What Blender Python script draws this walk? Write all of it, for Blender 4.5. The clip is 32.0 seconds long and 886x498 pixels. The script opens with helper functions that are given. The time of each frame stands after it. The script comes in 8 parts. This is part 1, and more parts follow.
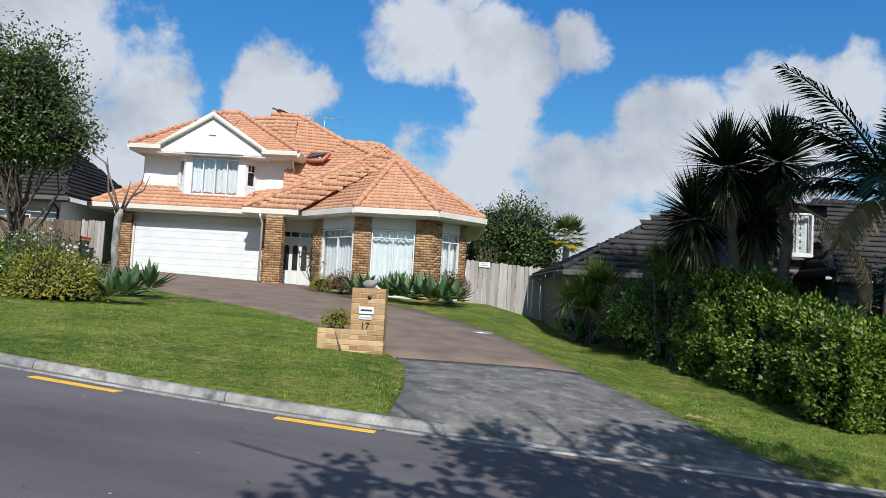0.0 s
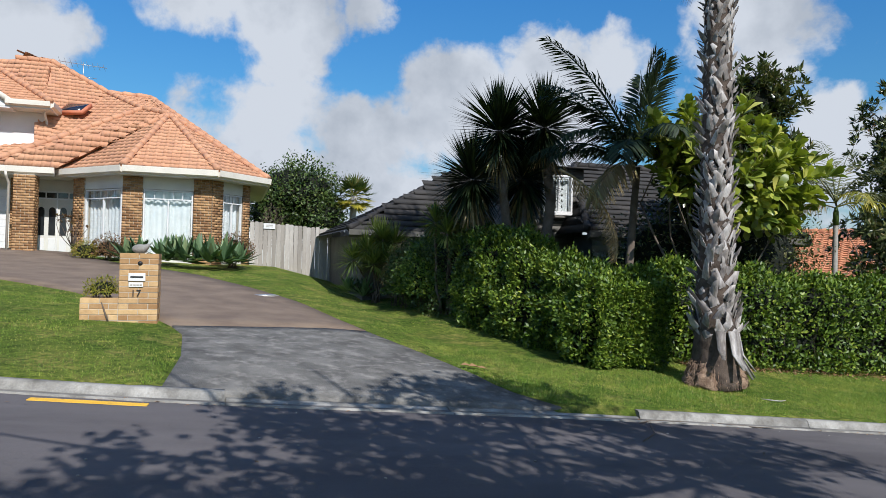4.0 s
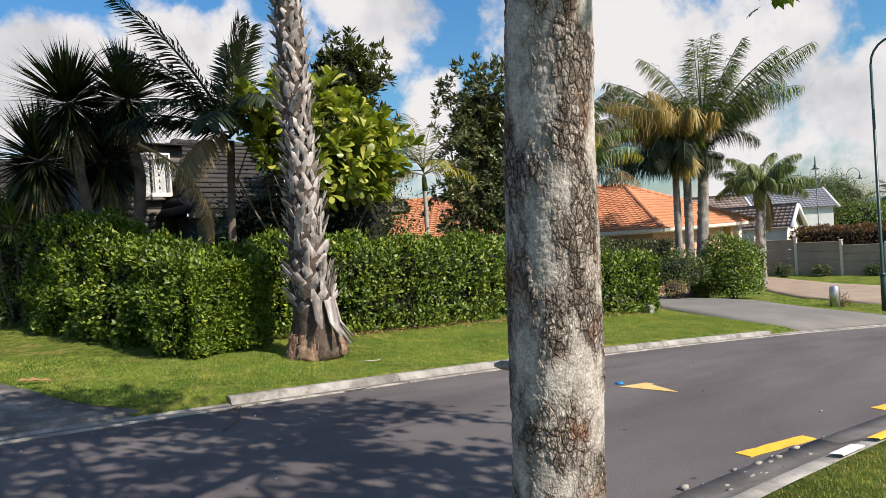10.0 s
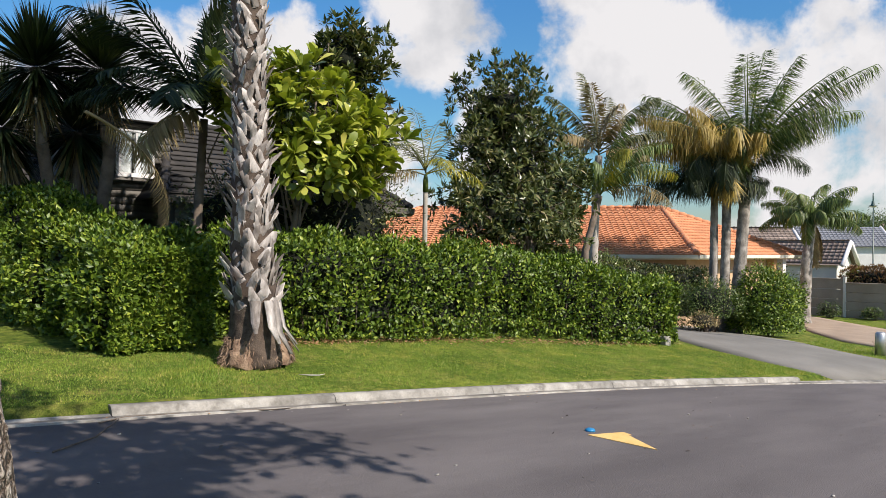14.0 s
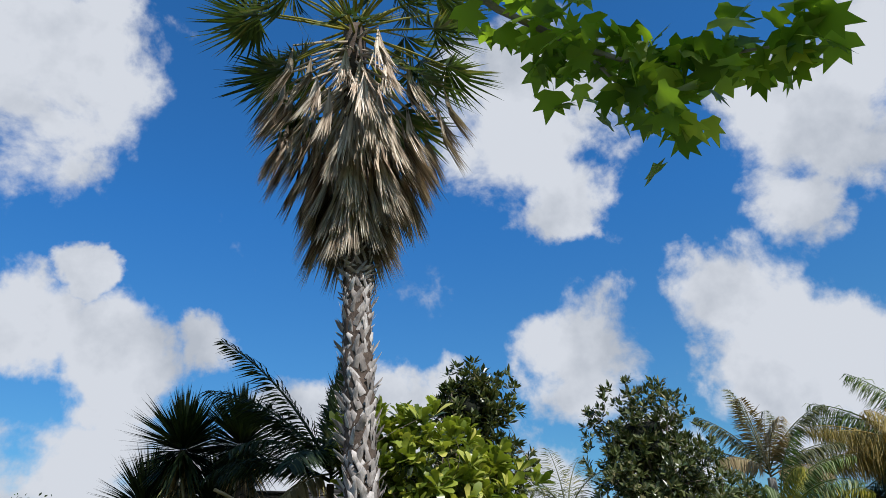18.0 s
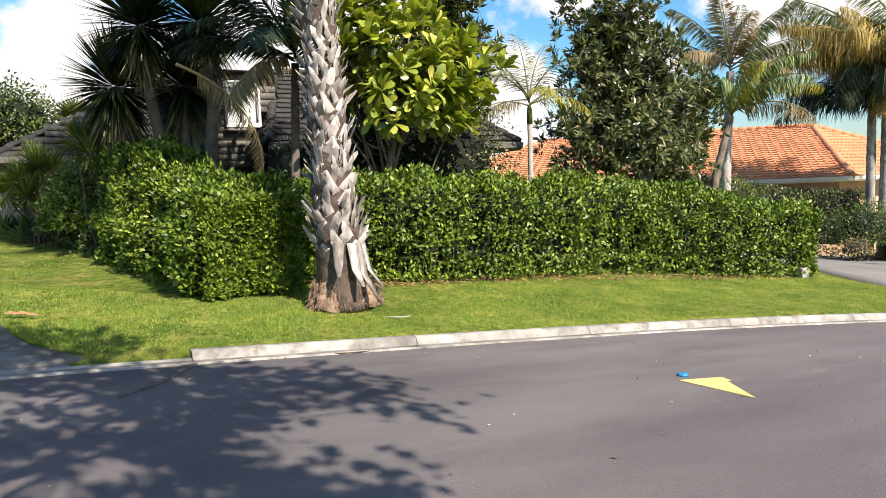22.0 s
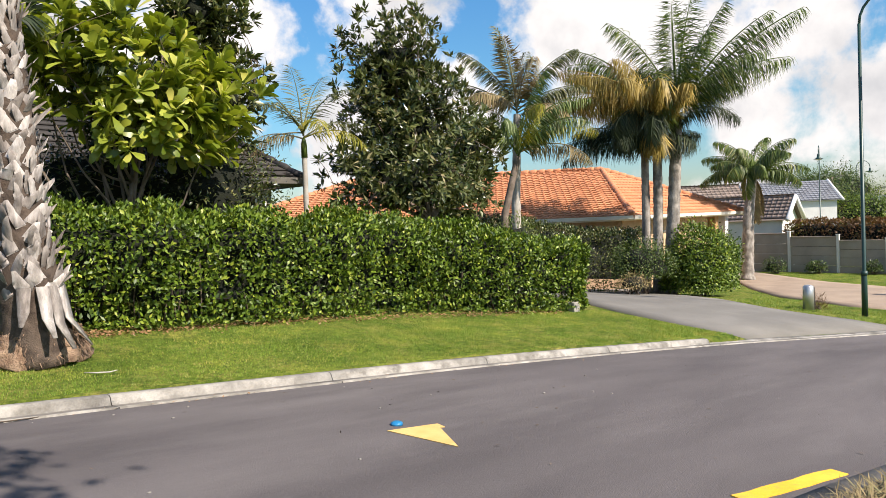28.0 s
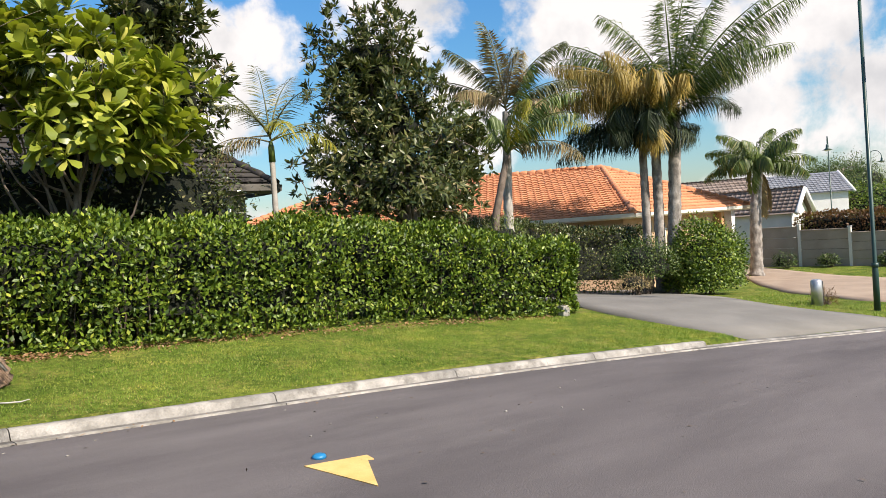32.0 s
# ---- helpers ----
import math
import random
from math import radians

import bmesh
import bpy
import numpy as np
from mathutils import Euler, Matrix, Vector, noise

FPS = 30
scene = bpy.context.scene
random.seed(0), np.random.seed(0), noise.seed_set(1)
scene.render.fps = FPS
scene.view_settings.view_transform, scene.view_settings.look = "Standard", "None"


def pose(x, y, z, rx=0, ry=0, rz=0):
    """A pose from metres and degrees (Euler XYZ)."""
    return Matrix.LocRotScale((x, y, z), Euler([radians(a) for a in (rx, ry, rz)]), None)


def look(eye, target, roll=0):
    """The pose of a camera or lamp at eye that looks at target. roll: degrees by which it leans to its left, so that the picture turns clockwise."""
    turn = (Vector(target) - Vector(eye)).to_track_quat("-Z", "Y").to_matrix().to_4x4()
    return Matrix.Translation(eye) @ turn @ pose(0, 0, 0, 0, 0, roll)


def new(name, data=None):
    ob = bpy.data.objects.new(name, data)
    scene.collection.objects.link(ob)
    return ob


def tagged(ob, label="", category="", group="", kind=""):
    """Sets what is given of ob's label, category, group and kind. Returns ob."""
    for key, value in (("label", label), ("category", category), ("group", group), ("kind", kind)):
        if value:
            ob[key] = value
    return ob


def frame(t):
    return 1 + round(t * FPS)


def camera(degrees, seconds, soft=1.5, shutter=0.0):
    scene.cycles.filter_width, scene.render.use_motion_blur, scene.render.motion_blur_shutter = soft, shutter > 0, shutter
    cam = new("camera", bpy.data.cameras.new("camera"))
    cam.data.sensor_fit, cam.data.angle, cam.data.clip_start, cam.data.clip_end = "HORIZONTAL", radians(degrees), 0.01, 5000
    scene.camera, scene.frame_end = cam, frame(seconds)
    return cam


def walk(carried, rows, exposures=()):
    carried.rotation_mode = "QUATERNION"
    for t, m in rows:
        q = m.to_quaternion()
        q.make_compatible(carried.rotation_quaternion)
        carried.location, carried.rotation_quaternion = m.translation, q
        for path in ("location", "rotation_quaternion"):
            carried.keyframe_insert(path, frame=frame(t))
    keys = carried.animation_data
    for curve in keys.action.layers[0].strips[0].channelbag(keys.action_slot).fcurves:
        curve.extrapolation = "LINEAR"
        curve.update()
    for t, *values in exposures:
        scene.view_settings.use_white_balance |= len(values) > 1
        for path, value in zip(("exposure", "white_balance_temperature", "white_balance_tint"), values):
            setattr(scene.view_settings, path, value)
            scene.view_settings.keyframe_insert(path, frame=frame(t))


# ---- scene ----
cam = camera(64.1, 32.0, soft=0.8)
PATH = [
    (0, (0.291, -0.03, 1.628), (0.288, 1.966, 1.752), 3.0),
    (0.5, (0.279, -0.078, 1.628), (0.314, 1.919, 1.74), 3.2),
    (1, (0.262, -0.106, 1.638), (0.306, 1.892, 1.714), 4.4),
    (1.5, (0.284, -0.06, 1.627), (0.346, 1.936, 1.722), 4.3),
    (2, (0.318, -0.072, 1.646), (0.527, 1.914, 1.751), 3.5),
    (2.5, (0.339, -0.028, 1.616), (0.674, 1.943, 1.661), 3.6),
    (3, (0.338, -0.035, 1.639), (0.712, 1.93, 1.655), 3.3),
    (3.5, (0.375, -0.065, 1.639), (0.883, 1.869, 1.672), 2.5),
    (5.5, (0.372, -0.105, 1.603), (1.052, 1.775, 1.63), -0.3),
    (6, (0.406, -0.125, 1.636), (1.224, 1.696, 1.753), -1.7),
    (6.5, (0.41, -0.163, 1.59), (1.515, 1.502, 1.675), -1.3),
    (7, (0.564, -0.024, 1.51), (1.789, 1.557, 1.567), -2.6),
    (7.5, (0.509, -0.004, 1.602), (1.889, 1.441, 1.519), -3.2),
    (8, (0.73, -0.062, 1.571), (2.226, 1.26, 1.465), -1.2),
    (8.5, (0.896, -0.026, 1.583), (2.436, 1.249, 1.573), -2.3),
    (9, (0.981, 0.241, 1.56), (2.522, 1.516, 1.598), -2.1),
    (9.5, (1.159, 0.25, 1.596), (2.565, 1.672, 1.553), -3.2),
    (10, (1.318, 0.055, 1.525), (2.739, 1.462, 1.489), -3.9),
    (10.5, (1.489, 0.052, 1.545), (3.016, 1.344, 1.531), -3.8),
    (11, (1.723, 0.198, 1.524), (3.292, 1.436, 1.471), -1.9),
    (11.5, (1.965, 0.107, 1.484), (3.508, 1.377, 1.425), -2.1),
    (12, (2.187, 0.108, 1.479), (3.826, 1.25, 1.378), -3.3),
    (12.5, (2.391, 0.24, 1.44), (3.965, 1.47, 1.333), -1.7),
    (13, (2.66, 0.166, 1.446), (4.139, 1.511, 1.384), -0.8),
    (13.5, (2.921, 0.201, 1.459), (4.35, 1.6, 1.437), -0.0),
    (14, (3.075, 0.384, 1.382), (4.409, 1.874, 1.383), 0.4),
    (14.5, (3.293, 0.373, 1.402), (4.443, 2.01, 1.407), 3.2),
    (16.5, (3.806, 0.399, 1.499), (4.89, 2.064, 1.732), -1.3),
    (17, (3.764, 0.386, 1.421), (4.75, 2.027, 1.999), -2.9),
    (17.5, (3.684, 0.27, 1.493), (4.594, 1.851, 2.312), -2.7),
    (18, (3.677, 0.265, 1.472), (4.572, 1.798, 2.393), -3.7),
    (18.5, (3.65, 0.143, 1.438), (4.582, 1.681, 2.314), -4.1),
    (19, (3.713, 0.15, 1.344), (4.646, 1.819, 1.931), -4.8),
    (19.5, (3.727, 0.194, 1.404), (4.589, 1.979, 1.669), -3.2),
    (20, (3.774, 0.281, 1.42), (4.578, 2.111, 1.494), -2.0),
    (20.5, (3.78, 0.283, 1.388), (4.586, 2.112, 1.34), -2.6),
    (21, (3.777, 0.308, 1.383), (4.603, 2.125, 1.253), -2.4),
    (21.5, (3.851, 0.343, 1.347), (4.78, 2.105, 1.168), -2.1),
    (22, (3.874, 0.348, 1.348), (4.892, 2.061, 1.179), -2.3),
    (22.5, (3.888, 0.349, 1.334), (5.024, 1.986, 1.155), -2.0),
    (23, (3.89, 0.356, 1.318), (5.182, 1.878, 1.189), -2.0),
    (23.5, (3.974, 0.374, 1.319), (5.372, 1.798, 1.176), -2.8),
    (24, (4.123, 0.276, 1.319), (5.574, 1.64, 1.129), -2.0),
    (24.5, (4.236, 0.246, 1.305), (5.685, 1.614, 1.137), -1.7),
    (25, (4.345, 0.443, 1.271), (5.885, 1.718, 1.223), -0.4),
    (25.5, (4.447, 0.454, 1.264), (5.898, 1.827, 1.164), -2.1),
    (27.5, (5.054, 0.342, 1.198), (6.449, 1.772, 1.115), -3.6),
    (28, (5.24, 0.238, 1.203), (6.634, 1.669, 1.132), -2.4),
    (28.5, (5.396, 0.256, 1.192), (6.813, 1.663, 1.096), -3.2),
    (29, (5.456, 0.435, 1.168), (6.829, 1.89, 1.151), 0.2),
    (29.5, (5.572, 0.442, 1.118), (6.866, 1.964, 1.029), -3.1),
    (30, (5.744, 0.376, 1.126), (7.005, 1.925, 1.032), -4.8),
    (30.5, (5.877, 0.303, 1.158), (7.182, 1.817, 1.096), -4.7),
    (31, (5.981, 0.394, 1.151), (7.347, 1.854, 1.138), -3.0),
    (31.5, (6.095, 0.488, 1.117), (7.429, 1.978, 1.046), -2.8),
    (32, (6.27, 0.388, 1.104), (7.641, 1.842, 1.052), -4.3),
]
walk(cam, [(t, look(eye, target, roll)) for t, eye, target, roll in PATH],
     [(0, 0.16, 5850, 10), (3, 0.18, 5850, 10), (6, 0.24, 6000, 11), (8, 0.5, 6650, 13), (13, 0.5, 6700, 14), (14.5, 0.5, 6550, 13), (16.5, 0.6, 6350, 12), (18, 0.2, 6000, 11), (19, 0.26, 6150, 12), (20, 0.5, 6550, 13), (21, 0.9, 6850, 14), (22, 1.06, 6850, 14), (24, 1.0, 6850, 14), (25.5, 0.82, 6850, 14), (29, 0.77, 6850, 14), (32, 0.75, 6850, 14)])

# ---- sky, sun and exposure ----
SUN_ELEV, SUN_ROT = radians(43), radians(172)   # light travels towards +y
world = bpy.data.worlds.new("world")
scene.world = world
world.use_nodes = True
wn = world.node_tree
wn.nodes.clear()


def wnode(kind, **kw):
    n = wn.nodes.new(kind)
    for k, v in kw.items():
        if k in n.inputs:
            n.inputs[k].default_value = v
    return n


sky = wnode("ShaderNodeTexSky")
sky.sky_type, sky.sun_disc = "NISHITA", False
sky.sun_elevation, sky.sun_rotation = SUN_ELEV, SUN_ROT
sky.air_density, sky.dust_density, sky.ozone_density = 1.0, 0.6, 2.0
coord = wnode("ShaderNodeTexCoord")
sep = wnode("ShaderNodeSeparateXYZ")
wn.links.new(coord.outputs["Generated"], sep.inputs[0])
# clouds: heaps at their bearings (east of +y, degrees), height and half-width, broken up by noise
lift = wnode("ShaderNodeMath"); lift.operation = "MAXIMUM"; lift.inputs[1].default_value = 0.0
wn.links.new(sep.outputs[2], lift.inputs[0])
LOW_HEAPS = [(-30, 15, 6.0), (-24, 13, 5.0), (-27, 7, 6.0), (-14, 15, 3.6), (3, 9, 6.2), (10, 7, 5.4), (18, 12, 5.2), (25, 12, 4.8), (29, 15, 3.8), (37, 7, 4.5), (46, 9, 3.6), (60, 13, 6.2), (70, 12, 5.2), (69, 6, 4.5), (76, 5, 5.0), (84, 5, 5.0), (86, 10, 3.2)]
HIGH_HEAPS = [(-3, 20, 3.6), (4, 18, 4.2), (9, 20, 2.4), (-5, 38, 7.0), (0, 24, 2.2), (42, 17, 5.0), (39, 37, 7.0), (42, 31, 3.6), (64, 33, 7.2), (54, 19, 5.0), (59, 16, 4.6), (60, 26, 4.2), (15, 15, 3.2), (5, 17, 3.6)]


def wmath(op, a, b, clamp=False):
    n = wnode("ShaderNodeMath")
    n.operation, n.use_clamp = op, clamp
    for k, v in enumerate((a, b)):
        if isinstance(v, (int, float)):
            n.inputs[k].default_value = v
        else:
            wn.links.new(v, n.inputs[k])
    return n.outputs[0]


warp = wnode("ShaderNodeTexNoise", Scale=6.0, Detail=6.0, Roughness=0.6)
wn.links.new(coord.outputs["Generated"], warp.inputs["Vector"])
wmul = wnode("ShaderNodeVectorMath"); wmul.operation = "SCALE"; wmul.inputs["Scale"].default_value = 0.16
wsub = wnode("ShaderNodeVectorMath"); wsub.operation = "SUBTRACT"; wsub.inputs[1].default_value = (0.5, 0.5, 0.5)
wn.links.new(warp.outputs["Color"], wsub.inputs[0])
wn.links.new(wsub.outputs[0], wmul.inputs[0])
wadd = wnode("ShaderNodeVectorMath"); wadd.operation = "ADD"
wn.links.new(coord.outputs["Generated"], wadd.inputs[0])
wn.links.new(wmul.outputs[0], wadd.inputs[1])
wdir = wnode("ShaderNodeVectorMath"); wdir.operation = "NORMALIZE"
wn.links.new(wadd.outputs[0], wdir.inputs[0])
heap = None
for az, el, half in LOW_HEAPS + HIGH_HEAPS:
    a_, e_, h_ = radians(az), radians(el), math.cos(radians(half))
    dot = wnode("ShaderNodeVectorMath"); dot.operation = "DOT_PRODUCT"
    dot.inputs[1].default_value = (math.sin(a_) * math.cos(e_), math.cos(a_) * math.cos(e_), math.sin(e_))
    wn.links.new(wdir.outputs[0], dot.inputs[0])
    v_ = wmath("MULTIPLY", wmath("SUBTRACT", dot.outputs["Value"], h_), 1 / (1 - h_))
    heap = v_ if heap is None else wmath("MAXIMUM", heap, v_)
shift = wnode("ShaderNodeVectorMath"); shift.operation = "ADD"; shift.inputs[1].default_value = (3.1, 1.7, 0.4)
wn.links.new(coord.outputs["Generated"], shift.inputs[0])
cl = wnode("ShaderNodeTexNoise", Scale=9.0, Detail=9.0, Roughness=0.58, Distortion=0.15)
wn.links.new(shift.outputs[0], cl.inputs["Vector"])
# broken cover over the rest of the sky, and a bank low on the horizon
cover = wnode("ShaderNodeTexNoise", Scale=2.6, Detail=3.0, Roughness=0.5)
wn.links.new(shift.outputs[0], cover.inputs["Vector"])
behind = wmath("MULTIPLY", wmath("SUBTRACT", wmath("MULTIPLY", sep.outputs[1], -1.0), -0.1), 5.0, True)
rest = wmath("ADD", wmath("MULTIPLY", wmath("SUBTRACT", cover.outputs["Fac"], 0.5), 6.0), wmath("MULTIPLY", wmath("SUBTRACT", behind, 1.0), 4.0))
bank = wmath("SUBTRACT", 0.3, wmath("MULTIPLY", lift.outputs[0], 9.0))
heap = wmath("MAXIMUM", wmath("MAXIMUM", wmath("MAXIMUM", heap, -1.0), rest), bank)
thick = wmath("ADD", heap, wmath("MULTIPLY", wmath("SUBTRACT", cl.outputs["Fac"], 0.5), 4.4))
ramp = wnode("ShaderNodeMapRange"); ramp.inputs["From Min"].default_value = -0.42; ramp.inputs["From Max"].default_value = 0.5
ramp.interpolation_type = "SMOOTHSTEP"
wn.links.new(thick, ramp.inputs["Value"])
# lumps of light and shade inside the clouds
shade = wnode("ShaderNodeTexNoise", Scale=7.0, Detail=7.0, Roughness=0.55)
wn.links.new(shift.outputs[0], shade.inputs["Vector"])
tone = wnode("ShaderNodeValToRGB")
tone.color_ramp.elements[0].position, tone.color_ramp.elements[0].color = 0.34, (9.4, 9.8, 10.3, 1)
tone.color_ramp.elements[1].position, tone.color_ramp.elements[1].color = 0.53, (13.6, 13.7, 13.8, 1)
wn.links.new(shade.outputs["Fac"], tone.inputs["Fac"])
skyboost = wnode("ShaderNodeMixRGB"); skyboost.blend_type = "MULTIPLY"; skyboost.inputs[0].default_value = 1
hue = wnode("ShaderNodeValToRGB")                 # paler towards the horizon
hue.color_ramp.elements[0].position, hue.color_ramp.elements[0].color = 0.0, (1.5, 1.5, 1.45, 1)
hue.color_ramp.elements[1].position, hue.color_ramp.elements[1].color = 0.5, (0.72, 2.0, 3.0, 1)
mid = hue.color_ramp.elements.new(0.16)
mid.color = (1.05, 1.85, 2.05, 1)
wn.links.new(lift.outputs[0], hue.inputs["Fac"])
wn.links.new(hue.outputs[0], skyboost.inputs[2])
wn.links.new(sky.outputs[0], skyboost.inputs[1])
cmix = wnode("ShaderNodeMixRGB")
wn.links.new(ramp.outputs[0], cmix.inputs[0])
wn.links.new(skyboost.outputs[0], cmix.inputs[1])
wn.links.new(tone.outputs[0], cmix.inputs[2])
bg = wnode("ShaderNodeBackground", Strength=0.044)
wn.links.new(cmix.outputs[0], bg.inputs["Color"])
wout = wnode("ShaderNodeOutputWorld")
wn.links.new(bg.outputs[0], wout.inputs[0])

sun_data = bpy.data.lights.new("sun", "SUN")
sun_data.energy, sun_data.angle, sun_data.color = 5.0, radians(0.55), (1.0, 0.93, 0.82)
sun = new("sun", sun_data)
sun.matrix_world = look((30 * math.cos(SUN_ELEV) * math.sin(SUN_ROT), 30 * math.cos(SUN_ELEV) * math.cos(SUN_ROT), 30 * math.sin(SUN_ELEV)), (0, 0, 0))

rng = np.random.default_rng(7)


# ---- materials ----
def start_mat(name, rough=0.8, metal=0.0, spec=0.5):
    m = bpy.data.materials.new(name)
    m.use_nodes = True
    nt = m.node_tree
    b = nt.nodes["Principled BSDF"]
    b.inputs["Roughness"].default_value = rough
    b.inputs["Metallic"].default_value = metal
    b.inputs["Specular IOR Level"].default_value = spec
    return m, nt, b


def noise_node(nt, vec, scale, detail=4.0, rough=0.55):
    n = nt.nodes.new("ShaderNodeTexNoise")
    n.inputs["Scale"].default_value, n.inputs["Detail"].default_value = scale, detail
    n.inputs["Roughness"].default_value = rough
    nt.links.new(vec, n.inputs["Vector"])
    return n.outputs["Fac"]


def ramp_node(nt, fac, lo, hi, c1, c2):
    r = nt.nodes.new("ShaderNodeValToRGB")
    r.color_ramp.elements[0].position, r.color_ramp.elements[1].position = lo, hi
    r.color_ramp.elements[0].color, r.color_ramp.elements[1].color = (*c1, 1), (*c2, 1)
    nt.links.new(fac, r.inputs["Fac"])
    return r.outputs["Color"]


def mix_node(nt, fac, a, b, blend="MIX"):
    n = nt.nodes.new("ShaderNodeMixRGB")
    n.blend_type = blend
    for s, v in ((0, fac), (1, a), (2, b)):
        if isinstance(v, (int, float)):
            n.inputs[s].default_value = v
        elif isinstance(v, tuple):
            n.inputs[s].default_value = (*v, 1)
        else:
            nt.links.new(v, n.inputs[s])
    return n.outputs[0]


def surf(name, c1, c2, scale=2.0, rough=0.85, bump=0.2, bscale=80.0, bdist=0.004, metal=0.0, spec=0.4,
         rand=None, rvar=None, stain=None, sscale=0.7, stretch=(1, 1, 1)):
    """A painted, stone, wood or metal surface: two tones by a broad noise, grain by a fine one, optional per-piece variation and stains."""
    m, nt, b = start_mat(name, rough, metal, spec)
    geo = nt.nodes.new("ShaderNodeNewGeometry")
    mp = nt.nodes.new("ShaderNodeMapping")
    mp.inputs["Scale"].default_value = stretch
    nt.links.new(geo.outputs["Position"], mp.inputs["Vector"])
    vec = mp.outputs[0]
    col = ramp_node(nt, noise_node(nt, vec, scale, 5), 0.35, 0.65, c1, c2)
    grain = noise_node(nt, vec, bscale, 3)
    g = ramp_node(nt, grain, 0.3, 0.7, (0.78, 0.78, 0.78), (1.12, 1.12, 1.12))
    col = mix_node(nt, 0.6, col, g, "MULTIPLY")
    if rand:
        if rand == "object":
            o = nt.nodes.new("ShaderNodeObjectInfo")
            r = o.outputs["Random"]
        else:
            r = geo.outputs["Random Per Island"]
        col = mix_node(nt, 1.0, col, ramp_node(nt, r, 0.0, 1.0, *(rvar or ((0.75, 0.75, 0.75), (1.2, 1.2, 1.2)))), "MULTIPLY")
    if stain:
        f = noise_node(nt, vec, sscale, 6, 0.65)
        k = ramp_node(nt, f, 0.5, 0.7, (0, 0, 0), (1, 1, 1))
        col = mix_node(nt, k, col, stain)
    nt.links.new(col, b.inputs["Base Color"])
    if bump:
        bp = nt.nodes.new("ShaderNodeBump")
        bp.inputs["Strength"].default_value, bp.inputs["Distance"].default_value = bump, bdist
        nt.links.new(grain, bp.inputs["Height"])
        nt.links.new(bp.outputs[0], b.inputs["Normal"])
    return m


def leafy(name, c1, c2, c3=None, rough=0.45, trans=0.3, tcol=None, dry=None):
    """Foliage: each leaf its own tone, shine on the face, light passing through the blade."""
    m, nt, b = start_mat(name, rough, 0, 0.42)
    geo = nt.nodes.new("ShaderNodeNewGeometry")
    r = nt.nodes.new("ShaderNodeValToRGB")
    els = r.color_ramp.elements
    els[0].color, els[1].color = (*c1, 1), (*c2, 1)
    els[0].position, els[1].position = 0.0, 0.85 if c3 else 1.0
    if c3:
        e = els.new(1.0)
        e.color = (*c3, 1)
    nt.links.new(geo.outputs["Random Per Island"], r.inputs["Fac"])
    f = noise_node(nt, geo.outputs["Position"], 1.3, 3)
    tone = ramp_node(nt, f, 0.3, 0.7, (0.75, 0.8, 0.75), (1.15, 1.1, 1.1))
    col = mix_node(nt, 1.0, r.outputs[0], tone, "MULTIPLY")
    if dry:
        k = ramp_node(nt, noise_node(nt, geo.outputs["Position"], 1.9, 6, .7), .48, .66, (0, 0, 0), (1, 1, 1))
        col = mix_node(nt, k, col, mix_node(nt, 1.0, col, dry, "MULTIPLY"))
    nt.links.new(col, b.inputs["Base Color"])
    t = nt.nodes.new("ShaderNodeBsdfTranslucent")
    tc = mix_node(nt, 1.0, col, tcol or (1.5, 1.6, 0.6), "MULTIPLY")
    nt.links.new(tc, t.inputs["Color"])
    mx = nt.nodes.new("ShaderNodeMixShader")
    mx.inputs[0].default_value = trans
    nt.links.new(b.outputs[0], mx.inputs[1])
    nt.links.new(t.outputs[0], mx.inputs[2])
    nt.links.new(mx.outputs[0], nt.nodes["Material Output"].inputs[0])
    return m


M = {}
M["asphalt"] = surf("asphalt", (0.086, 0.077, 0.079), (0.128, 0.115, 0.116), 0.9, 0.9, 0.9, 150, 0.008, spec=0.25, stain=(0.15, 0.136, 0.135), sscale=0.5, stretch=(0.3, 1, 1))
M["asphalt_old"] = surf("asphalt_old", (0.105, 0.099, 0.091), (0.19, 0.18, 0.165), 2.4, 0.92, 1.0, 60, 0.016, spec=0.2, stain=(0.27, 0.252, 0.228), sscale=4.5)
M["paving"] = surf("paving", (0.135, 0.1, 0.077), (0.2, 0.152, 0.113), 1.5, 0.9, 0.6, 70, 0.006, rand="island", rvar=((0.8, 0.8, 0.8), (1.2, 1.15, 1.1)))
M["concrete"] = surf("concrete", (0.2, 0.187, 0.165), (0.38, 0.36, 0.325), 3.5, 0.9, 0.8, 55, 0.008, stain=(0.12, 0.11, 0.094), sscale=4.5)
M["drive_concrete"] = surf("drive_concrete", (0.14, 0.133, 0.12), (0.185, 0.176, 0.16), 0.8, 0.9, 0.4, 110, 0.004, stain=(0.14, 0.133, 0.12), sscale=0.5)
M["drive_tan"] = surf("drive_tan", (0.255, 0.19, 0.14), (0.33, 0.255, 0.19), 0.9, 0.9, 0.4, 90, 0.004)
M["gutter_pan"] = surf("gutter_pan", (0.115, 0.105, 0.095), (0.2, 0.185, 0.165), 3.0, 0.92, 0.6, 70, 0.005, stain=(0.085, 0.078, 0.07), sscale=2.6)
M["soil"] = surf("soil", (0.055, 0.04, 0.028), (0.10, 0.075, 0.05), 3.0, 0.95, 0.9, 35, 0.02)
M["grass"] = leafy("grass", (0.1, 0.185, 0.018), (0.225, 0.325, 0.042), (0.44, 0.4, 0.15), 0.6, 0.25, dry=(1.9, 1.35, 1.9))
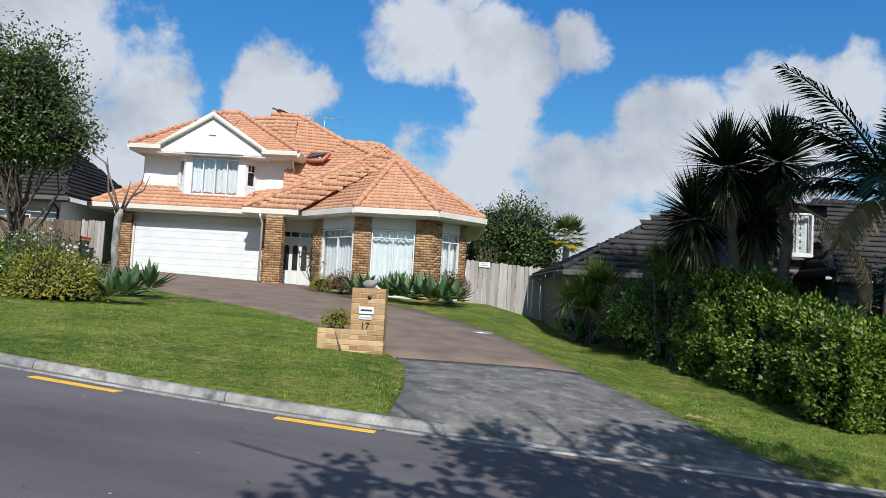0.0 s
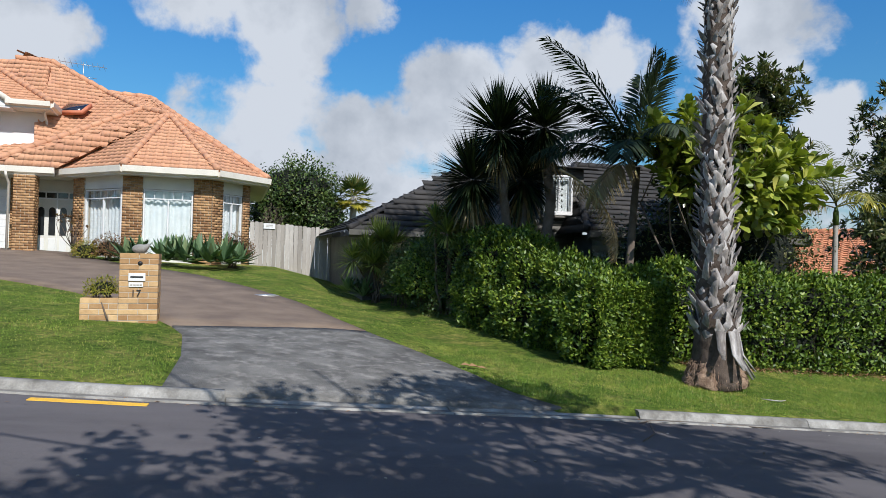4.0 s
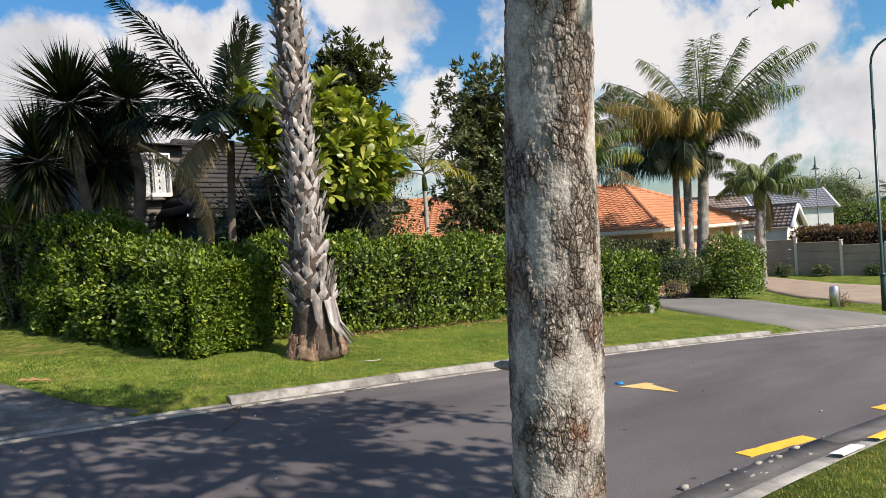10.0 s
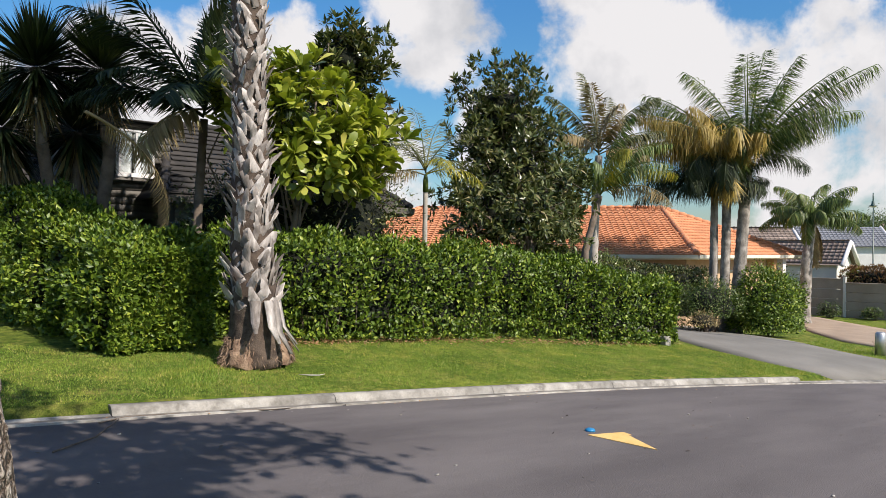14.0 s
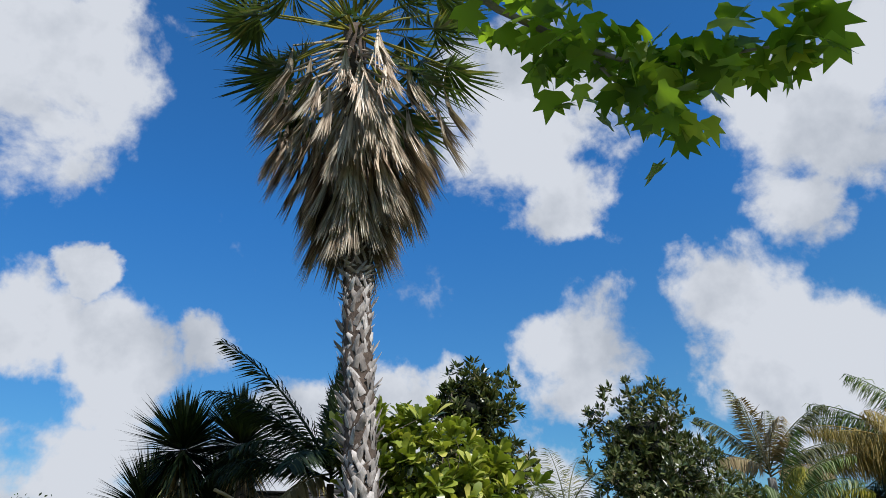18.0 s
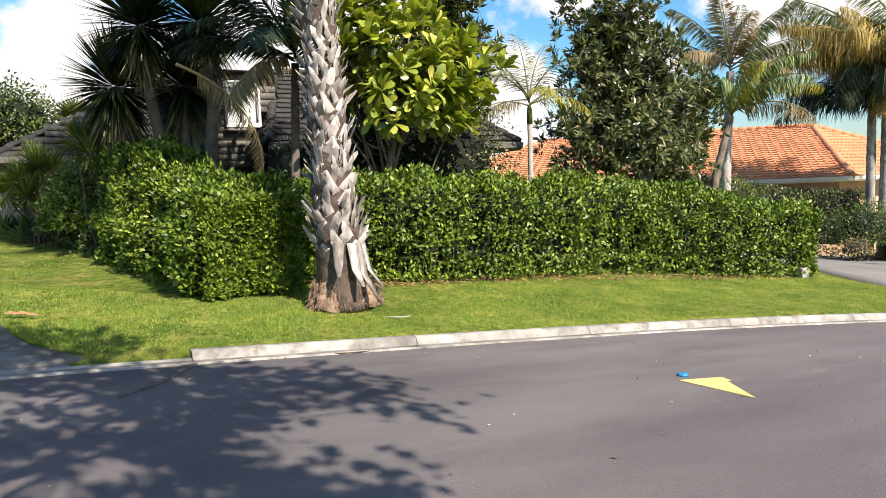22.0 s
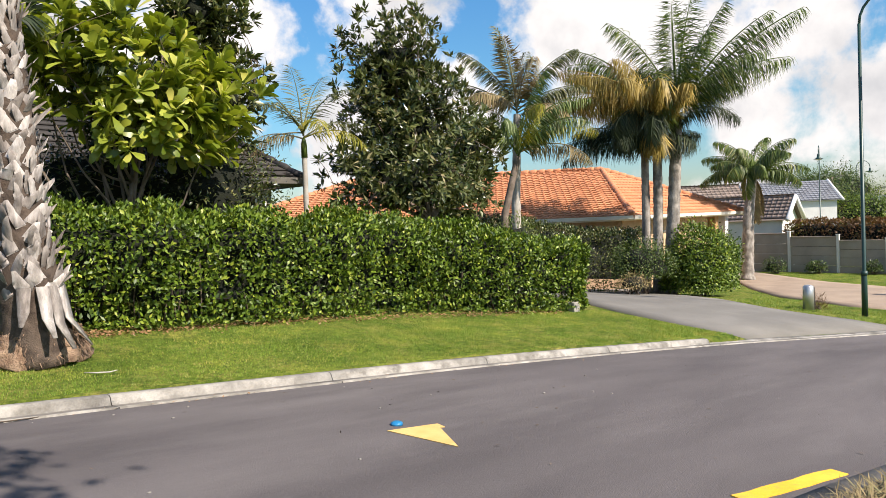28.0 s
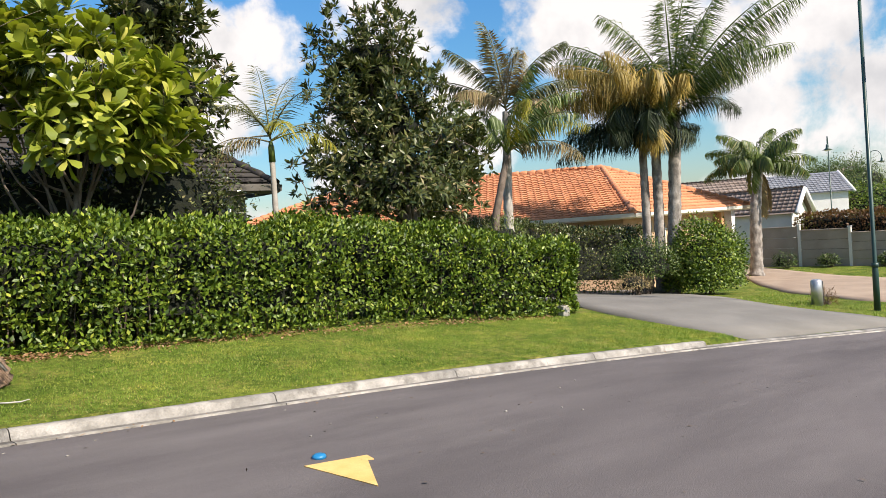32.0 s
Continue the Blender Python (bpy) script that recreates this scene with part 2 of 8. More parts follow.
M["grass_dry"] = leafy("grass_dry", (0.13, 0.17, 0.03), (0.25, 0.26, 0.06), (0.4, 0.34, 0.14), 0.6, 0.25, dry=(1.5, 1.15, 1.4))
M["yellow"] = surf("yellow_paint", (0.76, 0.41, 0.02), (0.84, 0.48, 0.045), 6, 0.7, 0.5, 120, 0.003, stain=(0.55, 0.33, 0.05), sscale=9)
M["yellow_pale"] = surf("yellow_pale", (0.64, 0.4, 0.13), (0.72, 0.47, 0.18), 6, 0.75, 0.5, 120, 0.003, stain=(0.5, 0.34, 0.12), sscale=7)
M["white_road"] = surf("white_road_paint", (0.6, 0.6, 0.58), (0.75, 0.75, 0.72), 6, 0.7, 0.5, 120, 0.003)
M["brick"] = surf("brick", (0.47, 0.31, 0.15), (0.56, 0.39, 0.2), 9, 0.9, 0.6, 120, 0.004, rand="object", rvar=((0.62, 0.5, 0.42), (1.15, 1.12, 1.1)))
M["brick_i"] = surf("brick_wall", (0.40, 0.235, 0.11), (0.48, 0.30, 0.145), 9, 0.9, 0.6, 120, 0.004, rand="island", rvar=((0.5, 0.42, 0.38), (1.15, 1.12, 1.1)))
M["mortar"] = surf("mortar", (0.42, 0.36, 0.28), (0.5, 0.44, 0.35), 9, 0.95, 0.5, 90, 0.004)
M["tile"] = surf("roof_tile", (0.5, 0.25, 0.14), (0.57, 0.31, 0.18), 0.7, 0.85, 0.5, 60, 0.004, rand="island", rvar=((0.88, 0.86, 0.84), (1.08, 1.06, 1.05)), stain=(0.42, 0.21, 0.13), sscale=2.2)
M["tile_one"] = surf("roof_tile_single", (0.5, 0.25, 0.14), (0.57, 0.31, 0.18), 0.7, 0.85, 0.5, 60, 0.004, rand="object", rvar=((0.88, 0.86, 0.84), (1.08, 1.06, 1.05)), stain=(0.42, 0.21, 0.13), sscale=2.2)
M["tile2"] = surf("orange_tile", (0.5, 0.21, 0.105), (0.58, 0.26, 0.135), 0.7, 0.8, 0.4, 60, 0.004, rand="island", rvar=((0.85, 0.82, 0.8), (1.1, 1.08, 1.05)))
M["tile_dark"] = surf("dark_tile", (0.02, 0.0185, 0.018), (0.036, 0.033, 0.032), 0.8, 0.75, 0.4, 60, 0.004, rand="island", rvar=((0.75, 0.75, 0.75), (1.3, 1.25, 1.2)))
M["tile_brown"] = surf("brown_tile", (0.2, 0.155, 0.13), (0.27, 0.21, 0.18), 0.8, 0.8, 0.4, 60, 0.004, rand="island")
M["tile_grey"] = surf("grey_roof", (0.16, 0.17, 0.2), (0.2, 0.21, 0.24), 0.8, 0.6, 0.3, 60, 0.004)
M["plaster"] = surf("plaster", (0.71, 0.69, 0.69), (0.78, 0.76, 0.76), 1.2, 0.85, 0.3, 150, 0.003)
M["cream"] = surf("cream_paint", (0.68, 0.63, 0.54), (0.76, 0.71, 0.62), 1.5, 0.5, 0.1, 90, 0.002)
M["white"] = surf("white_paint", (0.66, 0.65, 0.64), (0.73, 0.72, 0.71), 2.0, 0.45, 0.08, 90, 0.002)
M["offwhite"] = surf("offwhite_wall", (0.6, 0.58, 0.53), (0.68, 0.66, 0.6), 1.2, 0.8, 0.2, 90, 0.003)
M["peach"] = surf("peach_brick", (0.5, 0.33, 0.2), (0.58, 0.4, 0.26), 3, 0.9, 0.4, 60, 0.004)
M["curtain"] = surf("curtain", (0.72, 0.72, 0.71), (0.82, 0.82, 0.81), 4, 0.9, 0.1, 200, 0.002)
M["fence_wood"] = surf("weathered_wood", (0.30, 0.27, 0.24), (0.42, 0.385, 0.345), 3, 0.9, 0.7, 70, 0.004, rand="object", rvar=((0.65, 0.63, 0.6), (1.15, 1.15, 1.15)), stretch=(1, 1, 0.12))
M["fence_brown"] = surf("brown_fence_wood", (0.12, 0.085, 0.06), (0.19, 0.14, 0.10), 3, 0.9, 0.7, 70, 0.004, rand="object", stretch=(1, 1, 0.12))
M["fence_block"] = surf("taupe_panel", (0.28, 0.24, 0.195), (0.35, 0.305, 0.25), 1.2, 0.85, 0.3, 60, 0.004)
M["board_dark"] = surf("dark_board", (0.10, 0.095, 0.085), (0.15, 0.14, 0.125), 2, 0.8, 0.4, 60, 0.004)
M["board_grey"] = surf("grey_weatherboard", (0.36, 0.36, 0.33), (0.44, 0.44, 0.40), 2, 0.75, 0.3, 60, 0.003)
M["lamp_green"] = surf("lamp_green", (0.008, 0.035, 0.028), (0.012, 0.05, 0.04), 3, 0.4, 0.1, 60, 0.001, spec=0.6)
M["lamp_glass"] = surf("lamp_glass", (0.6, 0.6, 0.56), (0.7, 0.7, 0.66), 3, 0.2, 0.0)
M["steel"] = surf("steel", (0.5, 0.5, 0.5), (0.6, 0.6, 0.6), 5, 0.35, 0.1, 90, 0.001, metal=0.8)
M["black"] = surf("black_plastic", (0.012, 0.012, 0.013), (0.02, 0.02, 0.021), 4, 0.5, 0.1, 60, 0.001)
M["red"] = surf("red_plastic", (0.5, 0.02, 0.015), (0.6, 0.03, 0.02), 4, 0.45, 0.1, 60, 0.001)
M["bark_palm"] = surf("palm_bark", (0.045, 0.032, 0.025), (0.12, 0.088, 0.068), 8, 0.95, 0.9, 60, 0.012, stain=(0.1, 0.075, 0.06), sscale=6)
M["boot"] = surf("palm_boot", (0.24, 0.215, 0.2), (0.52, 0.485, 0.46), 14, 0.9, 0.8, 90, 0.006, rand="object", rvar=((0.5, 0.47, 0.45), (1.15, 1.15, 1.15)), stretch=(1, 1, 0.3))
M["boot_i"] = surf("palm_boot_far", (0.28, 0.245, 0.225), (0.48, 0.435, 0.405), 10, 0.9, 0.7, 90, 0.005, rand="island", rvar=((0.55, 0.52, 0.5), (1.1, 1.1, 1.1)), stretch=(1, 1, 0.3))
M["root_mat"] = surf("palm_roots", (0.17, 0.105, 0.07), (0.32, 0.22, 0.15), 12, 0.95, 0.9, 60, 0.02)
M["skirt"] = leafy("dry_frond", (0.2, 0.145, 0.1), (0.62, 0.52, 0.41), (0.86, 0.78, 0.67), 0.8, 0.15, (1.2, 1.1, 0.8))
M["fan"] = leafy("fan_leaf", (0.035, 0.06, 0.018), (0.08, 0.115, 0.03), (0.2, 0.17, 0.06), 0.5, 0.25)
M["trunk_grey"] = surf("grey_trunk", (0.15, 0.132, 0.115), (0.4, 0.365, 0.325), 5, 0.9, 0.9, 30, 0.014, stain=(0.1, 0.085, 0.072), sscale=3.6, stretch=(1, 1, 0.6))
M["trunk_brown"] = surf("brown_trunk", (0.10, 0.078, 0.06), (0.19, 0.15, 0.12), 4, 0.95, 0.8, 40, 0.01)
M["trunk_pale"] = surf("pale_trunk", (0.32, 0.29, 0.255), (0.46, 0.43, 0.385), 3, 0.9, 0.5, 40, 0.006, stain=(0.25, 0.23, 0.2), sscale=2)
M["hedge_leaf"] = leafy("hedge_leaf", (0.02, 0.05, 0.005), (0.155, 0.235, 0.022), (0.32, 0.36, 0.05), 0.46, 0.14)
# filler inside foliage: the shade of its depths is put into the colour
M["shade_core"] = surf("hedge_shade", (0.003, 0.005, 0.002), (0.009, 0.012, 0.005), 6, 0.95, 0.9, 20, 0.03)
M["twig"] = surf("twig", (0.075, 0.055, 0.04), (0.14, 0.108, 0.085), 8, 0.9, 0.5, 50, 0.004)
M["dark_leaf"] = leafy("dark_leaf", (0.026, 0.045, 0.015), (0.125, 0.142, 0.052), (0.28, 0.245, 0.13), 0.26, 0.12)
M["mid_leaf"] = leafy("mid_leaf", (0.026, 0.055, 0.012), (0.09, 0.135, 0.03), (0.17, 0.19, 0.055), 0.45, 0.2)
M["big_leaf"] = leafy("big_leaf", (0.09, 0.135, 0.015), (0.32, 0.36, 0.055), (0.55, 0.52, 0.13), 0.33, 0.25)
M["yucca_leaf"] = leafy("yucca_leaf", (0.012, 0.022, 0.01), (0.034, 0.05, 0.018), (0.07, 0.09, 0.03), 0.4, 0.12)
M["cordyline"] = leafy("cordyline_leaf", (0.06, 0.1, 0.024), (0.17, 0.215, 0.05), (0.25, 0.24, 0.09), 0.5, 0.25)
M["feather"] = leafy("palm_leaf", (0.045, 0.08, 0.018), (0.13, 0.185, 0.04), (0.3, 0.28, 0.09), 0.45, 0.25)
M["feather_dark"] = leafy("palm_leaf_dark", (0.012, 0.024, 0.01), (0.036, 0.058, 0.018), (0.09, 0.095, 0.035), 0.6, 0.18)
M["feather_olive"] = leafy("palm_leaf_olive", (0.05, 0.06, 0.025), (0.13, 0.14, 0.06), (0.32, 0.28, 0.14), 0.5, 0.2)
M["feather_gold"] = leafy("palm_leaf_gold", (0.17, 0.13, 0.025), (0.38, 0.28, 0.06), (0.55, 0.44, 0.15), 0.5, 0.25, (1.3, 1.1, 0.5))
M["feather_dead"] = leafy("palm_leaf_dead", (0.2, 0.15, 0.07), (0.34, 0.27, 0.14), (0.3, 0.3, 0.12), 0.7, 0.2, (1.2, 1.0, 0.6))
M["agave"] = leafy("agave_leaf", (0.06, 0.115, 0.05), (0.14, 0.22, 0.11), (0.26, 0.3, 0.15), 0.45, 0.15)
M["red_leaf"] = leafy("red_leaf", (0.14, 0.035, 0.015), (0.3, 0.075, 0.025), (0.14, 0.15, 0.04), 0.45, 0.25, (1.4, 0.9, 0.5))
M["rust_leaf"] = leafy("rust_leaf", (0.10, 0.05, 0.02), (0.2, 0.1, 0.04), (0.1, 0.12, 0.04), 0.5, 0.2)
M["yellow_leaf"] = leafy("yellow_leaf", (0.14, 0.16, 0.02), (0.32, 0.28, 0.03), (0.45, 0.36, 0.06), 0.5, 0.3)
M["flower_white"] = leafy("white_petal", (0.6, 0.56, 0.56), (0.8, 0.78, 0.78), None, 0.6, 0.2, (1, 1, 1))
M["plane_leaf"] = leafy("plane_leaf", (0.1, 0.18, 0.015), (0.24, 0.35, 0.035), (0.36, 0.42, 0.06), 0.45, 0.48)
M["dead_leaf"] = leafy("dead_leaf", (0.2, 0.1, 0.045), (0.34, 0.2, 0.10), (0.42, 0.3, 0.18), 0.8, 0.1, (1, .9, .6))
M["stone_statue"] = surf("stone", (0.2, 0.185, 0.165), (0.3, 0.28, 0.25), 8, 0.9, 0.6, 60, 0.006)
M["blue"] = surf("blue_marker", (0.01, 0.16, 0.36), (0.02, 0.22, 0.45), 4, 0.4, 0.0)
M["solar"] = surf("dark_glass_panel", (0.012, 0.016, 0.03), (0.02, 0.025, 0.045), 2, 0.12, 0.0, spec=0.6)
M["flash"] = surf("orange_flashing", (0.5, 0.16, 0.08), (0.56, 0.19, 0.1), 3, 0.6, 0.1)


def glass_mat():
    m, nt, b = start_mat("window_glass", 0.04, 0, 0.5)
    b.inputs["Base Color"].default_value = (0.9, 0.95, 0.97, 1)
    tr = nt.nodes.new("ShaderNodeBsdfTransparent")
    tr.inputs["Color"].default_value = (0.9, 0.93, 0.94, 1)
    gl = nt.nodes.new("ShaderNodeBsdfGlossy")
    gl.inputs["Roughness"].default_value = 0.03
    mx = nt.nodes.new("ShaderNodeMixShader")
    mx.inputs[0].default_value = 0.1
    nt.links.new(tr.outputs[0], mx.inputs[1])
    nt.links.new(gl.outputs[0], mx.inputs[2])
    nt.links.new(mx.outputs[0], nt.nodes["Material Output"].inputs[0])
    return m


M["glass"] = glass_mat()
M["dark_pane"] = surf("dark_pane", (0.015, 0.018, 0.02), (0.025, 0.028, 0.03), 2, 0.08, 0.0, spec=0.6)


def turf_mat():
    """Mown turf: broad green and dry drifts, clumps, and a coarse blade-sized grain."""
    m, nt, b = start_mat("turf", .95, 0, .15)
    pos = nt.nodes.new("ShaderNodeNewGeometry").outputs["Position"]
    col = ramp_node(nt, noise_node(nt, pos, .8, 5, .6), .38, .62, (.075, .125, .015), (.165, .205, .036))
    dry = ramp_node(nt, noise_node(nt, pos, 1.7, 6, .7), .5, .66, (0, 0, 0), (1, 1, 1))
    col = mix_node(nt, dry, col, (.27, .245, .075))
    clump = ramp_node(nt, noise_node(nt, pos, 9, 5, .65), .36, .62, (.45, .55, .45), (1.3, 1.25, 1.2))
    col = mix_node(nt, .95, col, clump, "MULTIPLY")
    blade = noise_node(nt, pos, 70, 5, .75)
    col = mix_node(nt, .9, col, ramp_node(nt, blade, .36, .62, (.4, .45, .4), (1.35, 1.3, 1.2)), "MULTIPLY")
    nt.links.new(col, b.inputs["Base Color"])
    bp = nt.nodes.new("ShaderNodeBump")
    bp.inputs["Strength"].default_value, bp.inputs["Distance"].default_value = 1.0, .03
    nt.links.new(blade, bp.inputs["Height"])
    nt.links.new(bp.outputs[0], b.inputs["Normal"])
    return m


M["turf"] = turf_mat()


# ---- mesh helpers ----
def link_mesh(name, me, mat, parent=None, label=""):
    if mat:
        me.materials.append(mat)
    ob = new(name, me)
    if parent:
        ob.parent = parent
    if label:
        ob["label"] = label
    return ob


def part(name, bm, mat, parent=None, label="", smooth=False):
    me = bpy.data.meshes.new(name)
    bm.to_mesh(me)
    bm.free()
    if smooth:
        me.shade_smooth()
    return link_mesh(name, me, mat, parent, label)


def raw_mesh(name, V, F, smooth=False):
    """A mesh from arrays: V (n, 3), F (m, 3 or 4)."""
    V, F = np.asarray(V, np.float32), np.asarray(F, np.int32)
    me = bpy.data.meshes.new(name)
    me.vertices.add(len(V))
    me.vertices.foreach_set("co", V.ravel())
    k = F.shape[1]
    me.loops.add(F.size)
    me.loops.foreach_set("vertex_index", F.ravel())
    me.polygons.add(len(F))
    me.polygons.foreach_set("loop_start", np.arange(len(F), dtype=np.int32) * k)
    me.polygons.foreach_set("loop_total", np.full(len(F), k, np.int32))
    me.update(calc_edges=True)
    if smooth:
        me.shade_smooth()
    return me


def raw(name, V, F, mat, parent=None, label="", smooth=False):
    return link_mesh(name, raw_mesh(name, V, F, smooth), mat, parent, label)


def thing(name, label, category, loc=(0, 0, 0), group="", kind="", rz=0.0):
    ob = new(name)
    ob.empty_display_size = 0.2
    ob.location = loc
    ob.rotation_euler = (0, 0, rz)
    return tagged(ob, label, category, group, kind)


class Soup:
    """Gathers triangles or quads of many small pieces into one mesh."""

    def __init__(self):
        self.V, self.F, self.n = [], [], 0

    def add(self, V, F):
        V, F = np.asarray(V, float), np.asarray(F, int)
        self.V.append(V)
        self.F.append(F + self.n)
        self.n += len(V)

    def make(self, name, mat, parent=None, label="", smooth=False):
        return raw(name, np.concatenate(self.V), np.concatenate(self.F), mat, parent, label, smooth)


BOXF = np.array([(0, 3, 2, 1), (4, 5, 6, 7), (0, 1, 5, 4), (1, 2, 6, 5), (2, 3, 7, 6), (3, 0, 4, 7)])


def boxv(x0, x1, y0, y1, z0, z1):
    return np.array([(x0, y0, z0), (x1, y0, z0), (x1, y1, z0), (x0, y1, z0), (x0, y0, z1), (x1, y0, z1), (x1, y1, z1), (x0, y1, z1)], float)


def box(name, x0, x1, y0, y1, z0, z1, mat, parent=None, label="", bevel=0.008):
    bm = bmesh.new()
    vs = [bm.verts.new(v) for v in boxv(x0, x1, y0, y1, z0, z1)]
    for f in BOXF:
        bm.faces.new([vs[i] for i in f])
    if bevel:
        bmesh.ops.bevel(bm, geom=bm.edges[:], offset=bevel, segments=1, affect="EDGES")
    return part(name, bm, mat, parent, label)


def prism(name, pts, z0, z1, mat, parent=None, label=""):
    """An upright prism over a plan polygon (counter-clockwise)."""
    bm = bmesh.new()
    lo = [bm.verts.new((x, y, z0)) for x, y in pts]
    hi = [bm.verts.new((x, y, z1)) for x, y in pts]
    n = len(pts)
    bm.faces.new(lo[::-1])
    bm.faces.new(hi)
    for i in range(n):
        bm.faces.new((lo[i], lo[(i + 1) % n], hi[(i + 1) % n], hi[i]))
    return part(name, bm, mat, parent, label)


def tube_arrays(P, R, sides=8, cap=True):
    P = np.asarray(P, float)
    R = np.broadcast_to(np.asarray(R, float), (len(P),))
    T = np.gradient(P, axis=0)
    T /= np.linalg.norm(T, axis=1)[:, None] + 1e-9
    ref = np.array((0.0, 0.0, 1.0)) if abs(T[:, 2]).mean() < 0.8 else np.array((1.0, 0.0, 0.0))
    A = np.cross(T, ref)
    A /= np.linalg.norm(A, axis=1)[:, None] + 1e-9
    B = np.cross(T, A)
    an = np.linspace(0, 2 * np.pi, sides, endpoint=False)
    V = P[:, None] + R[:, None, None] * (np.cos(an)[None, :, None] * A[:, None] + np.sin(an)[None, :, None] * B[:, None])
    n = len(P)
    i, j = np.meshgrid(np.arange(n - 1), np.arange(sides), indexing="ij")
    F = np.stack([i * sides + j, i * sides + (j + 1) % sides, (i + 1) * sides + (j + 1) % sides, (i + 1) * sides + j], -1).reshape(-1, 4)
    V = V.reshape(-1, 3)
    if cap:
        V = np.concatenate([V, P[:1], P[-1:]])
        c0, c1 = n * sides, n * sides + 1
        j = np.arange(0, sides, 1)
        F0 = np.stack([np.full(sides, c0), (j + 1) % sides, j, j], -1)
        F1 = np.stack([np.full(sides, c1), (n - 1) * sides + j, (n - 1) * sides + (j + 1) % sides, (n - 1) * sides + (j + 1) % sides], -1)
        # triangles as quads with a repeated corner are invalid: split the cap in pairs
        F0 = np.stack([np.full(sides // 2, c0), (2 * np.arange(sides // 2) + 2) % sides, 2 * np.arange(sides // 2) + 1, 2 * np.arange(sides // 2)], -1)
        b = (n - 1) * sides
        F1 = np.stack([np.full(sides // 2, c1), b + 2 * np.arange(sides // 2), b + 2 * np.arange(sides // 2) + 1, b + (2 * np.arange(sides // 2) + 2) % sides], -1)
        F = np.concatenate([F, F0, F1])
    return V, F


def tube(name, P, R, mat, parent=None, label="", sides=8):
    V, F = tube_arrays(P, R, sides)
    return raw(name, V, F, mat, parent, label, smooth=True)


def unit(a):
    return a / (np.linalg.norm(a, axis=-1, keepdims=True) + 1e-9)


def leaf_arrays(P, A, N, L, W, fold=0.25, curl=0.0, wide=0.45):
    """Folded blades: base P, along A, upper side N, length L, width W. Two quads a blade."""
    n = len(P)
    A, N = unit(A), unit(N)
    S = unit(np.cross(A, N))
    N = np.cross(S, A)
    L, W = np.broadcast_to(L, (n,))[:, None], np.broadcast_to(W, (n,))[:, None]
    tip = P + A * L - N * (curl * L)
    mid = P + A * L * 0.5 + N * (-fold * W * 0.5 + 0.0)
    l1, r1 = P + A * L * wide - S * W * 0.5, P + A * L * wide + S * W * 0.5
    V = np.stack([P, r1, tip, mid, l1], 1).reshape(-1, 3)
    b = (np.arange(n) * 5)[:, None]
    F = np.concatenate([b + np.array([0, 1, 2, 3]), b + np.array([0, 3, 2, 4])], 1).reshape(-1, 4)
    return V, F


def paddle_arrays(P, A, N, L, W, curl=.15):
    """Broad leaves widest near a blunt end, cupped a little. Three quads a leaf."""
    n = len(P)
    A, N = unit(A), unit(N)
    S = unit(np.cross(A, N))
    N = np.cross(S, A)
    L, W = np.broadcast_to(L, (n,))[:, None], np.broadcast_to(W, (n,))[:, None]
    V = []
    for f, w, dz in ((0, .05, 0), (.4, .3, .05), (.76, .5, .02), (1.0, .2, -.12)):
        c = P + A * L * f + N * L * dz * curl * 4
        V += [c - S * W * w + N * W * w * .25, c + S * W * w + N * W * w * .25]
    V = np.stack(V, 1).reshape(-1, 3)
    b = (np.arange(n) * 8)[:, None]
    return V, np.concatenate([b + np.array([2 * i, 2 * i + 1, 2 * i + 3, 2 * i + 2]) for i in range(3)], 1).reshape(-1, 4)


def blade_arrays(P, A, N, L, W):
    """The cheapest blade: one folded pair of triangles as a quad."""
    n = len(P)
    A = unit(A)
    S = unit(np.cross(A, N))
    L, W = np.broadcast_to(L, (n,))[:, None], np.broadcast_to(W, (n,))[:, None]
    V = np.stack([P - S * W * 0.3, P + S * W * 0.3, P + A * L * 0.6 + S * W * 0.5, P + A * L], 1).reshape(-1, 3)
    b = (np.arange(n) * 4)[:, None]
    return V, (b + np.array([0, 1, 2, 3])).reshape(-1, 4)


def rand_dirs(n, g=rng):
    return unit(g.normal(size=(n, 3)))

# ---- plan: road edges and levels ----
FAR_KERB = [(-60, 30), (-40, 20), (-25, 14.2), (-15, 11.0), (-8, 9.2), (-5.3, 8.5), (-2.3, 7.78), (0, 7.5), (4.4, 7.5), (8, 7.28), (12, 6.92), (15, 6.4), (18, 5.75), (20.5, 4.95), (23, 4.3), (27, 3.7), (32, 3.5)]
NEAR_KERB = [(-60, 24.5), (-40, 14.5), (-25, 8.7), (-15, 5.5), (-8, 3.6), (-5, 3.0), (0, 2.02), (4, 1.92), (6.1, 1.8), (8.2, 1.6), (10, 1.4), (12, 1.05), (14.3, .42), (17, -.5), (20, -1.6), (24, -2.8), (32, -4.4)]
LEVEL = [(-60, 3.4), (-20, 1.67), (24, -1.63), (30, -2.0), (40, -2.4), (60, -2.6), (200, -3)]
RISE = [(-11, .045), (-5, .053), (2, .065), (4, .045), (7, .09), (18, .1), (24, .06), (30, .02)]
REACH = [(4, 18), (8, 6), (20, 5)]


def ip(table, x):
    return np.interp(x, [a for a, _ in table], [b for _, b in table])


def soft(table, x):
    """The table's line with its corners eased."""
    return (ip(table, x - 1) + 2 * ip(table, x) + ip(table, x + 1)) / 4


def far_y(x):
    return soft(FAR_KERB, x)


def near_y(x):
    return soft(NEAR_KERB, x)


def road_z(x):
    return soft(LEVEL, x)


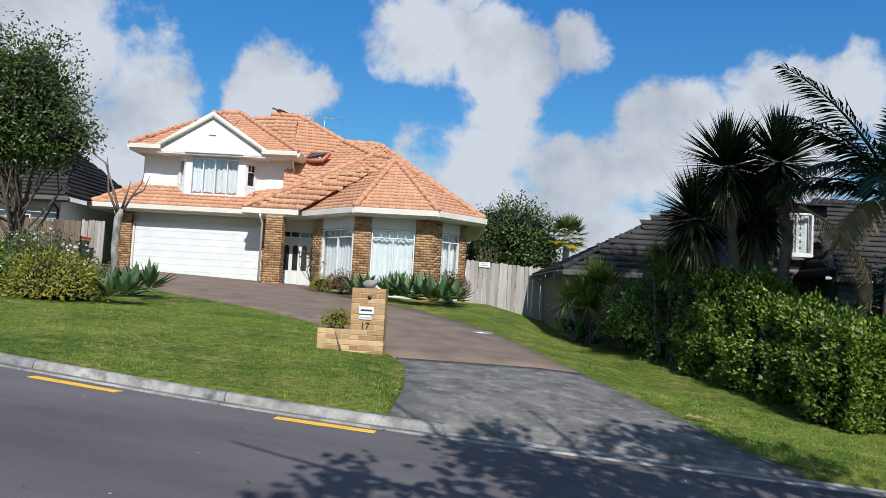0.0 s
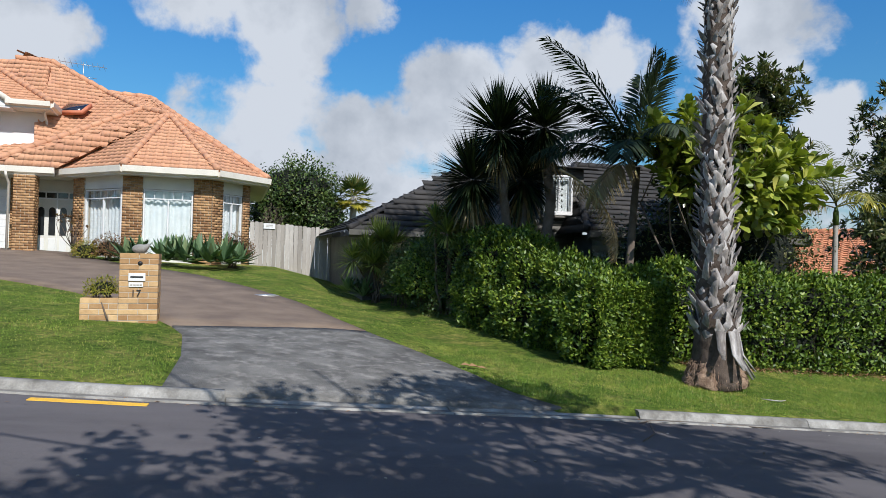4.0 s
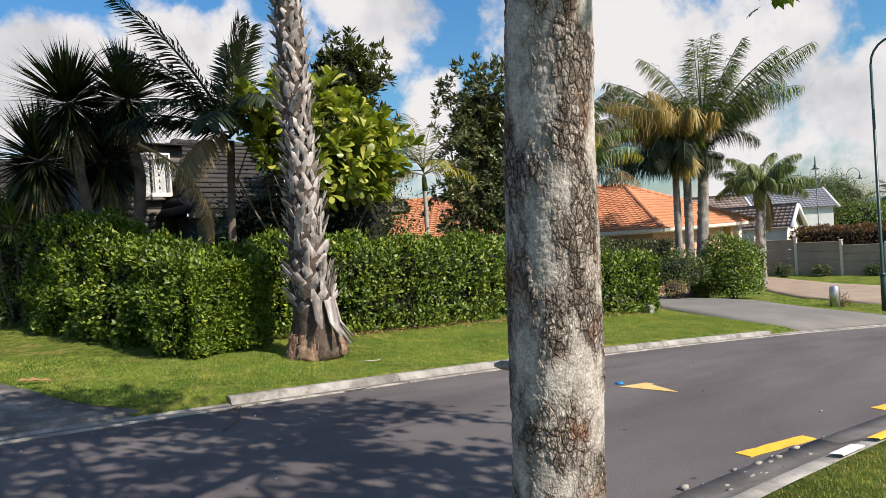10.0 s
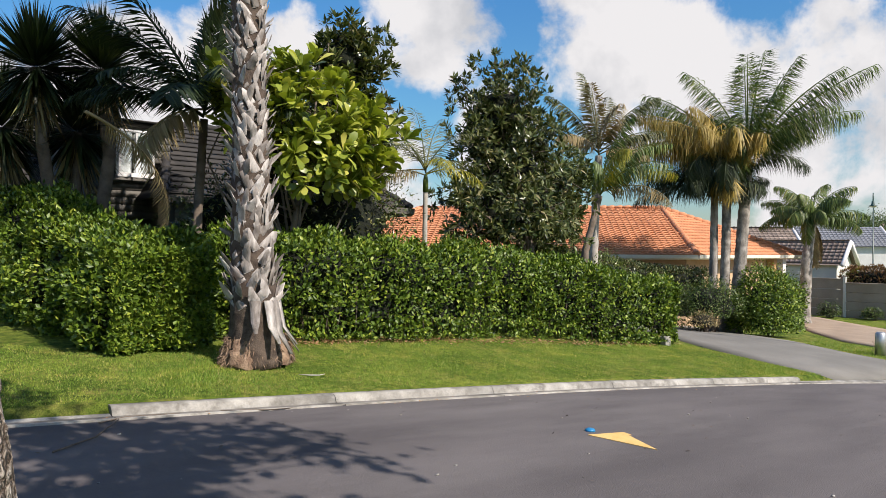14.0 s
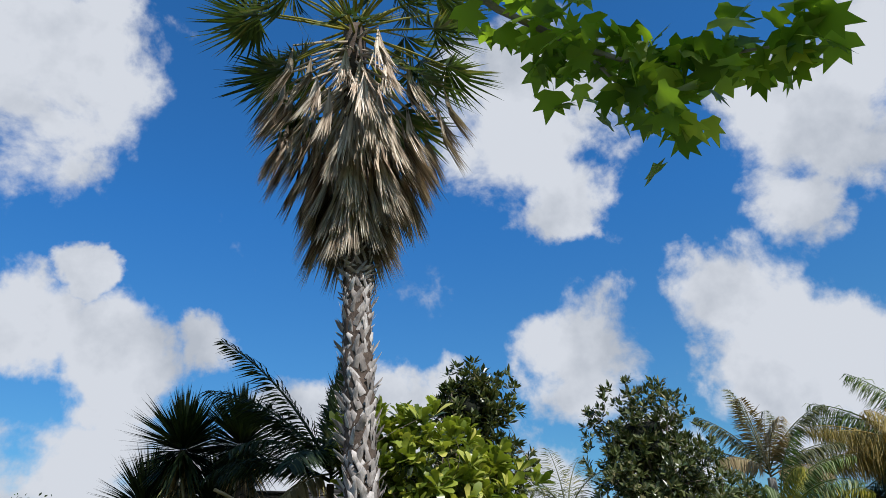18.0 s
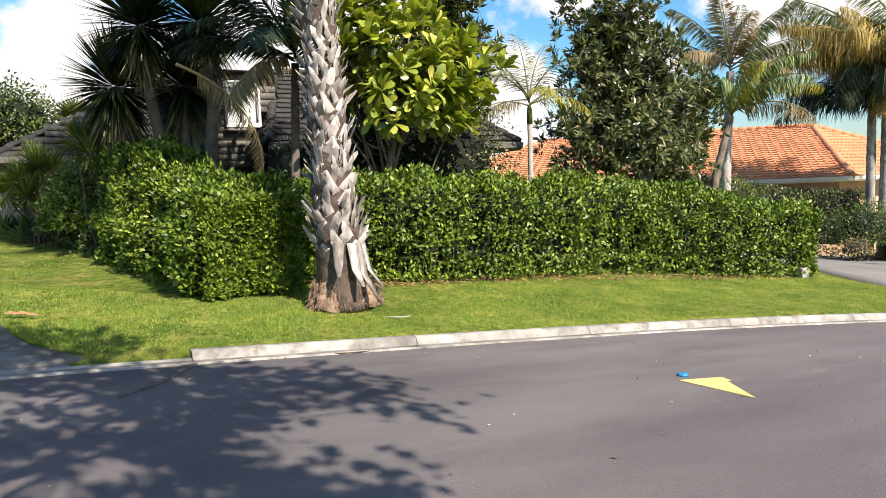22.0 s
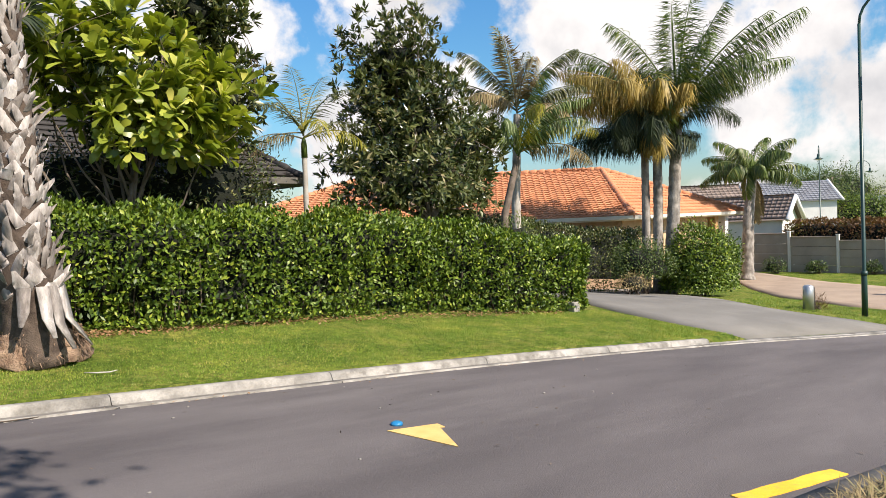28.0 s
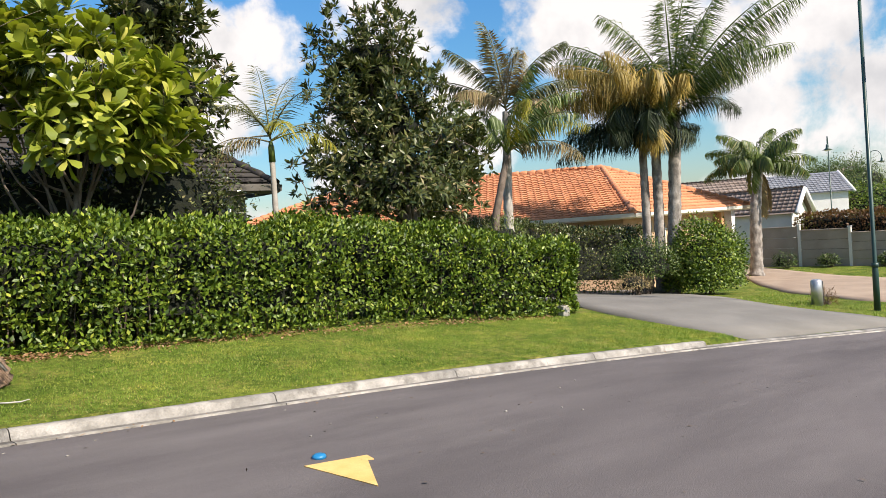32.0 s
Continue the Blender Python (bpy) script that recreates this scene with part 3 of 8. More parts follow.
def ground_z(x, y):
    """The lie of the land: verge and lawns above the kerbs, a dip under the road."""
    x, y = np.asarray(x, float), np.asarray(y, float)
    fy, ny, r = far_y(x), near_y(x), road_z(x)
    up = r + .11 + ip(RISE, x) * np.clip(y - fy, 0, ip(REACH, x))
    down = r + .10 + 0 * y
    inside = np.clip(np.minimum(fy - y, y - ny) / 0.12 + 0.3, 0, 1)
    z = np.where(y > (fy + ny) / 2, up, down)
    edge = np.where(y > (fy + ny) / 2, np.clip((y - fy) / .1, 0, 1), np.clip((ny - y) / .1, 0, 1))
    return np.where(edge > 0, z, r - 0.25) * 1.0


def gz(x, y):
    return float(ground_z(x, y))


def sheet(name, xs, ys, zf, mat, parent=None, mask=None, smooth=True):
    X, Y = np.meshgrid(xs, ys, indexing="ij")
    V = np.stack([X, Y, zf(X, Y)], -1).reshape(-1, 3)
    nx, ny = len(xs), len(ys)
    i, j = np.meshgrid(np.arange(nx - 1), np.arange(ny - 1), indexing="ij")
    F = np.stack([i * ny + j, (i + 1) * ny + j, (i + 1) * ny + j + 1, i * ny + j + 1], -1).reshape(-1, 4)
    return raw(name, V, F, mat, parent, "", smooth)


# one sheet of ground out to the horizon: u runs along x, v across the street with fixed lines at the kerbs
def ground_sheet():
    xs = np.concatenate([[-3000, -1200, -500, -220, -120, -80], np.arange(-60, -12, 2.0), np.arange(-12, 36, 0.5), np.arange(36, 70, 2.0), [80, 120, 220, 500, 1200, 3000]])
    offs_far = np.array([0, 0.1, 0.3, 0.7, 1.2, 1.8, 2.5, 3.5, 5, 7, 9, 11, 13, 15, 18, 22, 30, 45, 80, 160, 400, 1000, 3000])
    rows = []
    for x in xs:
        xc = np.clip(x, -60, 60)
        fy, ny, r = far_y(xc), near_y(xc), road_z(xc)
        col = []
        for o in offs_far[::-1]:
            y = ny - o if o else ny
            z = r - .02 if o == 0 else r + .10
            if o > 80:
                z -= (o - 80) * .012
            col.append((x, y, z))
        for o in offs_far:
            y = fy + o
            z = r - .02 if o == 0 else float(r + .11 + ip(RISE, xc) * min(o, ip(REACH, xc)))
            if o and (-.3 < x < 4.45 or 18.1 < x < 23.6 or 28.4 < x < 36.2):
                z -= .13 * max(0, 1 - o / 1.4)      # crossings dip to the road
            if o > 45:
                z -= (o - 45) * .012
            if x > 70:
                z -= (x - 70) * .012
            col.append((x, y, z))
        rows.append(col)
    V = np.array(rows)
    n, k = V.shape[:2]
    noisy = np.array([[noise.noise(Vector((p[0] * .7, p[1] * .7, 0))) * .012 for p in c] for c in V])
    V[:, :, 2] += noisy * (np.abs(np.arange(k) - k / 2 + .5)[None] > 2)
    i, j = np.meshgrid(np.arange(n - 1), np.arange(k - 1), indexing="ij")
    F = np.stack([i * k + j, (i + 1) * k + j, (i + 1) * k + j + 1, i * k + j + 1], -1).reshape(-1, 4)
    ob = raw("ground", V.reshape(-1, 3), F, M["turf"], None, "", True)
    return tagged(ob, "mown grass verges and lawns falling along the street", "ground", kind="structure")


ground = ground_sheet()


# the road: asphalt with a slight crown, laid between the kerbs
def road_mesh():
    xs = np.concatenate([np.arange(-60, -12, 2.0), np.arange(-12, 34.1, 0.5)])
    n = 13
    V = []
    for x in xs:
        a, b, r = near_y(x), far_y(x), road_z(x)
        for k in range(n):
            f = k / (n - 1)
            V.append((x, a + (b - a) * f, r + .05 * math.sin(math.pi * f)))
    m = len(xs)
    i, j = np.meshgrid(np.arange(m - 1), np.arange(n - 1), indexing="ij")
    F = np.stack([i * n + j, (i + 1) * n + j, (i + 1) * n + j + 1, i * n + j + 1], -1).reshape(-1, 4)
    ob = raw("road", V, F, M["asphalt"], None, "", True)
    return tagged(ob, "dark grey asphalt street sloping down a hill", "road", kind="structure")


road = road_mesh()


def on_road(x, y, lift=0.006):
    a, b = near_y(x), far_y(x)
    f = np.clip((y - a) / (b - a), 0, 1)
    return float(road_z(x) + .05 * math.sin(math.pi * f) + lift)


# kerbs: cast lengths with joints, a mountable nose and a flat gutter lip
def kerb(name, edge, side, x0, x1, step, lowered=(), lip=.25, rolled=False):
    root = thing(name, "pale worn concrete kerb in cast lengths beside the road", "kerb", kind="structure")
    x = x0
    while x < x1 - 0.05:
        xe = min(x + step, x1)
        xs = np.linspace(x + .004, xe - .004, 4)
        flat = any(a <= (x + xe) / 2 <= b for a, b in lowered)
        h = 0.025 if flat else 0.1
        # profile across: gutter lip, nose, top, back
        prof = [(-lip, -.05), (-lip, .024), (-.18, .02), (-.06, .012), (-.03, h * .82), (.0, h), (.10, h + .004), (.11, -.1)]
        if rolled:
            prof = [(-lip, -.05), (-lip, .028), (-.24, .018), (-.05, h * .86), (.0, h), (.09, h + .004), (.11, h - .01), (.11, -.1)]
        V = []
        for q in xs:
            e, r = edge(q), road_z(q)
            wob = noise.noise(Vector((q * 2.1, side, 3))) * .008
            for o, z in prof:
                V.append((q, e + side * (o + .02) + wob, r + z))
        n, k = len(xs), len(prof)
        F = [(i * k + j, (i + 1) * k + j, (i + 1) * k + j + 1, i * k + j + 1) for i in range(n - 1) for j in range(k - 1)]
        F += [(3, 2, 1, 0), (0, 7, 4, 3), (4, 7, 6, 5)]
        b0 = (n - 1) * k
        F += [tuple(b0 + q for q in f) for f in ((0, 1, 2, 3), (3, 4, 7, 0), (5, 6, 7, 4))]
        ob = raw("kerb_length", V, F, M["concrete"], root)
        ob.data.materials.append(M["gutter_pan"])
        for i in range(n - 1):
            for j in ((1, 2) if rolled else (2,)):
                ob.data.polygons[i * (k - 1) + j].material_index = 1
        x = xe
    return root


kerb("kerb_far", far_y, 1, -14, 45, 2.4, [(-0.3, 4.4), (18.1, 23.6), (28.4, 36.2)])
kerb("kerb_near", near_y, -1, -14, 34, 2.4, [(10.4, 15)], .4, True)


# driveways: slabs over the lawn, by left and right edge
def driveway(name, left, right, zf, mat, label, lift=.02, n=24):
    L, R = np.array(left, float), np.array(right, float)

    def along(T, k):
        d = np.concatenate([[0], np.cumsum(np.linalg.norm(np.diff(T, axis=0), axis=1))])
        s = np.linspace(0, d[-1], k)
        return np.stack([np.interp(s, d, T[:, 0]), np.interp(s, d, T[:, 1])], -1)
    A, B = along(L, n), along(R, n)
    m = 9
    V = []
    for a, b in zip(A, B):
        for k in range(m):
            p = a + (b - a) * k / (m - 1)
            V.append((p[0], p[1], zf(p[0], p[1]) + lift))
    V = np.array(V)
    i, j = np.meshgrid(np.arange(n - 1), np.arange(m - 1), indexing="ij")
    F = np.stack([i * m + j, i * m + j + 1, (i + 1) * m + j + 1, (i + 1) * m + j], -1).reshape(-1, 4)
    # skirt down to the ground
    ring = [k for k in range(m)] + [r * m + m - 1 for r in range(1, n)] + [(n - 1) * m + k for k in range(m - 2, -1, -1)] + [r * m for r in range(n - 2, 0, -1)]
    base = len(V)
    V2 = V[ring] - np.array((0, 0, .15))
    q = len(ring)
    F2 = [(ring[k], base + k, base + (k + 1) % q, ring[(k + 1) % q]) for k in range(q)]
    ob = raw(name, np.concatenate([V, V2]), np.concatenate([F, np.array(F2)]), mat, None, "", False)
    return tagged(ob, label, "driveway", kind="structure")


def dz(x, y):
    """Driveway level: meets the road at the crossing and the lawn above."""
    d = y - far_y(x)
    up = float(road_z(x) + .11 + ip(RISE, x) * np.clip(d, 0, ip(REACH, x)))
    return up - .1 * float(np.clip(1 - d / 1.4, 0, 1))


driveway("driveway_crossing", [(-0.25, 7.62), (-0.12, 9.0), (-0.2, 10.7), (-0.38, 11.3)], [(4.35, 7.6), (3.78, 8.3), (3.34, 10.2), (2.75, 12.2)], dz,
         M["asphalt_old"], "grey worn asphalt crossing between road and drive", .034, 14)
driveway("driveway_main", [(-0.38, 11.32), (-0.9, 12.6), (-2.3, 14.9), (-4.2, 16.6), (-6.7, 18.3), (-9.1, 20.3), (-12.0, 22.0), (-12.4, 26.6)],
         [(2.75, 12.22), (2.4, 13.4), (1.8, 15.6), (0.88, 17.8), (-0.4, 20.2), (-2.4, 22.3), (-4.0, 24.3), (-4.6, 26.6)], dz,
         M["paving"], "brown brushed concrete drive curving up to the garage", .04, 30)
driveway("driveway_next", [(18.15, 5.85), (18.1, 6.95), (18.3, 8.6), (19.2, 11), (22.5, 16), (26, 20)], [(23.4, 4.35), (23.0, 6.6), (24.2, 8.4), (26.8, 11.0), (30, 14.5), (33, 19)], dz,
         M["drive_concrete"], "smooth grey concrete drive beside the hedge", .036, 20)
driveway("driveway_tan", [(28.5, 3.75), (26.9, 6.3), (30.0, 9.4), (33.9, 12.0), (43, 17)], [(36, 3.7), (37.5, 7.6), (40, 11), (44, 15.2), (48, 19)], dz,
         M["drive_tan"], "tan exposed-aggregate drive beyond the lamp post", .036, 20)


# ---- roofs, walls and windows: builders ----
def tile_mesh(w, l, wave=0.016, lip=0.02):
    u = np.array([0, .18, .36, .5, .68, .86, 1.0])
    h = np.array([.0, .9, 1.0, .2, 0.0, .1, .0]) * wave
    V = [(a * w, 0, b + lip) for a, b in zip(u, h)] + [(a * w, l * 1.08, b * .9 + .004) for a, b in zip(u, h)] + [(a * w, l * .16, -.012) for a in u]
    n = len(u)
    F = [(i, i + 1, n + i + 1, n + i) for i in range(n - 1)] + [(2 * n + i, 2 * n + i + 1, i + 1, i) for i in range(n - 1)]
    return np.array(V, float), np.array(F)


def plane_axes(a, b, c):
    n = unit(np.cross(np.subtract(b, a), np.subtract(c, a)))
    if n[2] < 0:
        n = -n
    h = unit(np.cross((0, 0, 1.0), n))          # level, along the courses
    s = np.cross(n, h)                           # up the slope
    return h, s, n


def inside_tri(p, t):
    d = []
    for k in range(3):
        a, b = t[k], t[(k + 1) % 3]
        d.append((b[0] - a[0]) * (p[1] - a[1]) - (b[1] - a[1]) * (p[0] - a[0]))
    return all(x >= -1e-6 for x in d) or all(x <= 1e-6 for x in d)


def roof_planes(name, polys, mat, parent, w=.27, l=.27, single=None, wave=0.022, lip=0.014, thick=0.05, base=None):
    """A tiled roof: a deck under each plane and courses of lapped tiles. single: a material, if the tiles are pieces of their own."""
    tv, tf = tile_mesh(w, l, wave, lip)
    deck, tiles = [], Soup()
    spots = []
    for poly in polys:
        P = np.array(poly, float)
        h, s, n = plane_axes(P[0], P[1], P[2])
        o = P[0]
        q = np.stack([(P - o) @ h, (P - o) @ s], -1)
        tris = [(q[0], q[k], q[k + 1]) for k in range(1, len(q) - 1)]
        ids = [(0, k, k + 1) for k in range(1, len(q) - 1)]
        for a, b, c in ids:
            deck.append([tuple(P[q] - (0, 0, .014)) for q in (a, b, c)])
        lo, hi = q.min(0), q.max(0)
        v = lo[1] if s[2] < .1 else (math.floor((lo[1] * s[2] + o[2] - 4.4) / (l * s[2])) * l * s[2] + 4.4 - o[2]) / s[2]
        row = 0
        while v < hi[1]:
            u = lo[0] - w
            while u < hi[0]:
                c = (u + w * .5, v + l * .45)
                if any(inside_tri(c, t) for t in tris):
                    spots.append((o + h * u + s * v, h, s, n))
                u += w
            v += l
            row += 1
    bm = bmesh.new()
    for tri in deck:
        bm.faces.new([bm.verts.new(p) for p in tri])
    bmesh.ops.remove_doubles(bm, verts=bm.verts, dist=.002)
    body = part(name, bm, base or mat, parent)
    if single:
        me = raw_mesh("roof_tile", tv, tf)
        me.materials.append(single)
        for o, h, s, n in spots:
            t = new("roof_tile", me)
            t.parent = body
            t.matrix_local = Matrix(((h[0], s[0], n[0], o[0]), (h[1], s[1], n[1], o[1]), (h[2], s[2], n[2], o[2]), (0, 0, 0, 1)))
    elif spots:
        for o, h, s, n in spots:
            tiles.add(o + tv[:, :1] * h + tv[:, 1:2] * s + tv[:, 2:] * n, tf)
        ob = tiles.make("tile_layer", mat, body)
        ob["kind"] = "stuff"
    return body


def ridge_caps(P0, P1, mat, parent, r=.11, step=.4):
    """Lapped half-round caps along a hip or ridge."""
    P0, P1 = np.array(P0, float), np.array(P1, float)
    d = P1 - P0
    n = max(1, int(np.linalg.norm(d) / step))
    for k in range(n):
        a, b = P0 + d * k / n, P0 + d * (k + 1.08) / n
        V, F = tube_arrays([a + (0, 0, .02), a + (b - a) * .15 + (0, 0, .035), b + (0, 0, .015)], [r * 1.05, r * 1.08, r * .88], 8)
        raw("ridge_cap", V, F, mat, parent, "", True)


def gutter(p0, p1, z0, z1, mat, parent, depth=.12, name="gutter"):
    """A fascia with a rolled gutter on the outside of the eave line p0 -> p1 (outside on the right hand)."""
    a, b = np.array(p0, float), np.array(p1, float)
    t = unit(b - a)
    o = np.array((t[1], -t[0]))
    prof = [(-.02, z0), (.0, z0), (.03, z0 + .02), (depth * .9, z0 + .06), (depth, z1 - .03), (depth, z1), (depth - .02, z1), (depth - .03, z1 - .05), (-.02, z1 - .05)]
    V = []
    for p in (a - t * .01, b + t * .01):
        for q, z in prof:
            V.append((*(p + o * q), z))
    k = len(prof)
    bm = bmesh.new()
    vs = [bm.verts.new(v) for v in V]
    for i in range(k):
        bm.faces.new((vs[i], vs[k + i], vs[k + (i + 1) % k], vs[(i + 1) % k]))
    bm.faces.new(vs[:k][::-1])
    bm.faces.new(vs[k:])
    return part(name, bm, mat, parent)


def bricks(p0, p1, z0, z1, parent, mat=None, proud=.012, skip=(), bl=.23, bh=.076, joint=.01, name="brickwork"):
    """Courses of brick on an upright face from p0 to p1 (outside on the right hand), joined in one part over a mortar backing."""
    a, b = np.array(p0, float), np.array(p1, float)
    L = np.linalg.norm(b - a)
    t = (b - a) / L
    o = np.array((t[1], -t[0]))
    s = Soup()
    z, row = z0, 0
    while z + bh <= z1 + .02:
        u = -bl / 2 - joint if row % 2 else 0.0
        while u < L - .02:
            u0, u1 = max(u, 0), min(u + bl, L)
            if u1 - u0 > .03 and not any(x0 < (u0 + u1) / 2 < x1 and y0 < z + bh / 2 < y1 for x0, x1, y0, y1 in skip):
                jit = rng.uniform(-.002, .002)
                c = [a + t * u0, a + t * u1]
                f = o * (proud + jit)
                V = [(*(c[0] - o * .03), z), (*(c[1] - o * .03), z), (*(c[1] - o * .03), min(z + bh, z1)), (*(c[0] - o * .03), min(z + bh, z1)),
                     (*(c[0] + f), z), (*(c[1] + f), z), (*(c[1] + f), min(z + bh, z1)), (*(c[0] + f), min(z + bh, z1))]
                s.add(V, [(4, 5, 6, 7), (0, 1, 5, 4), (1, 2, 6, 5), (2, 3, 7, 6), (3, 0, 4, 7)])
            u += bl + joint
        z += bh + joint
        row += 1
    ob = s.make(name, mat or M["brick_i"], parent)
    ob["kind"] = "stuff"
    return ob


class Face:
    """Places boxes on an upright face: u along it from p0, w outwards, z up."""

    def __init__(self, p0, p1):
        self.a, self.b = np.array(p0, float), np.array(p1, float)
        self.L = float(np.linalg.norm(self.b - self.a))
        self.t = (self.b - self.a) / self.L
        self.o = np.array((self.t[1], -self.t[0]))

    def pt(self, u, w, z):
        p = self.a + self.t * u + self.o * w
        return (p[0], p[1], z)

    def box(self, name, u0, u1, w0, w1, z0, z1, mat, parent, label="", bevel=.006):
        bm = bmesh.new()
        vs = [bm.verts.new(self.pt(u, w, z)) for z in (z0, z1) for u, w in ((u0, w1), (u1, w1), (u1, w0), (u0, w0))]
        for f in BOXF:
            bm.faces.new([vs[i] for i in f])
        if bevel:
            bmesh.ops.bevel(bm, geom=bm.edges[:], offset=bevel, segments=1, affect="EDGES")
        return part(name, bm, mat, parent, label)

    def window(self, u0, u1, z0, z1, parent, cols=2, transom=None, mini=0, frame_mat=None, curtain=True, name="window", depth=.09, dark=False):
        """A framed window with mullions, an optional transom light with small bars, glass, and a drawn curtain behind."""
        fm = frame_mat or M["white"]
        win = self.box(name, u0 - .03, u1 + .03, -.1, .01, z0 - .05, z0, fm, parent, "", .004)
        fr = .045
        for k, (a, b, c, d) in enumerate(((u0, u0 + fr, z0, z1), (u1 - fr, u1, z0, z1), (u0 + fr, u1 - fr, z1 - fr, z1), (u0 + fr, u1 - fr, z0, z0 + fr))):
            self.box("window_frame", a, b, -depth, .0, c, d, fm, win, "", .004)
        top = transom or z1
        for k in range(1, cols):
            c = u0 + (u1 - u0) * k / cols
            self.box("mullion", c - .02, c + .02, -depth, -.012, z0 + fr, top, fm, win, "", .003)
        if transom:
            self.box("transom", u0 + fr, u1 - fr, -depth, -.01, transom - .018, transom + .018, fm, win, "", .003)
            for k in range(1, mini):
                c = u0 + fr + (u1 - u0 - 2 * fr) * k / mini
                self.box("glazing_bar", c - .01, c + .01, -depth, -.03, transom + .018, z1 - fr, fm, win, "", 0)
        g = self.box("pane", u0 + fr, u1 - fr, -.062, -.056, z0 + fr, z1 - fr, M["dark_pane"] if dark else M["glass"], win, "", 0)
        g.visible_shadow = False
        if curtain and not dark:
            n = int((u1 - u0) / .035)
            V = []
            for i in range(n + 1):
                u = u0 + (u1 - u0) * i / n
                w = -.2 + .03 * math.sin(i * 1.15) + .012 * math.sin(i * .37)
                if abs(u - (u0 + u1) / 2) < .03:
                    w -= .05
                for z in (z0, (z0 + z1) / 2, z1):
                    V.append(self.pt(u, w, z))
            F = [(i * 3 + j, (i + 1) * 3 + j, (i + 1) * 3 + j + 1, i * 3 + j + 1) for i in range(n) for j in range(2)]
            raw("curtain", V, F, M["curtain"], win, "white net curtain hanging in folds", True)
        return win


# ---- the brick house with the orange tiled roof ----
def brick_house():
    H = thing("house", "two-storey brick and white plaster house with an orange tiled roof", "house", (0, 0, 0))
    EV = 4.40
    # roof planes
    A, B, C, D, E_ = (-5.2, 26.5, EV), (-2.82, 24.0, EV), (.03, 24.0, EV), (1.70, 25.75, EV), (1.75, 34, EV)
    P, Q, Q1, Dt = (-1.81, 27.8, 6.80), (-2.74, 30.5, 7.91), (-4.28, 30.5, 7.95), (-2.79, 28.5, 7.06)
    F_ = (-7.2, 26.0, EV)
    A0 = (-5.15, 26.0, EV)
    K, WP = (-5.95, 26.72, 5.17), (-5.95, 28.05, 5.5)
    R1, R2 = (-7.81, 31.5, 9.24), (-6.54, 31.5, 9.23)
    bay_roof = roof_planes("bay_roof", [(A, B, P), (B, C, P), (C, D, P)], M["tile"], H, single=M["tile_one"])
    bay_roof["label"] = "faceted orange concrete tile roof over the bay"
    main = [(D, E_, Q), (D, Q, P), (Q1, Dt, Q), (Dt, P, Q), (F_, A0, P), (F_, P, Dt), (A0, A, P), (K, Dt, Q1), (K, Q1, R2), (K, R2, WP), (WP, R2, R1), (WP, R1, (-9.7, 31.2, 8.6)), (F_, K, WP), (F_, WP, (-7.2, 28.05, 5.35)),
            (E_, (-4, 36, 7.9), Q1, Q), (R2, (-4, 36, 7.9), (-7.8, 35, 9.2), R1)]
    roof = roof_planes("roof", main, M["tile"], H)
    for a, b in ((A, P), (B, P), (C, P), (D, P), (D, Q), (P, Dt), (Dt, Q1), (F_, Dt), (R2, Q1), (R1, R2), (Q1, Q)):
        ridge_caps(a, b, M["tile"], roof)
    # lower roof over the garage
    lower = roof_planes("garage_roof", [((-13.25, 26.75, EV), (-7.2, 26.75, EV), (-7.2, 28.05, 5.35), (-11.85, 28.05, 5.35)), ((-13.25, 26.75, EV), (-11.85, 28.05, 5.35), (-11.85, 34, 5.35), (-13.25, 35, EV))], M["tile"], H)
    ridge_caps((-13.2, 26.8, EV), (-11.85, 28.05, 5.35), M["tile"], lower)
    # upper roof: hip with a front gable
    up = roof_planes("upper_roof", [((-12.1, 27.2, 6.78), (-11.0, 27.2, 6.78), (-8.94, 29.6, 8.14), (-9.98, 31.5, 9.2)), ((-6.85, 27.2, 6.78), (-5.6, 27.2, 6.78), (-9.2, 31.5, 9.22), (-8.94, 29.6, 8.14)), ((-8.94, 29.6, 8.14), (-9.2, 31.5, 9.22), (-9.98, 31.5, 9.2)), ((-5.6, 27.2, 6.78), (-5.6, 35, 6.78), (-9.2, 31.5, 9.22)), ((-12.1, 27.2, 6.78), (-9.98, 31.5, 9.2), (-12.1, 35, 6.78)),
                                    ((-11.0, 27.15, 6.80), (-8.94, 27.15, 8.14), (-8.94, 29.6, 8.14)), ((-6.85, 27.15, 6.80), (-8.94, 29.6, 8.14), (-8.94, 27.15, 8.14))], M["tile"], H)
    for a, b in (((-5.6, 27.2, 6.8), (-9.2, 31.5, 9.24)), ((-9.98, 31.5, 9.22), (-9.2, 31.5, 9.24)), ((-12.1, 27.2, 6.8), (-9.98, 31.5, 9.22)), ((-8.94, 27.2, 8.15), (-8.94, 29.6, 8.15))):
        ridge_caps(a, b, M["tile"], up)
    # fascias and gutters
    cm = M["cream"]
    pts = [(-13.25, 26.75), (-7.2, 26.75)]
    gutter(pts[0], pts[1], 4.17, 4.40, cm, H)
    gutter((-13.25, 34), (-13.25, 26.75), 4.17, 4.40, cm, H)
    for a, b in (((-7.2, 26.0), (-5.15, 26.0)), ((-5.2, 26.5), (-2.82, 24.0)), ((-2.82, 24.0), (.03, 24.0)), ((.03, 24.0), (1.70, 25.75)), ((1.70, 25.75), (1.75, 33))):
        gutter(a, b, 4.15, 4.40, cm, H)
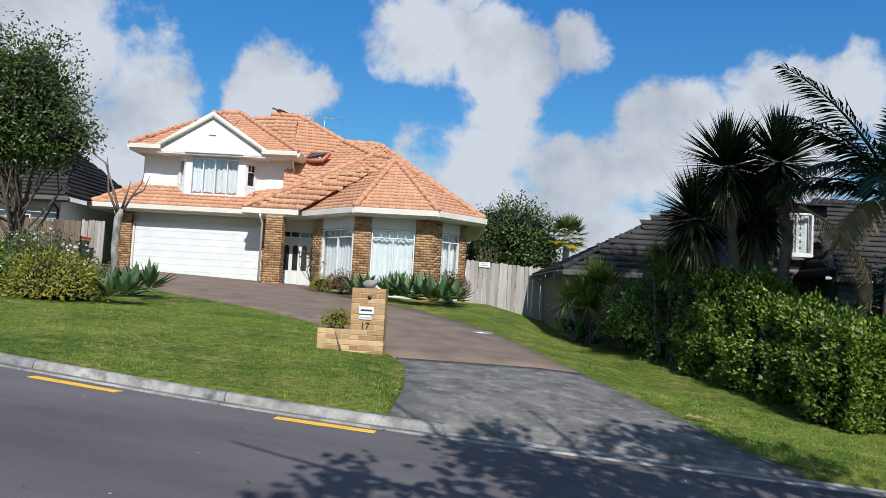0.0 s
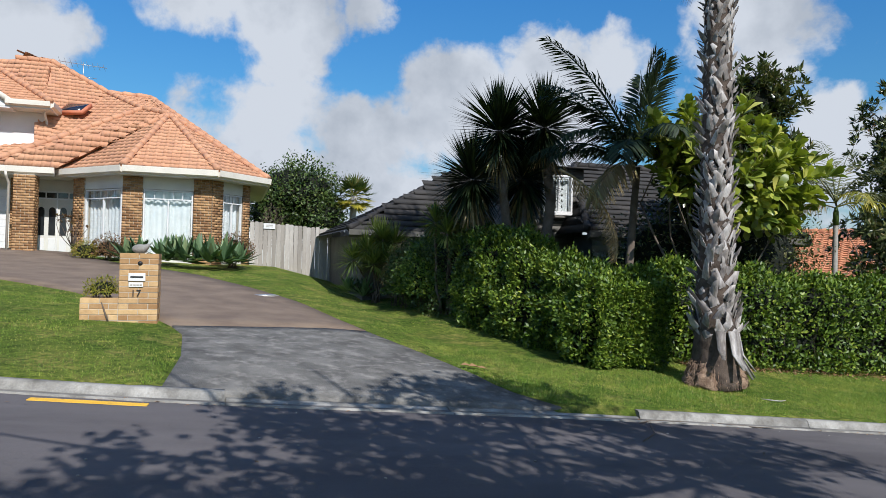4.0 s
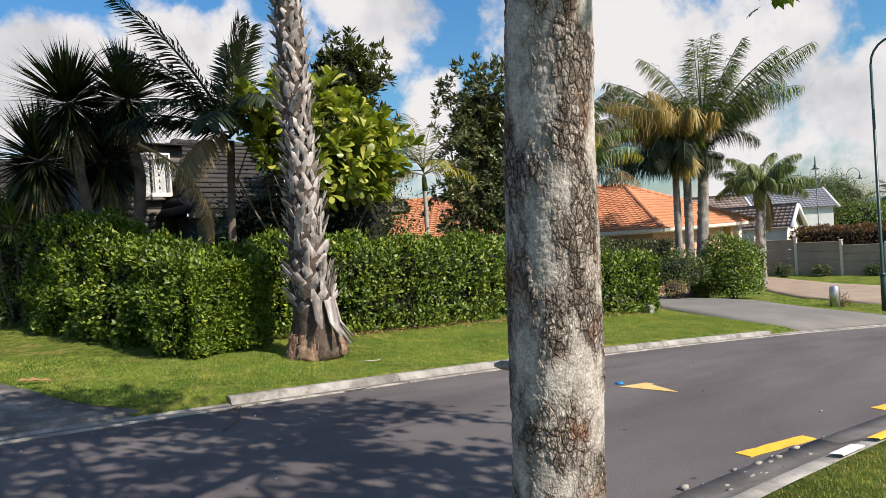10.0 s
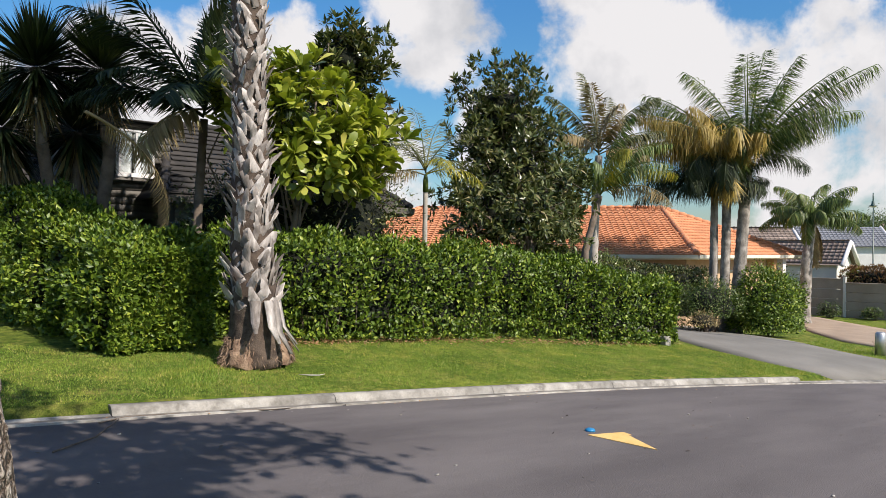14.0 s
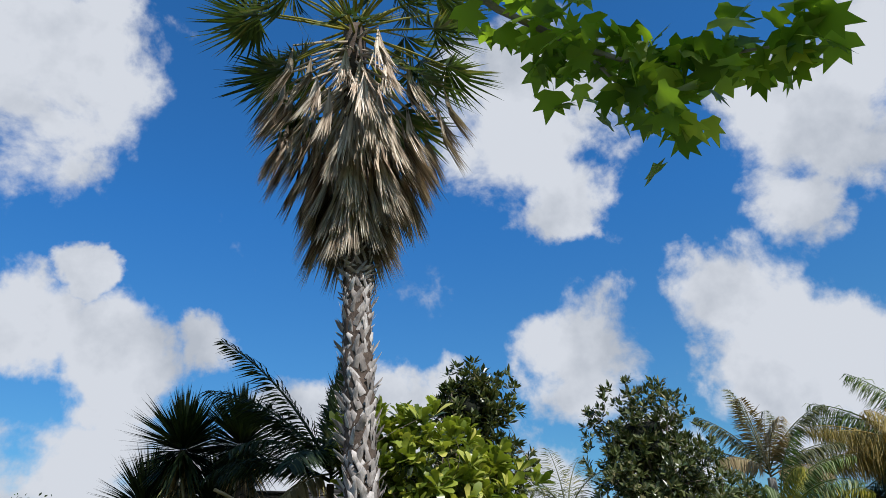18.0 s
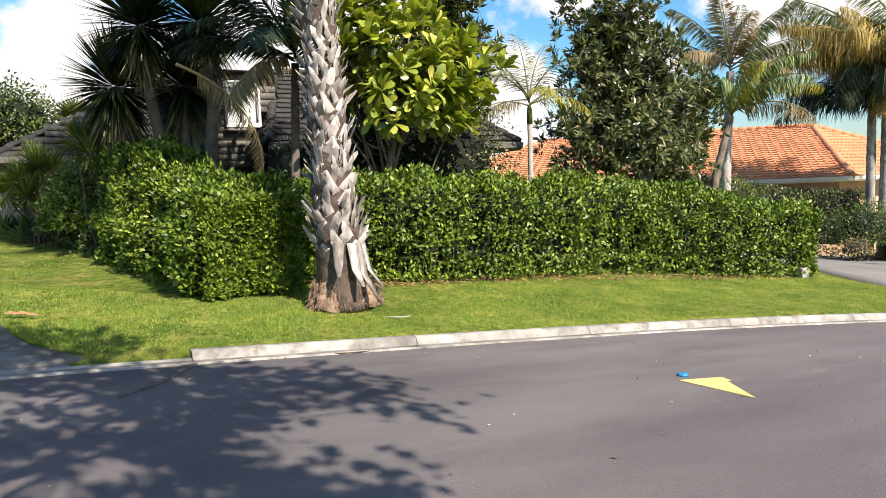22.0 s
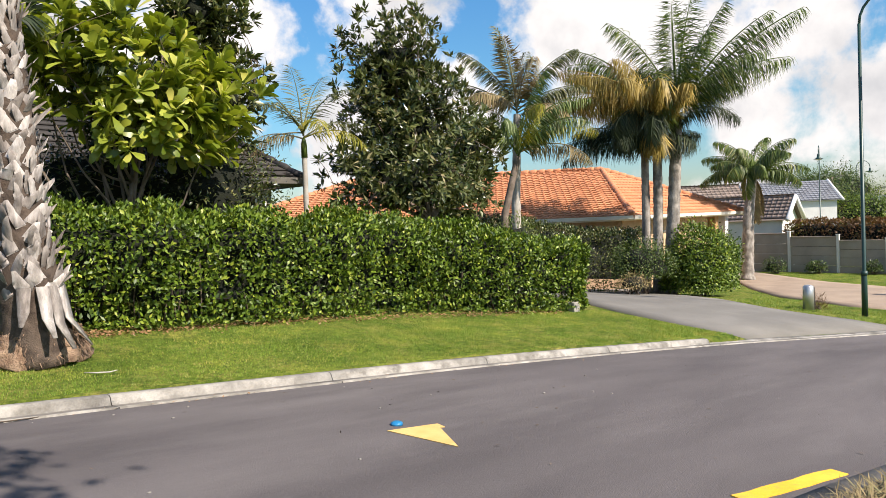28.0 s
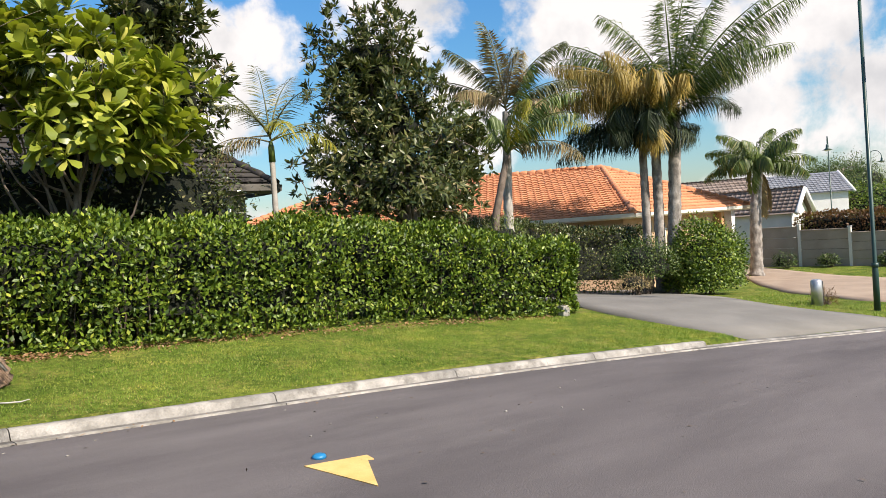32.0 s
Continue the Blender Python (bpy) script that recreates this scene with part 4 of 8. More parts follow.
    prism("soffit", [(-7.2, 26.0), (-5.2, 26.0), (-5.2, 26.5), (-2.82, 24.0), (.03, 24.0), (1.70, 25.75), (1.75, 33), (-7.2, 33)], 4.13, 4.16, M["offwhite"], H)
    prism("soffit", [(-13.25, 26.75), (-7.2, 26.75), (-7.2, 33), (-13.25, 33)], 4.15, 4.18, M["offwhite"], H)
    for a, b in (((-12.1, 27.2), (-10.9, 27.2)), ((-6.95, 27.2), (-5.6, 27.2)), ((-5.6, 27.2), (-5.6, 33)), ((-12.1, 33), (-12.1, 27.2))):
        gutter(a, b, 6.58, 6.80, cm, H)
    prism("soffit", [(-12.1, 27.2), (-5.6, 27.2), (-5.6, 33), (-12.1, 33)], 6.54, 6.58, M["offwhite"], H)
    for sx in (-1, 1):
        x0 = -8.94 + sx * 2.15
        a, b = np.array((x0, 27.1, 6.6)), np.array((-8.94, 27.1, 7.98))
        V = [a, b, b + (0, 0, .22), a + (0, 0, .22), a + (0, .07, 0), b + (0, .07, 0), b + (0, .07, .22), a + (0, .07, .22)]
        raw("barge_board", V, BOXF if sx < 0 else BOXF[:, ::-1], cm, H)
    # plaster walls
    pl = M["plaster"]
    prism("upper_wall", [(-11.85, 28.0), (-10.5, 28.0), (-10.3, 28.3), (-7.5, 28.3), (-7.3, 28.0), (-5.95, 28.0), (-5.95, 34), (-11.85, 34)], 4.6, 6.56, pl, H)
    bm = bmesh.new()
    ring = [(-11.05, 6.5), (-6.83, 6.5), (-6.83, 6.66), (-8.94, 8.1), (-11.05, 6.66)]
    front, rear = [[bm.verts.new((x, y, z)) for x, z in ring] for y in (27.21, 29.4)]
    bm.faces.new(front)
    bm.faces.new(rear[::-1])
    for i in range(5):
        bm.faces.new((front[i], rear[i], rear[(i + 1) % 5], front[(i + 1) % 5]))
    part("gable_wall", bm, pl, H)
    box("gable_vent", -9.08, -8.80, 27.16, 27.215, 7.28, 7.62, M["white"], H)
    prism("garage_wall", [(-12.35, 27.45), (-6.4, 27.45), (-6.4, 34), (-12.35, 34)], 1.2, 4.16, M["offwhite"], H)
    prism("inner_wall", [(-6.4, 27.45), (-4.5, 27.45), (-2.9, 25.3), (-.2, 25.3), (.85, 26.4), (.85, 34), (-6.4, 34)], 1.1, 4.14, M["offwhite"], H)
    # garage door: ribbed sections in a frame
    gd = box("garage_door", -11.72, -6.82, 27.36, 27.42, 1.66, 3.72, M["white"], H, "closed white ribbed double garage door", .004)
    for k in range(8):
        z = 1.68 + k * .255
        box("door_section", -11.70, -6.84, 27.32, 27.37, z, z + .251, M["white"], gd, "", .004)
    for x in (-11.80, -6.82):
        box("door_frame", x, x + .08, 27.3, 27.44, 1.6, 3.78, M["offwhite"], gd)
    box("door_frame", -11.8, -6.74, 27.3, 27.44, 3.72, 3.8, M["offwhite"], gd)
    # brick piers
    def pier(x0, x1, y0, y1, z0=1.2, z1=4.14):
        r = box("brick_pier", x0 + .012, x1 - .012, y0 + .012, y1 - .012, z0, z1, M["mortar"], H, "tan and brown brick pier", 0)
        bricks((x0, y0), (x1, y0), z0, z1, r, proud=0)
        bricks((x1, y0), (x1, y1), z0, z1, r, proud=0)
        bricks((x0, y1), (x0, y0), z0, z1, r, proud=0)
    pier(-12.35, -11.82, 27.2, 27.5)
    pier(-6.72, -6.42, 27.2, 27.5)
    pier(-6.3, -5.68, 25.85, 26.45)
    # front door with four arched lights and a transom
    fd = box("front_door", -6.05, -4.58, 27.36, 27.44, 1.46, 3.45, M["offwhite"], H, "white double front door with four arched dark lights", .01)
    for k in range(4):
        x = -5.93 + k * .345
        bm = bmesh.new()
        ring = [(x + .02, 2.2), (x + .23, 2.2)] + [(x + .125 + .105 * math.cos(a), 3.05 + .13 * math.sin(a)) for a in np.linspace(0, math.pi, 8)]
        f = bm.faces.new([bm.verts.new((p, 27.352, q)) for p, q in ring])
        r = bmesh.ops.extrude_face_region(bm, geom=[f])
        bmesh.ops.translate(bm, verts=[v for v in r["geom"] if isinstance(v, bmesh.types.BMVert)], vec=(0, .02, 0))
        bmesh.ops.recalc_face_normals(bm, faces=bm.faces)
        part("arched_light", bm, M["dark_pane"], fd)
        box("door_moulding", x + .02, x + .24, 27.345, 27.362, 1.6, 2.1, M["white"], fd, "", .01)
    box("door_stile", -5.33, -5.29, 27.34, 27.37, 1.48, 3.44, M["white"], fd, "", .004)
    for k in range(4):
        box("transom_light", -6.0 + k * .355, -5.69 + k * .355, 27.35, 27.37, 3.5, 3.68, M["dark_pane"], fd, "", 0)
    box("transom_frame", -6.06, -4.57, 27.37, 27.44, 3.45, 3.74, M["white"], fd, "", 0)
    box("door_step", -6.2, -4.4, 26.7, 27.4, 1.3, 1.46, M["concrete"], H, "", .01)
    # bay: three faces with piers between tall windows
    f1 = Face((-4.62, 26.45), (-2.87, 24.55))
    f2 = Face((-2.87, 24.55), (-.15, 24.55))
    f3 = Face((-.15, 24.55), (1.08, 25.85))
    for f, u0, u1, cols in ((f1, .62, f1.L - .06, 2), (f2, .62, 2.13, 2), (f3, .5, 1.42, 2)):
        f.box("bay_header", 0, f.L, -.25, 0, 3.74, 4.14, M["offwhite"], H, "", 0)
        f.box("bay_sill_wall", 0, f.L, -.25, 0, 1.1, 1.62, M["offwhite"], H, "", 0)
        f.window(u0, u1, 1.64, 3.72, H, cols, 3.43, 5)
        for a, b in ((0, u0 - .02), (u1 + .02, f.L)):
            if b - a > .12:
                w = f.box("brick_pier", a, b, -.28, .03, 1.1, 4.14, M["mortar"], H, "tan and brown brick pier", 0)
                bricks(f.pt(a, .03, 0)[:2], f.pt(b, .03, 0)[:2], 1.12, 4.14, w)
    bricks((1.08, 25.85), (1.08, 30), 1.1, 4.14, H)
    box("side_wall", .86, 1.06, 25.9, 34, 1.1, 4.14, M["mortar"], H, "", 0)
    # upper windows
    ub = Face((-10.0, 27.5), (-7.65, 27.5))
    for f, a, b, z0, z1 in ((ub, .22, 2.1, 4.98, 6.62), (Face((-10.5, 28.0), (-10.0, 27.5)), .16, .58, 5.4, 6.35), (Face((-7.65, 27.5), (-7.3, 28.0)), .1, .52, 5.4, 6.3)):
        f.box("bay_wall", 0, a, -.26, 0, 4.6, 6.54, pl, H, "", 0)
        f.box("bay_wall", b, f.L, -.26, 0, 4.6, 6.54, pl, H, "", 0)
        f.box("bay_wall", a, b, -.26, 0, 4.6, z0 - .05, pl, H, "", 0)
        if z1 < 6.5:
            f.box("bay_wall", a, b, -.26, 0, z1, 6.54, pl, H, "", 0)
    ub.window(.22, 2.1, 4.98, 6.54, H, 4, 6.4, 8)
    Face((-10.0, 27.21), (-7.65, 27.21)).box("window_head", .05, 2.3, 0, .06, 6.56, 6.68, M["white"], H)
    Face((-10.5, 28.0), (-10.0, 27.5)).window(.16, .58, 5.4, 6.35, H, 1, None)
    Face((-7.65, 27.5), (-7.3, 28.0)).window(.1, .52, 5.4, 6.3, H, 1, 5.98, 2, dark=True)
    # skylight
    s = new("skylight")
    s.parent = H
    h, sl, n = plane_axes(F_, Dt, Q1)
    o = np.array((-5.62, 28.52, 6.66))
    for name, u0, u1, v0, v1, z0, z1, m in (("skylight_frame", 0, .92, 0, .72, -.05, .10, "flash"), ("skylight_glass", .07, .85, .07, .65, .10, .115, "solar")):
        V = boxv(u0, u1, v0, v1, z0, z1)
        hx, nn = np.array((.93, -.367, 0)), unit(np.array((-.206, -.522, .827)))
        ss = np.cross(nn, hx)
        raw(name, o + V[:, :1] * hx + V[:, 1:2] * ss + V[:, 2:] * nn, BOXF, M[m], s)
    # downpipes
    for x, y, z1 in ((-12.28, 27.1, 4.15), (-6.42, 25.8, 4.15), (-5.85, 27.9, 6.55)):
        z0 = 1.5 if z1 < 5 else 5.4
        tube("downpipe", [(x, y - .35, z1), (x, y - .3, z1 - .12), (x, y, z1 - .32), (x, y, z0)], .04, M["cream"], H, "cream metal downpipe", 8)
    return H


brick_house()


# ---- aerial on the roof ----
def aerial():
    a = thing("roof_aerial", "thin grey television aerial on the roof ridge", "aerial", (-5.3, 31.0, 8.2))
    tube("mast", [(0, 0, 0), (0, 0, 1.0)], .018, M["steel"], a, sides=6)
    tube("boom", [(-.9, 0, .98), (.85, 0, .86)], .012, M["steel"], a, sides=6)
    for k in range(9):
        x = -.85 + k * .2
        l = .34 - k * .018
        tube("element", [(x, -.3, .975 - k * .014 + l * .3), (x, .3, .975 - k * .014 - l * .3)], .006, M["steel"], a, sides=4)
    tube("element", [(-.1, 0, .45), (.5, 0, .4)], .01, M["steel"], a, sides=4)


aerial()


# ---- plants: builders ----
def path_at(P, s):
    P = np.asarray(P, float)
    d = np.concatenate([[0], np.cumsum(np.linalg.norm(np.diff(P, axis=0), axis=1))])
    x, y = np.interp(s, d, P[:, 0]), np.interp(s, d, P[:, 1])
    x2, y2 = np.interp(s + .05, d, P[:, 0]), np.interp(s + .05, d, P[:, 1])
    x1, y1 = np.interp(s - .05, d, P[:, 0]), np.interp(s - .05, d, P[:, 1])
    t = unit(np.stack([x2 - x1, y2 - y1], -1))
    return np.stack([x, y], -1), t, d[-1]


def vnoise(P, scale, seed=0.0):
    """Cheap smooth noise on an array of points, about -1 to 1."""
    x, y, z = (P * scale + seed).T
    return (np.sin(x * 1.7 + 1.3 * np.sin(y * 1.1)) + np.sin(y * 2.3 + 1.7 * np.sin(z * 1.3 + 2)) + np.sin(z * 1.9 + 1.1 * np.sin(x * .9 + 4)) + .7 * np.sin((x + y - z) * 3.1)) / 3.2


def hedge(name, label, path, width, height, n, leaf=(.055, .09), mat="hedge_leaf", zf=gz, stems=40, lump=.13, seed=1, stray=.04, category="hedge"):
    """A clipped hedge: near-black filler painted as inner shade, stems at the foot, and leaves thick over every side.
    """
    g = np.random.default_rng(seed)
    _, _, L = path_at(path, np.array([0.0]))
    root = thing(name, label, category)
    tall = height if isinstance(height, list) else [(0, height), (1, height)]

    def high(s):
        return np.interp(np.asarray(s) / L, [a for a, _ in tall], [b for _, b in tall])

    def skin(s, q, depth):
        # q 0..1 round the section from the front foot over the top to the back foot
        c, t, _ = path_at(path, s)
        side = np.stack([t[:, 1], -t[:, 0]], -1)
        a = np.pi * (q * 1.24 - .12)
        cx = np.cos(a)
        cz = np.sin(a)
        k = 4.0
        r = (np.abs(cx) ** k + np.abs(np.maximum(cz, 0)) ** k + 1e-6) ** (-1 / k)
        w, h = cx * r * width / 2, np.where(cz > 0, cz * r, cz * .3)
        # rounded ends
        e = np.minimum(np.minimum(s, L - s) / .8, 1)
        w = w * (0.5 + .5 * np.sqrt(np.clip(e, 0, 1)))
        hh = high(s) * np.where(cz > 0, .32 + .68 * h, .32 + cz * .85)
        P = np.stack([c[:, 0] + side[:, 0] * w, c[:, 1] + side[:, 1] * w, hh], -1)
        N = unit(np.stack([side[:, 0] * np.sign(w) * np.abs(cx) ** 3, side[:, 1] * np.sign(w) * np.abs(cx) ** 3, np.clip(cz, -.2, 1) ** 3], -1))
        bump = vnoise(P, 1.1, seed + 2) * lump * .7 + vnoise(P, 2.4, seed) * lump + vnoise(P, 6.0, seed * 3) * lump * .6 - depth
        P = P + N * bump[:, None]
        P[:, 2] = np.maximum(P[:, 2], .02)
        P[:, 2] += np.array([0.0]) + ground_z(c[:, 0], c[:, 1])
        return P, N
    # core: added filler, its near-black colour standing in for shade between leaves
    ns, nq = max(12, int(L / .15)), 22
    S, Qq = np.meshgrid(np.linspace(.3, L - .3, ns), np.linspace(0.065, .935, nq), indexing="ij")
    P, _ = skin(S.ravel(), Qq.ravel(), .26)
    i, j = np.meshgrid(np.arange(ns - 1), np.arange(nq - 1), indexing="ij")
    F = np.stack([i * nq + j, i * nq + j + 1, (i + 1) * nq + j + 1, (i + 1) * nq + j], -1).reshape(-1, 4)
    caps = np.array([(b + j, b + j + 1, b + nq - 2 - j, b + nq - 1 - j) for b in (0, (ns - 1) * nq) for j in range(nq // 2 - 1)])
    raw("inner_mass", P, np.concatenate([F, caps]), M["shade_core"], root, "near-black filler coloured as the shade inside the hedge", True)
    # leaves
    s, q = g.uniform(0.0, L, n), g.uniform(-.02, 1.0, n)
    foot = (q < .13) | (q > .87)
    keep = ~foot | (g.random(n) < .8)
    s, q = s[keep], q[keep]
    dep = np.abs(g.normal(0, .11, len(s))) - .04
    out = g.random(len(s)) < stray
    dep[out] -= g.uniform(.03, .12, out.sum())
    P, N = skin(s, q, dep)
    P += g.normal(0, .02, P.shape)
    m = int(n * width / L * .55)
    for e, sg in ((.02, -1), (L - .02, 1)):
        se = np.full(m, e)
        a, ta, _ = path_at(path, se)
        sd = np.stack([ta[:, 1], -ta[:, 0]], -1)
        o = g.uniform(-.42, .42, m) * width
        Pe = np.stack([a[:, 0] + sd[:, 0] * o, a[:, 1] + sd[:, 1] * o, g.uniform(.05, .95, m) * high(e)], -1)
        Ne = np.stack([ta[:, 0] * sg, ta[:, 1] * sg, np.full(m, .15)], -1)
        Pe += Ne * (vnoise(Pe, 2.5, seed) * lump + .02 - np.abs(g.normal(0, .06, m)))[:, None]
        Pe[:, 2] += ground_z(a[:, 0], a[:, 1])
        P, N = np.concatenate([P, Pe]), np.concatenate([N, Ne])
    hole = (vnoise(P, 5.2, seed + 5) + .6 * vnoise(P, 11.0, seed + 9) > .45) & (g.random(len(P)) < .85)
    P, N = P[~hole], N[~hole]
    A = unit(N * .55 + rand_dirs(len(P), g) * .8 + np.array((0, 0, .35)))
    UP = unit(N * .7 + rand_dirs(len(P), g) * .6 + np.array((0, 0, .35)))
    V, F = leaf_arrays(P, A, UP, g.uniform(*leaf, len(P)), g.uniform(leaf[0] * .55, leaf[1] * .55, len(P)))
    ob = raw("foliage", V, F, M[mat], root)
    ob["kind"] = "stuff"
    # stems
    sp = Soup()
    for k in range(stems):
        s0 = np.array([g.uniform(.2, L - .2)])
        c, t, _ = path_at(path, s0)
        side = np.array((t[0, 1], -t[0, 0]))
        b = c[0] + side * g.uniform(-.35, .35) * width
        z = zf(b[0], b[1])
        tip = b + g.normal(0, .12, 2)
        sp.add(*tube_arrays([(*b, z - .05), (*(b + (tip - b) * .5 + g.normal(0, .03, 2)), z + high(s0[0]) * .25), (*tip, z + high(s0[0]) * .6)], [.014, .011, .006], 6))
    sp.make("stem_mass", M["twig"], root, "bare brown stems at the foot")["kind"] = "stuff"
    return root


def limb(g, a, b, r0, r1, bend=.12, n=6):
    a, b = np.array(a, float), np.array(b, float)
    t = np.linspace(0, 1, n)[:, None]
    L = np.linalg.norm(b - a)
    P = a + (b - a) * t + np.sin(np.pi * t) * g.normal(0, bend * L, 3) + g.normal(0, .012 * L, (n, 3)) * np.sin(np.pi * t)
    return P, np.linspace(r0, r1, n)


def tree(name, label, base, trunk_top, crown, n_clusters, per, leaf, width, mat, bark="trunk_brown", r=.12, limbs=14, seed=3, rosette=False, spread=.16, shell=.55, category="tree", rough=.25, droop=0.0, up=.4, twigs=True, core=0.0, wide=.45):
    """A tree: tapered trunk, limbs to all parts of the crown, and clumps of leaves at the twig ends, thick outside and open within.
    crown: list of (centre, radii)."""
    g = np.random.default_rng(seed)
    root = thing(name, label, category)
    base, top = np.array(base, float), np.array(trunk_top, float)
    P, R = limb(g, base, top, r * 1.0, r * .6, .05, 8)
    R[0] *= 1.35
    tube("trunk", P, R, M[bark], root, sides=10)
    # cluster spots
    spots = []
    vol = np.array([rd[0] * rd[1] * rd[2] for _, rd in crown]) ** .66
    for (c, rd), v in zip(crown, vol / vol.sum()):
        m = int(n_clusters * v)
        d = rand_dirs(m, g)
        rr = np.minimum((shell + (1 - shell) * g.random(m)) * (1 + rough * vnoise(d, 2.6, seed) + .08 * g.normal(size=m)), 1.14)
        spots.append(np.array(c) + d * rr[:, None] * np.array(rd))
    S = np.concatenate(spots)
    S = S[g.permutation(len(S))]
    # limbs with twigs
    sp = Soup()
    ends = S[:limbs]
    fork = []
    for e in ends:
        k = g.uniform(.35, 1.0)
        a = P[int(k * 7)]
        Q, W = limb(g, a, e, r * .42 * (1.1 - k * .4), r * .08, .10, 6)
        tube("limb", Q, W, M[bark], root, sides=6)
        fork.append(Q)
    if twigs:
        FK = np.concatenate([q[2:] for q in fork])
        for e in S[limbs:limbs + 160]:
            a = FK[np.argmin(((FK - e) ** 2).sum(1) + g.random(len(FK)) * .1)]
            Q, W = limb(g, a, e, r * .09, r * .04, .08, 4)
            sp.add(*tube_arrays(Q, W, 4))
    if sp.n:
        sp.make("twig_mass", M[bark], root)["kind"] = "stuff"
    # added near-black lumps in the crown, painted as the shade behind the leaves
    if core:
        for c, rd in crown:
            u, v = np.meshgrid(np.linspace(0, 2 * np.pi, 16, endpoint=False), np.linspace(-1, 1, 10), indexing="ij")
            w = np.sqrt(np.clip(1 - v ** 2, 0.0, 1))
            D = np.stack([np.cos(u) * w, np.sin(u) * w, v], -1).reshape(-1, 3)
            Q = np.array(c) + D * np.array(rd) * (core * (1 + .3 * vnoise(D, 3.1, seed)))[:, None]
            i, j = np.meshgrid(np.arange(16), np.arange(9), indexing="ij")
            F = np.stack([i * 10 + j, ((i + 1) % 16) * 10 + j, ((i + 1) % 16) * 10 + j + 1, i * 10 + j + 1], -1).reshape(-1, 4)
            raw("inner_mass", Q, F, M["shade_core"], root, "", True)
    cc = np.mean([c for c, _ in crown], axis=0)
    idx = np.repeat(np.arange(len(S)), per)
    n = len(idx)
    out = unit(S - cc + np.array((0, 0, .3)))[idx]
    if rosette:
        d = rand_dirs(n, g)
        A = unit(out * .55 + d * .9 + np.array((0, 0, up * .5)))
        Pn = S[idx] + d * .02 + g.normal(0, .02, (n, 3))
    else:
        Pn = S[idx] + g.normal(0, spread, (n, 3))
        A = unit(rand_dirs(n, g) + out * .5 + np.array((0, 0, -droop)))
    N = unit(out * .5 + np.array((0, 0, up)) + rand_dirs(n, g) * .45)
    if wide > .6:
        V, F = paddle_arrays(Pn, A, N, leaf * g.uniform(.6, 1.2, n), width * g.uniform(.7, 1.25, n))
    else:
        V, F = leaf_arrays(Pn, A, N, leaf * g.uniform(.7, 1.25, n), width * g.uniform(.7, 1.25, n), .25, .12, wide)
    ob = raw("crown", V, F, M[mat], root)
    ob["kind"] = "stuff"
    return root


def frond_arrays(g, L, el, droop, nl, ll, lw, hang=.35, twist=0.0, sparse=0.0, sweep=.55, plume=.12):
    """A feather frond from the origin along +x: rachis tube and leaflets. Returns (rachis V, F), (leaflets V, F)."""
    m = 14
    s = np.linspace(0, 1, m)
    ang = el - droop * s ** 1.4
    step = L / (m - 1)
    x = np.concatenate([[0], np.cumsum(np.cos(ang[:-1]) * step)])
    z = np.concatenate([[0], np.cumsum(np.sin(ang[:-1]) * step)])
    P = np.stack([x, twist * L * s ** 2, z], -1)
    rV, rF = tube_arrays(P, np.linspace(.028, .005, m) * (L / 2.2), 5)
    k = np.tile(np.linspace(.14, .995, nl), 2)
    sd = np.repeat([-1.0, 1.0], nl)
    if sparse:
        keep = g.random(2 * nl) > sparse
        k, sd = k[keep], sd[keep]
    n = len(k)
    b = np.stack([np.interp(k, s, P[:, i]) for i in range(3)], -1)
    an = np.interp(k, s, ang)
    T = np.stack([np.cos(an), np.zeros(n), np.sin(an)], -1)
    U = np.stack([-np.sin(an), np.zeros(n), np.cos(an)], -1)
    Y = np.stack([np.zeros(n), np.ones(n), np.zeros(n)], -1)
    A = unit(T * (sweep + .5 * k[:, None]) + Y * sd[:, None] + U * g.normal(.1, plume, n)[:, None] - np.array((0, 0, 1.0)) * hang * g.uniform(.6 - plume, 1.3 + plume, n)[:, None])
    le = ll * np.sin(np.pi * (.12 + .8 * k)) ** .6 * g.uniform(.85, 1.1, n)
    N = unit(U + rand_dirs(n, g) * .2)
    V, F = leaf_arrays(b, A, N, le, lw, .5, .12 + .4 * hang)
    return (rV, rF), (V, F)


def spin(V, az, at):
    c, s = math.cos(az), math.sin(az)
    return np.stack([V[:, 0] * c - V[:, 1] * s, V[:, 0] * s + V[:, 1] * c, V[:, 2]], -1) + np.array(at)


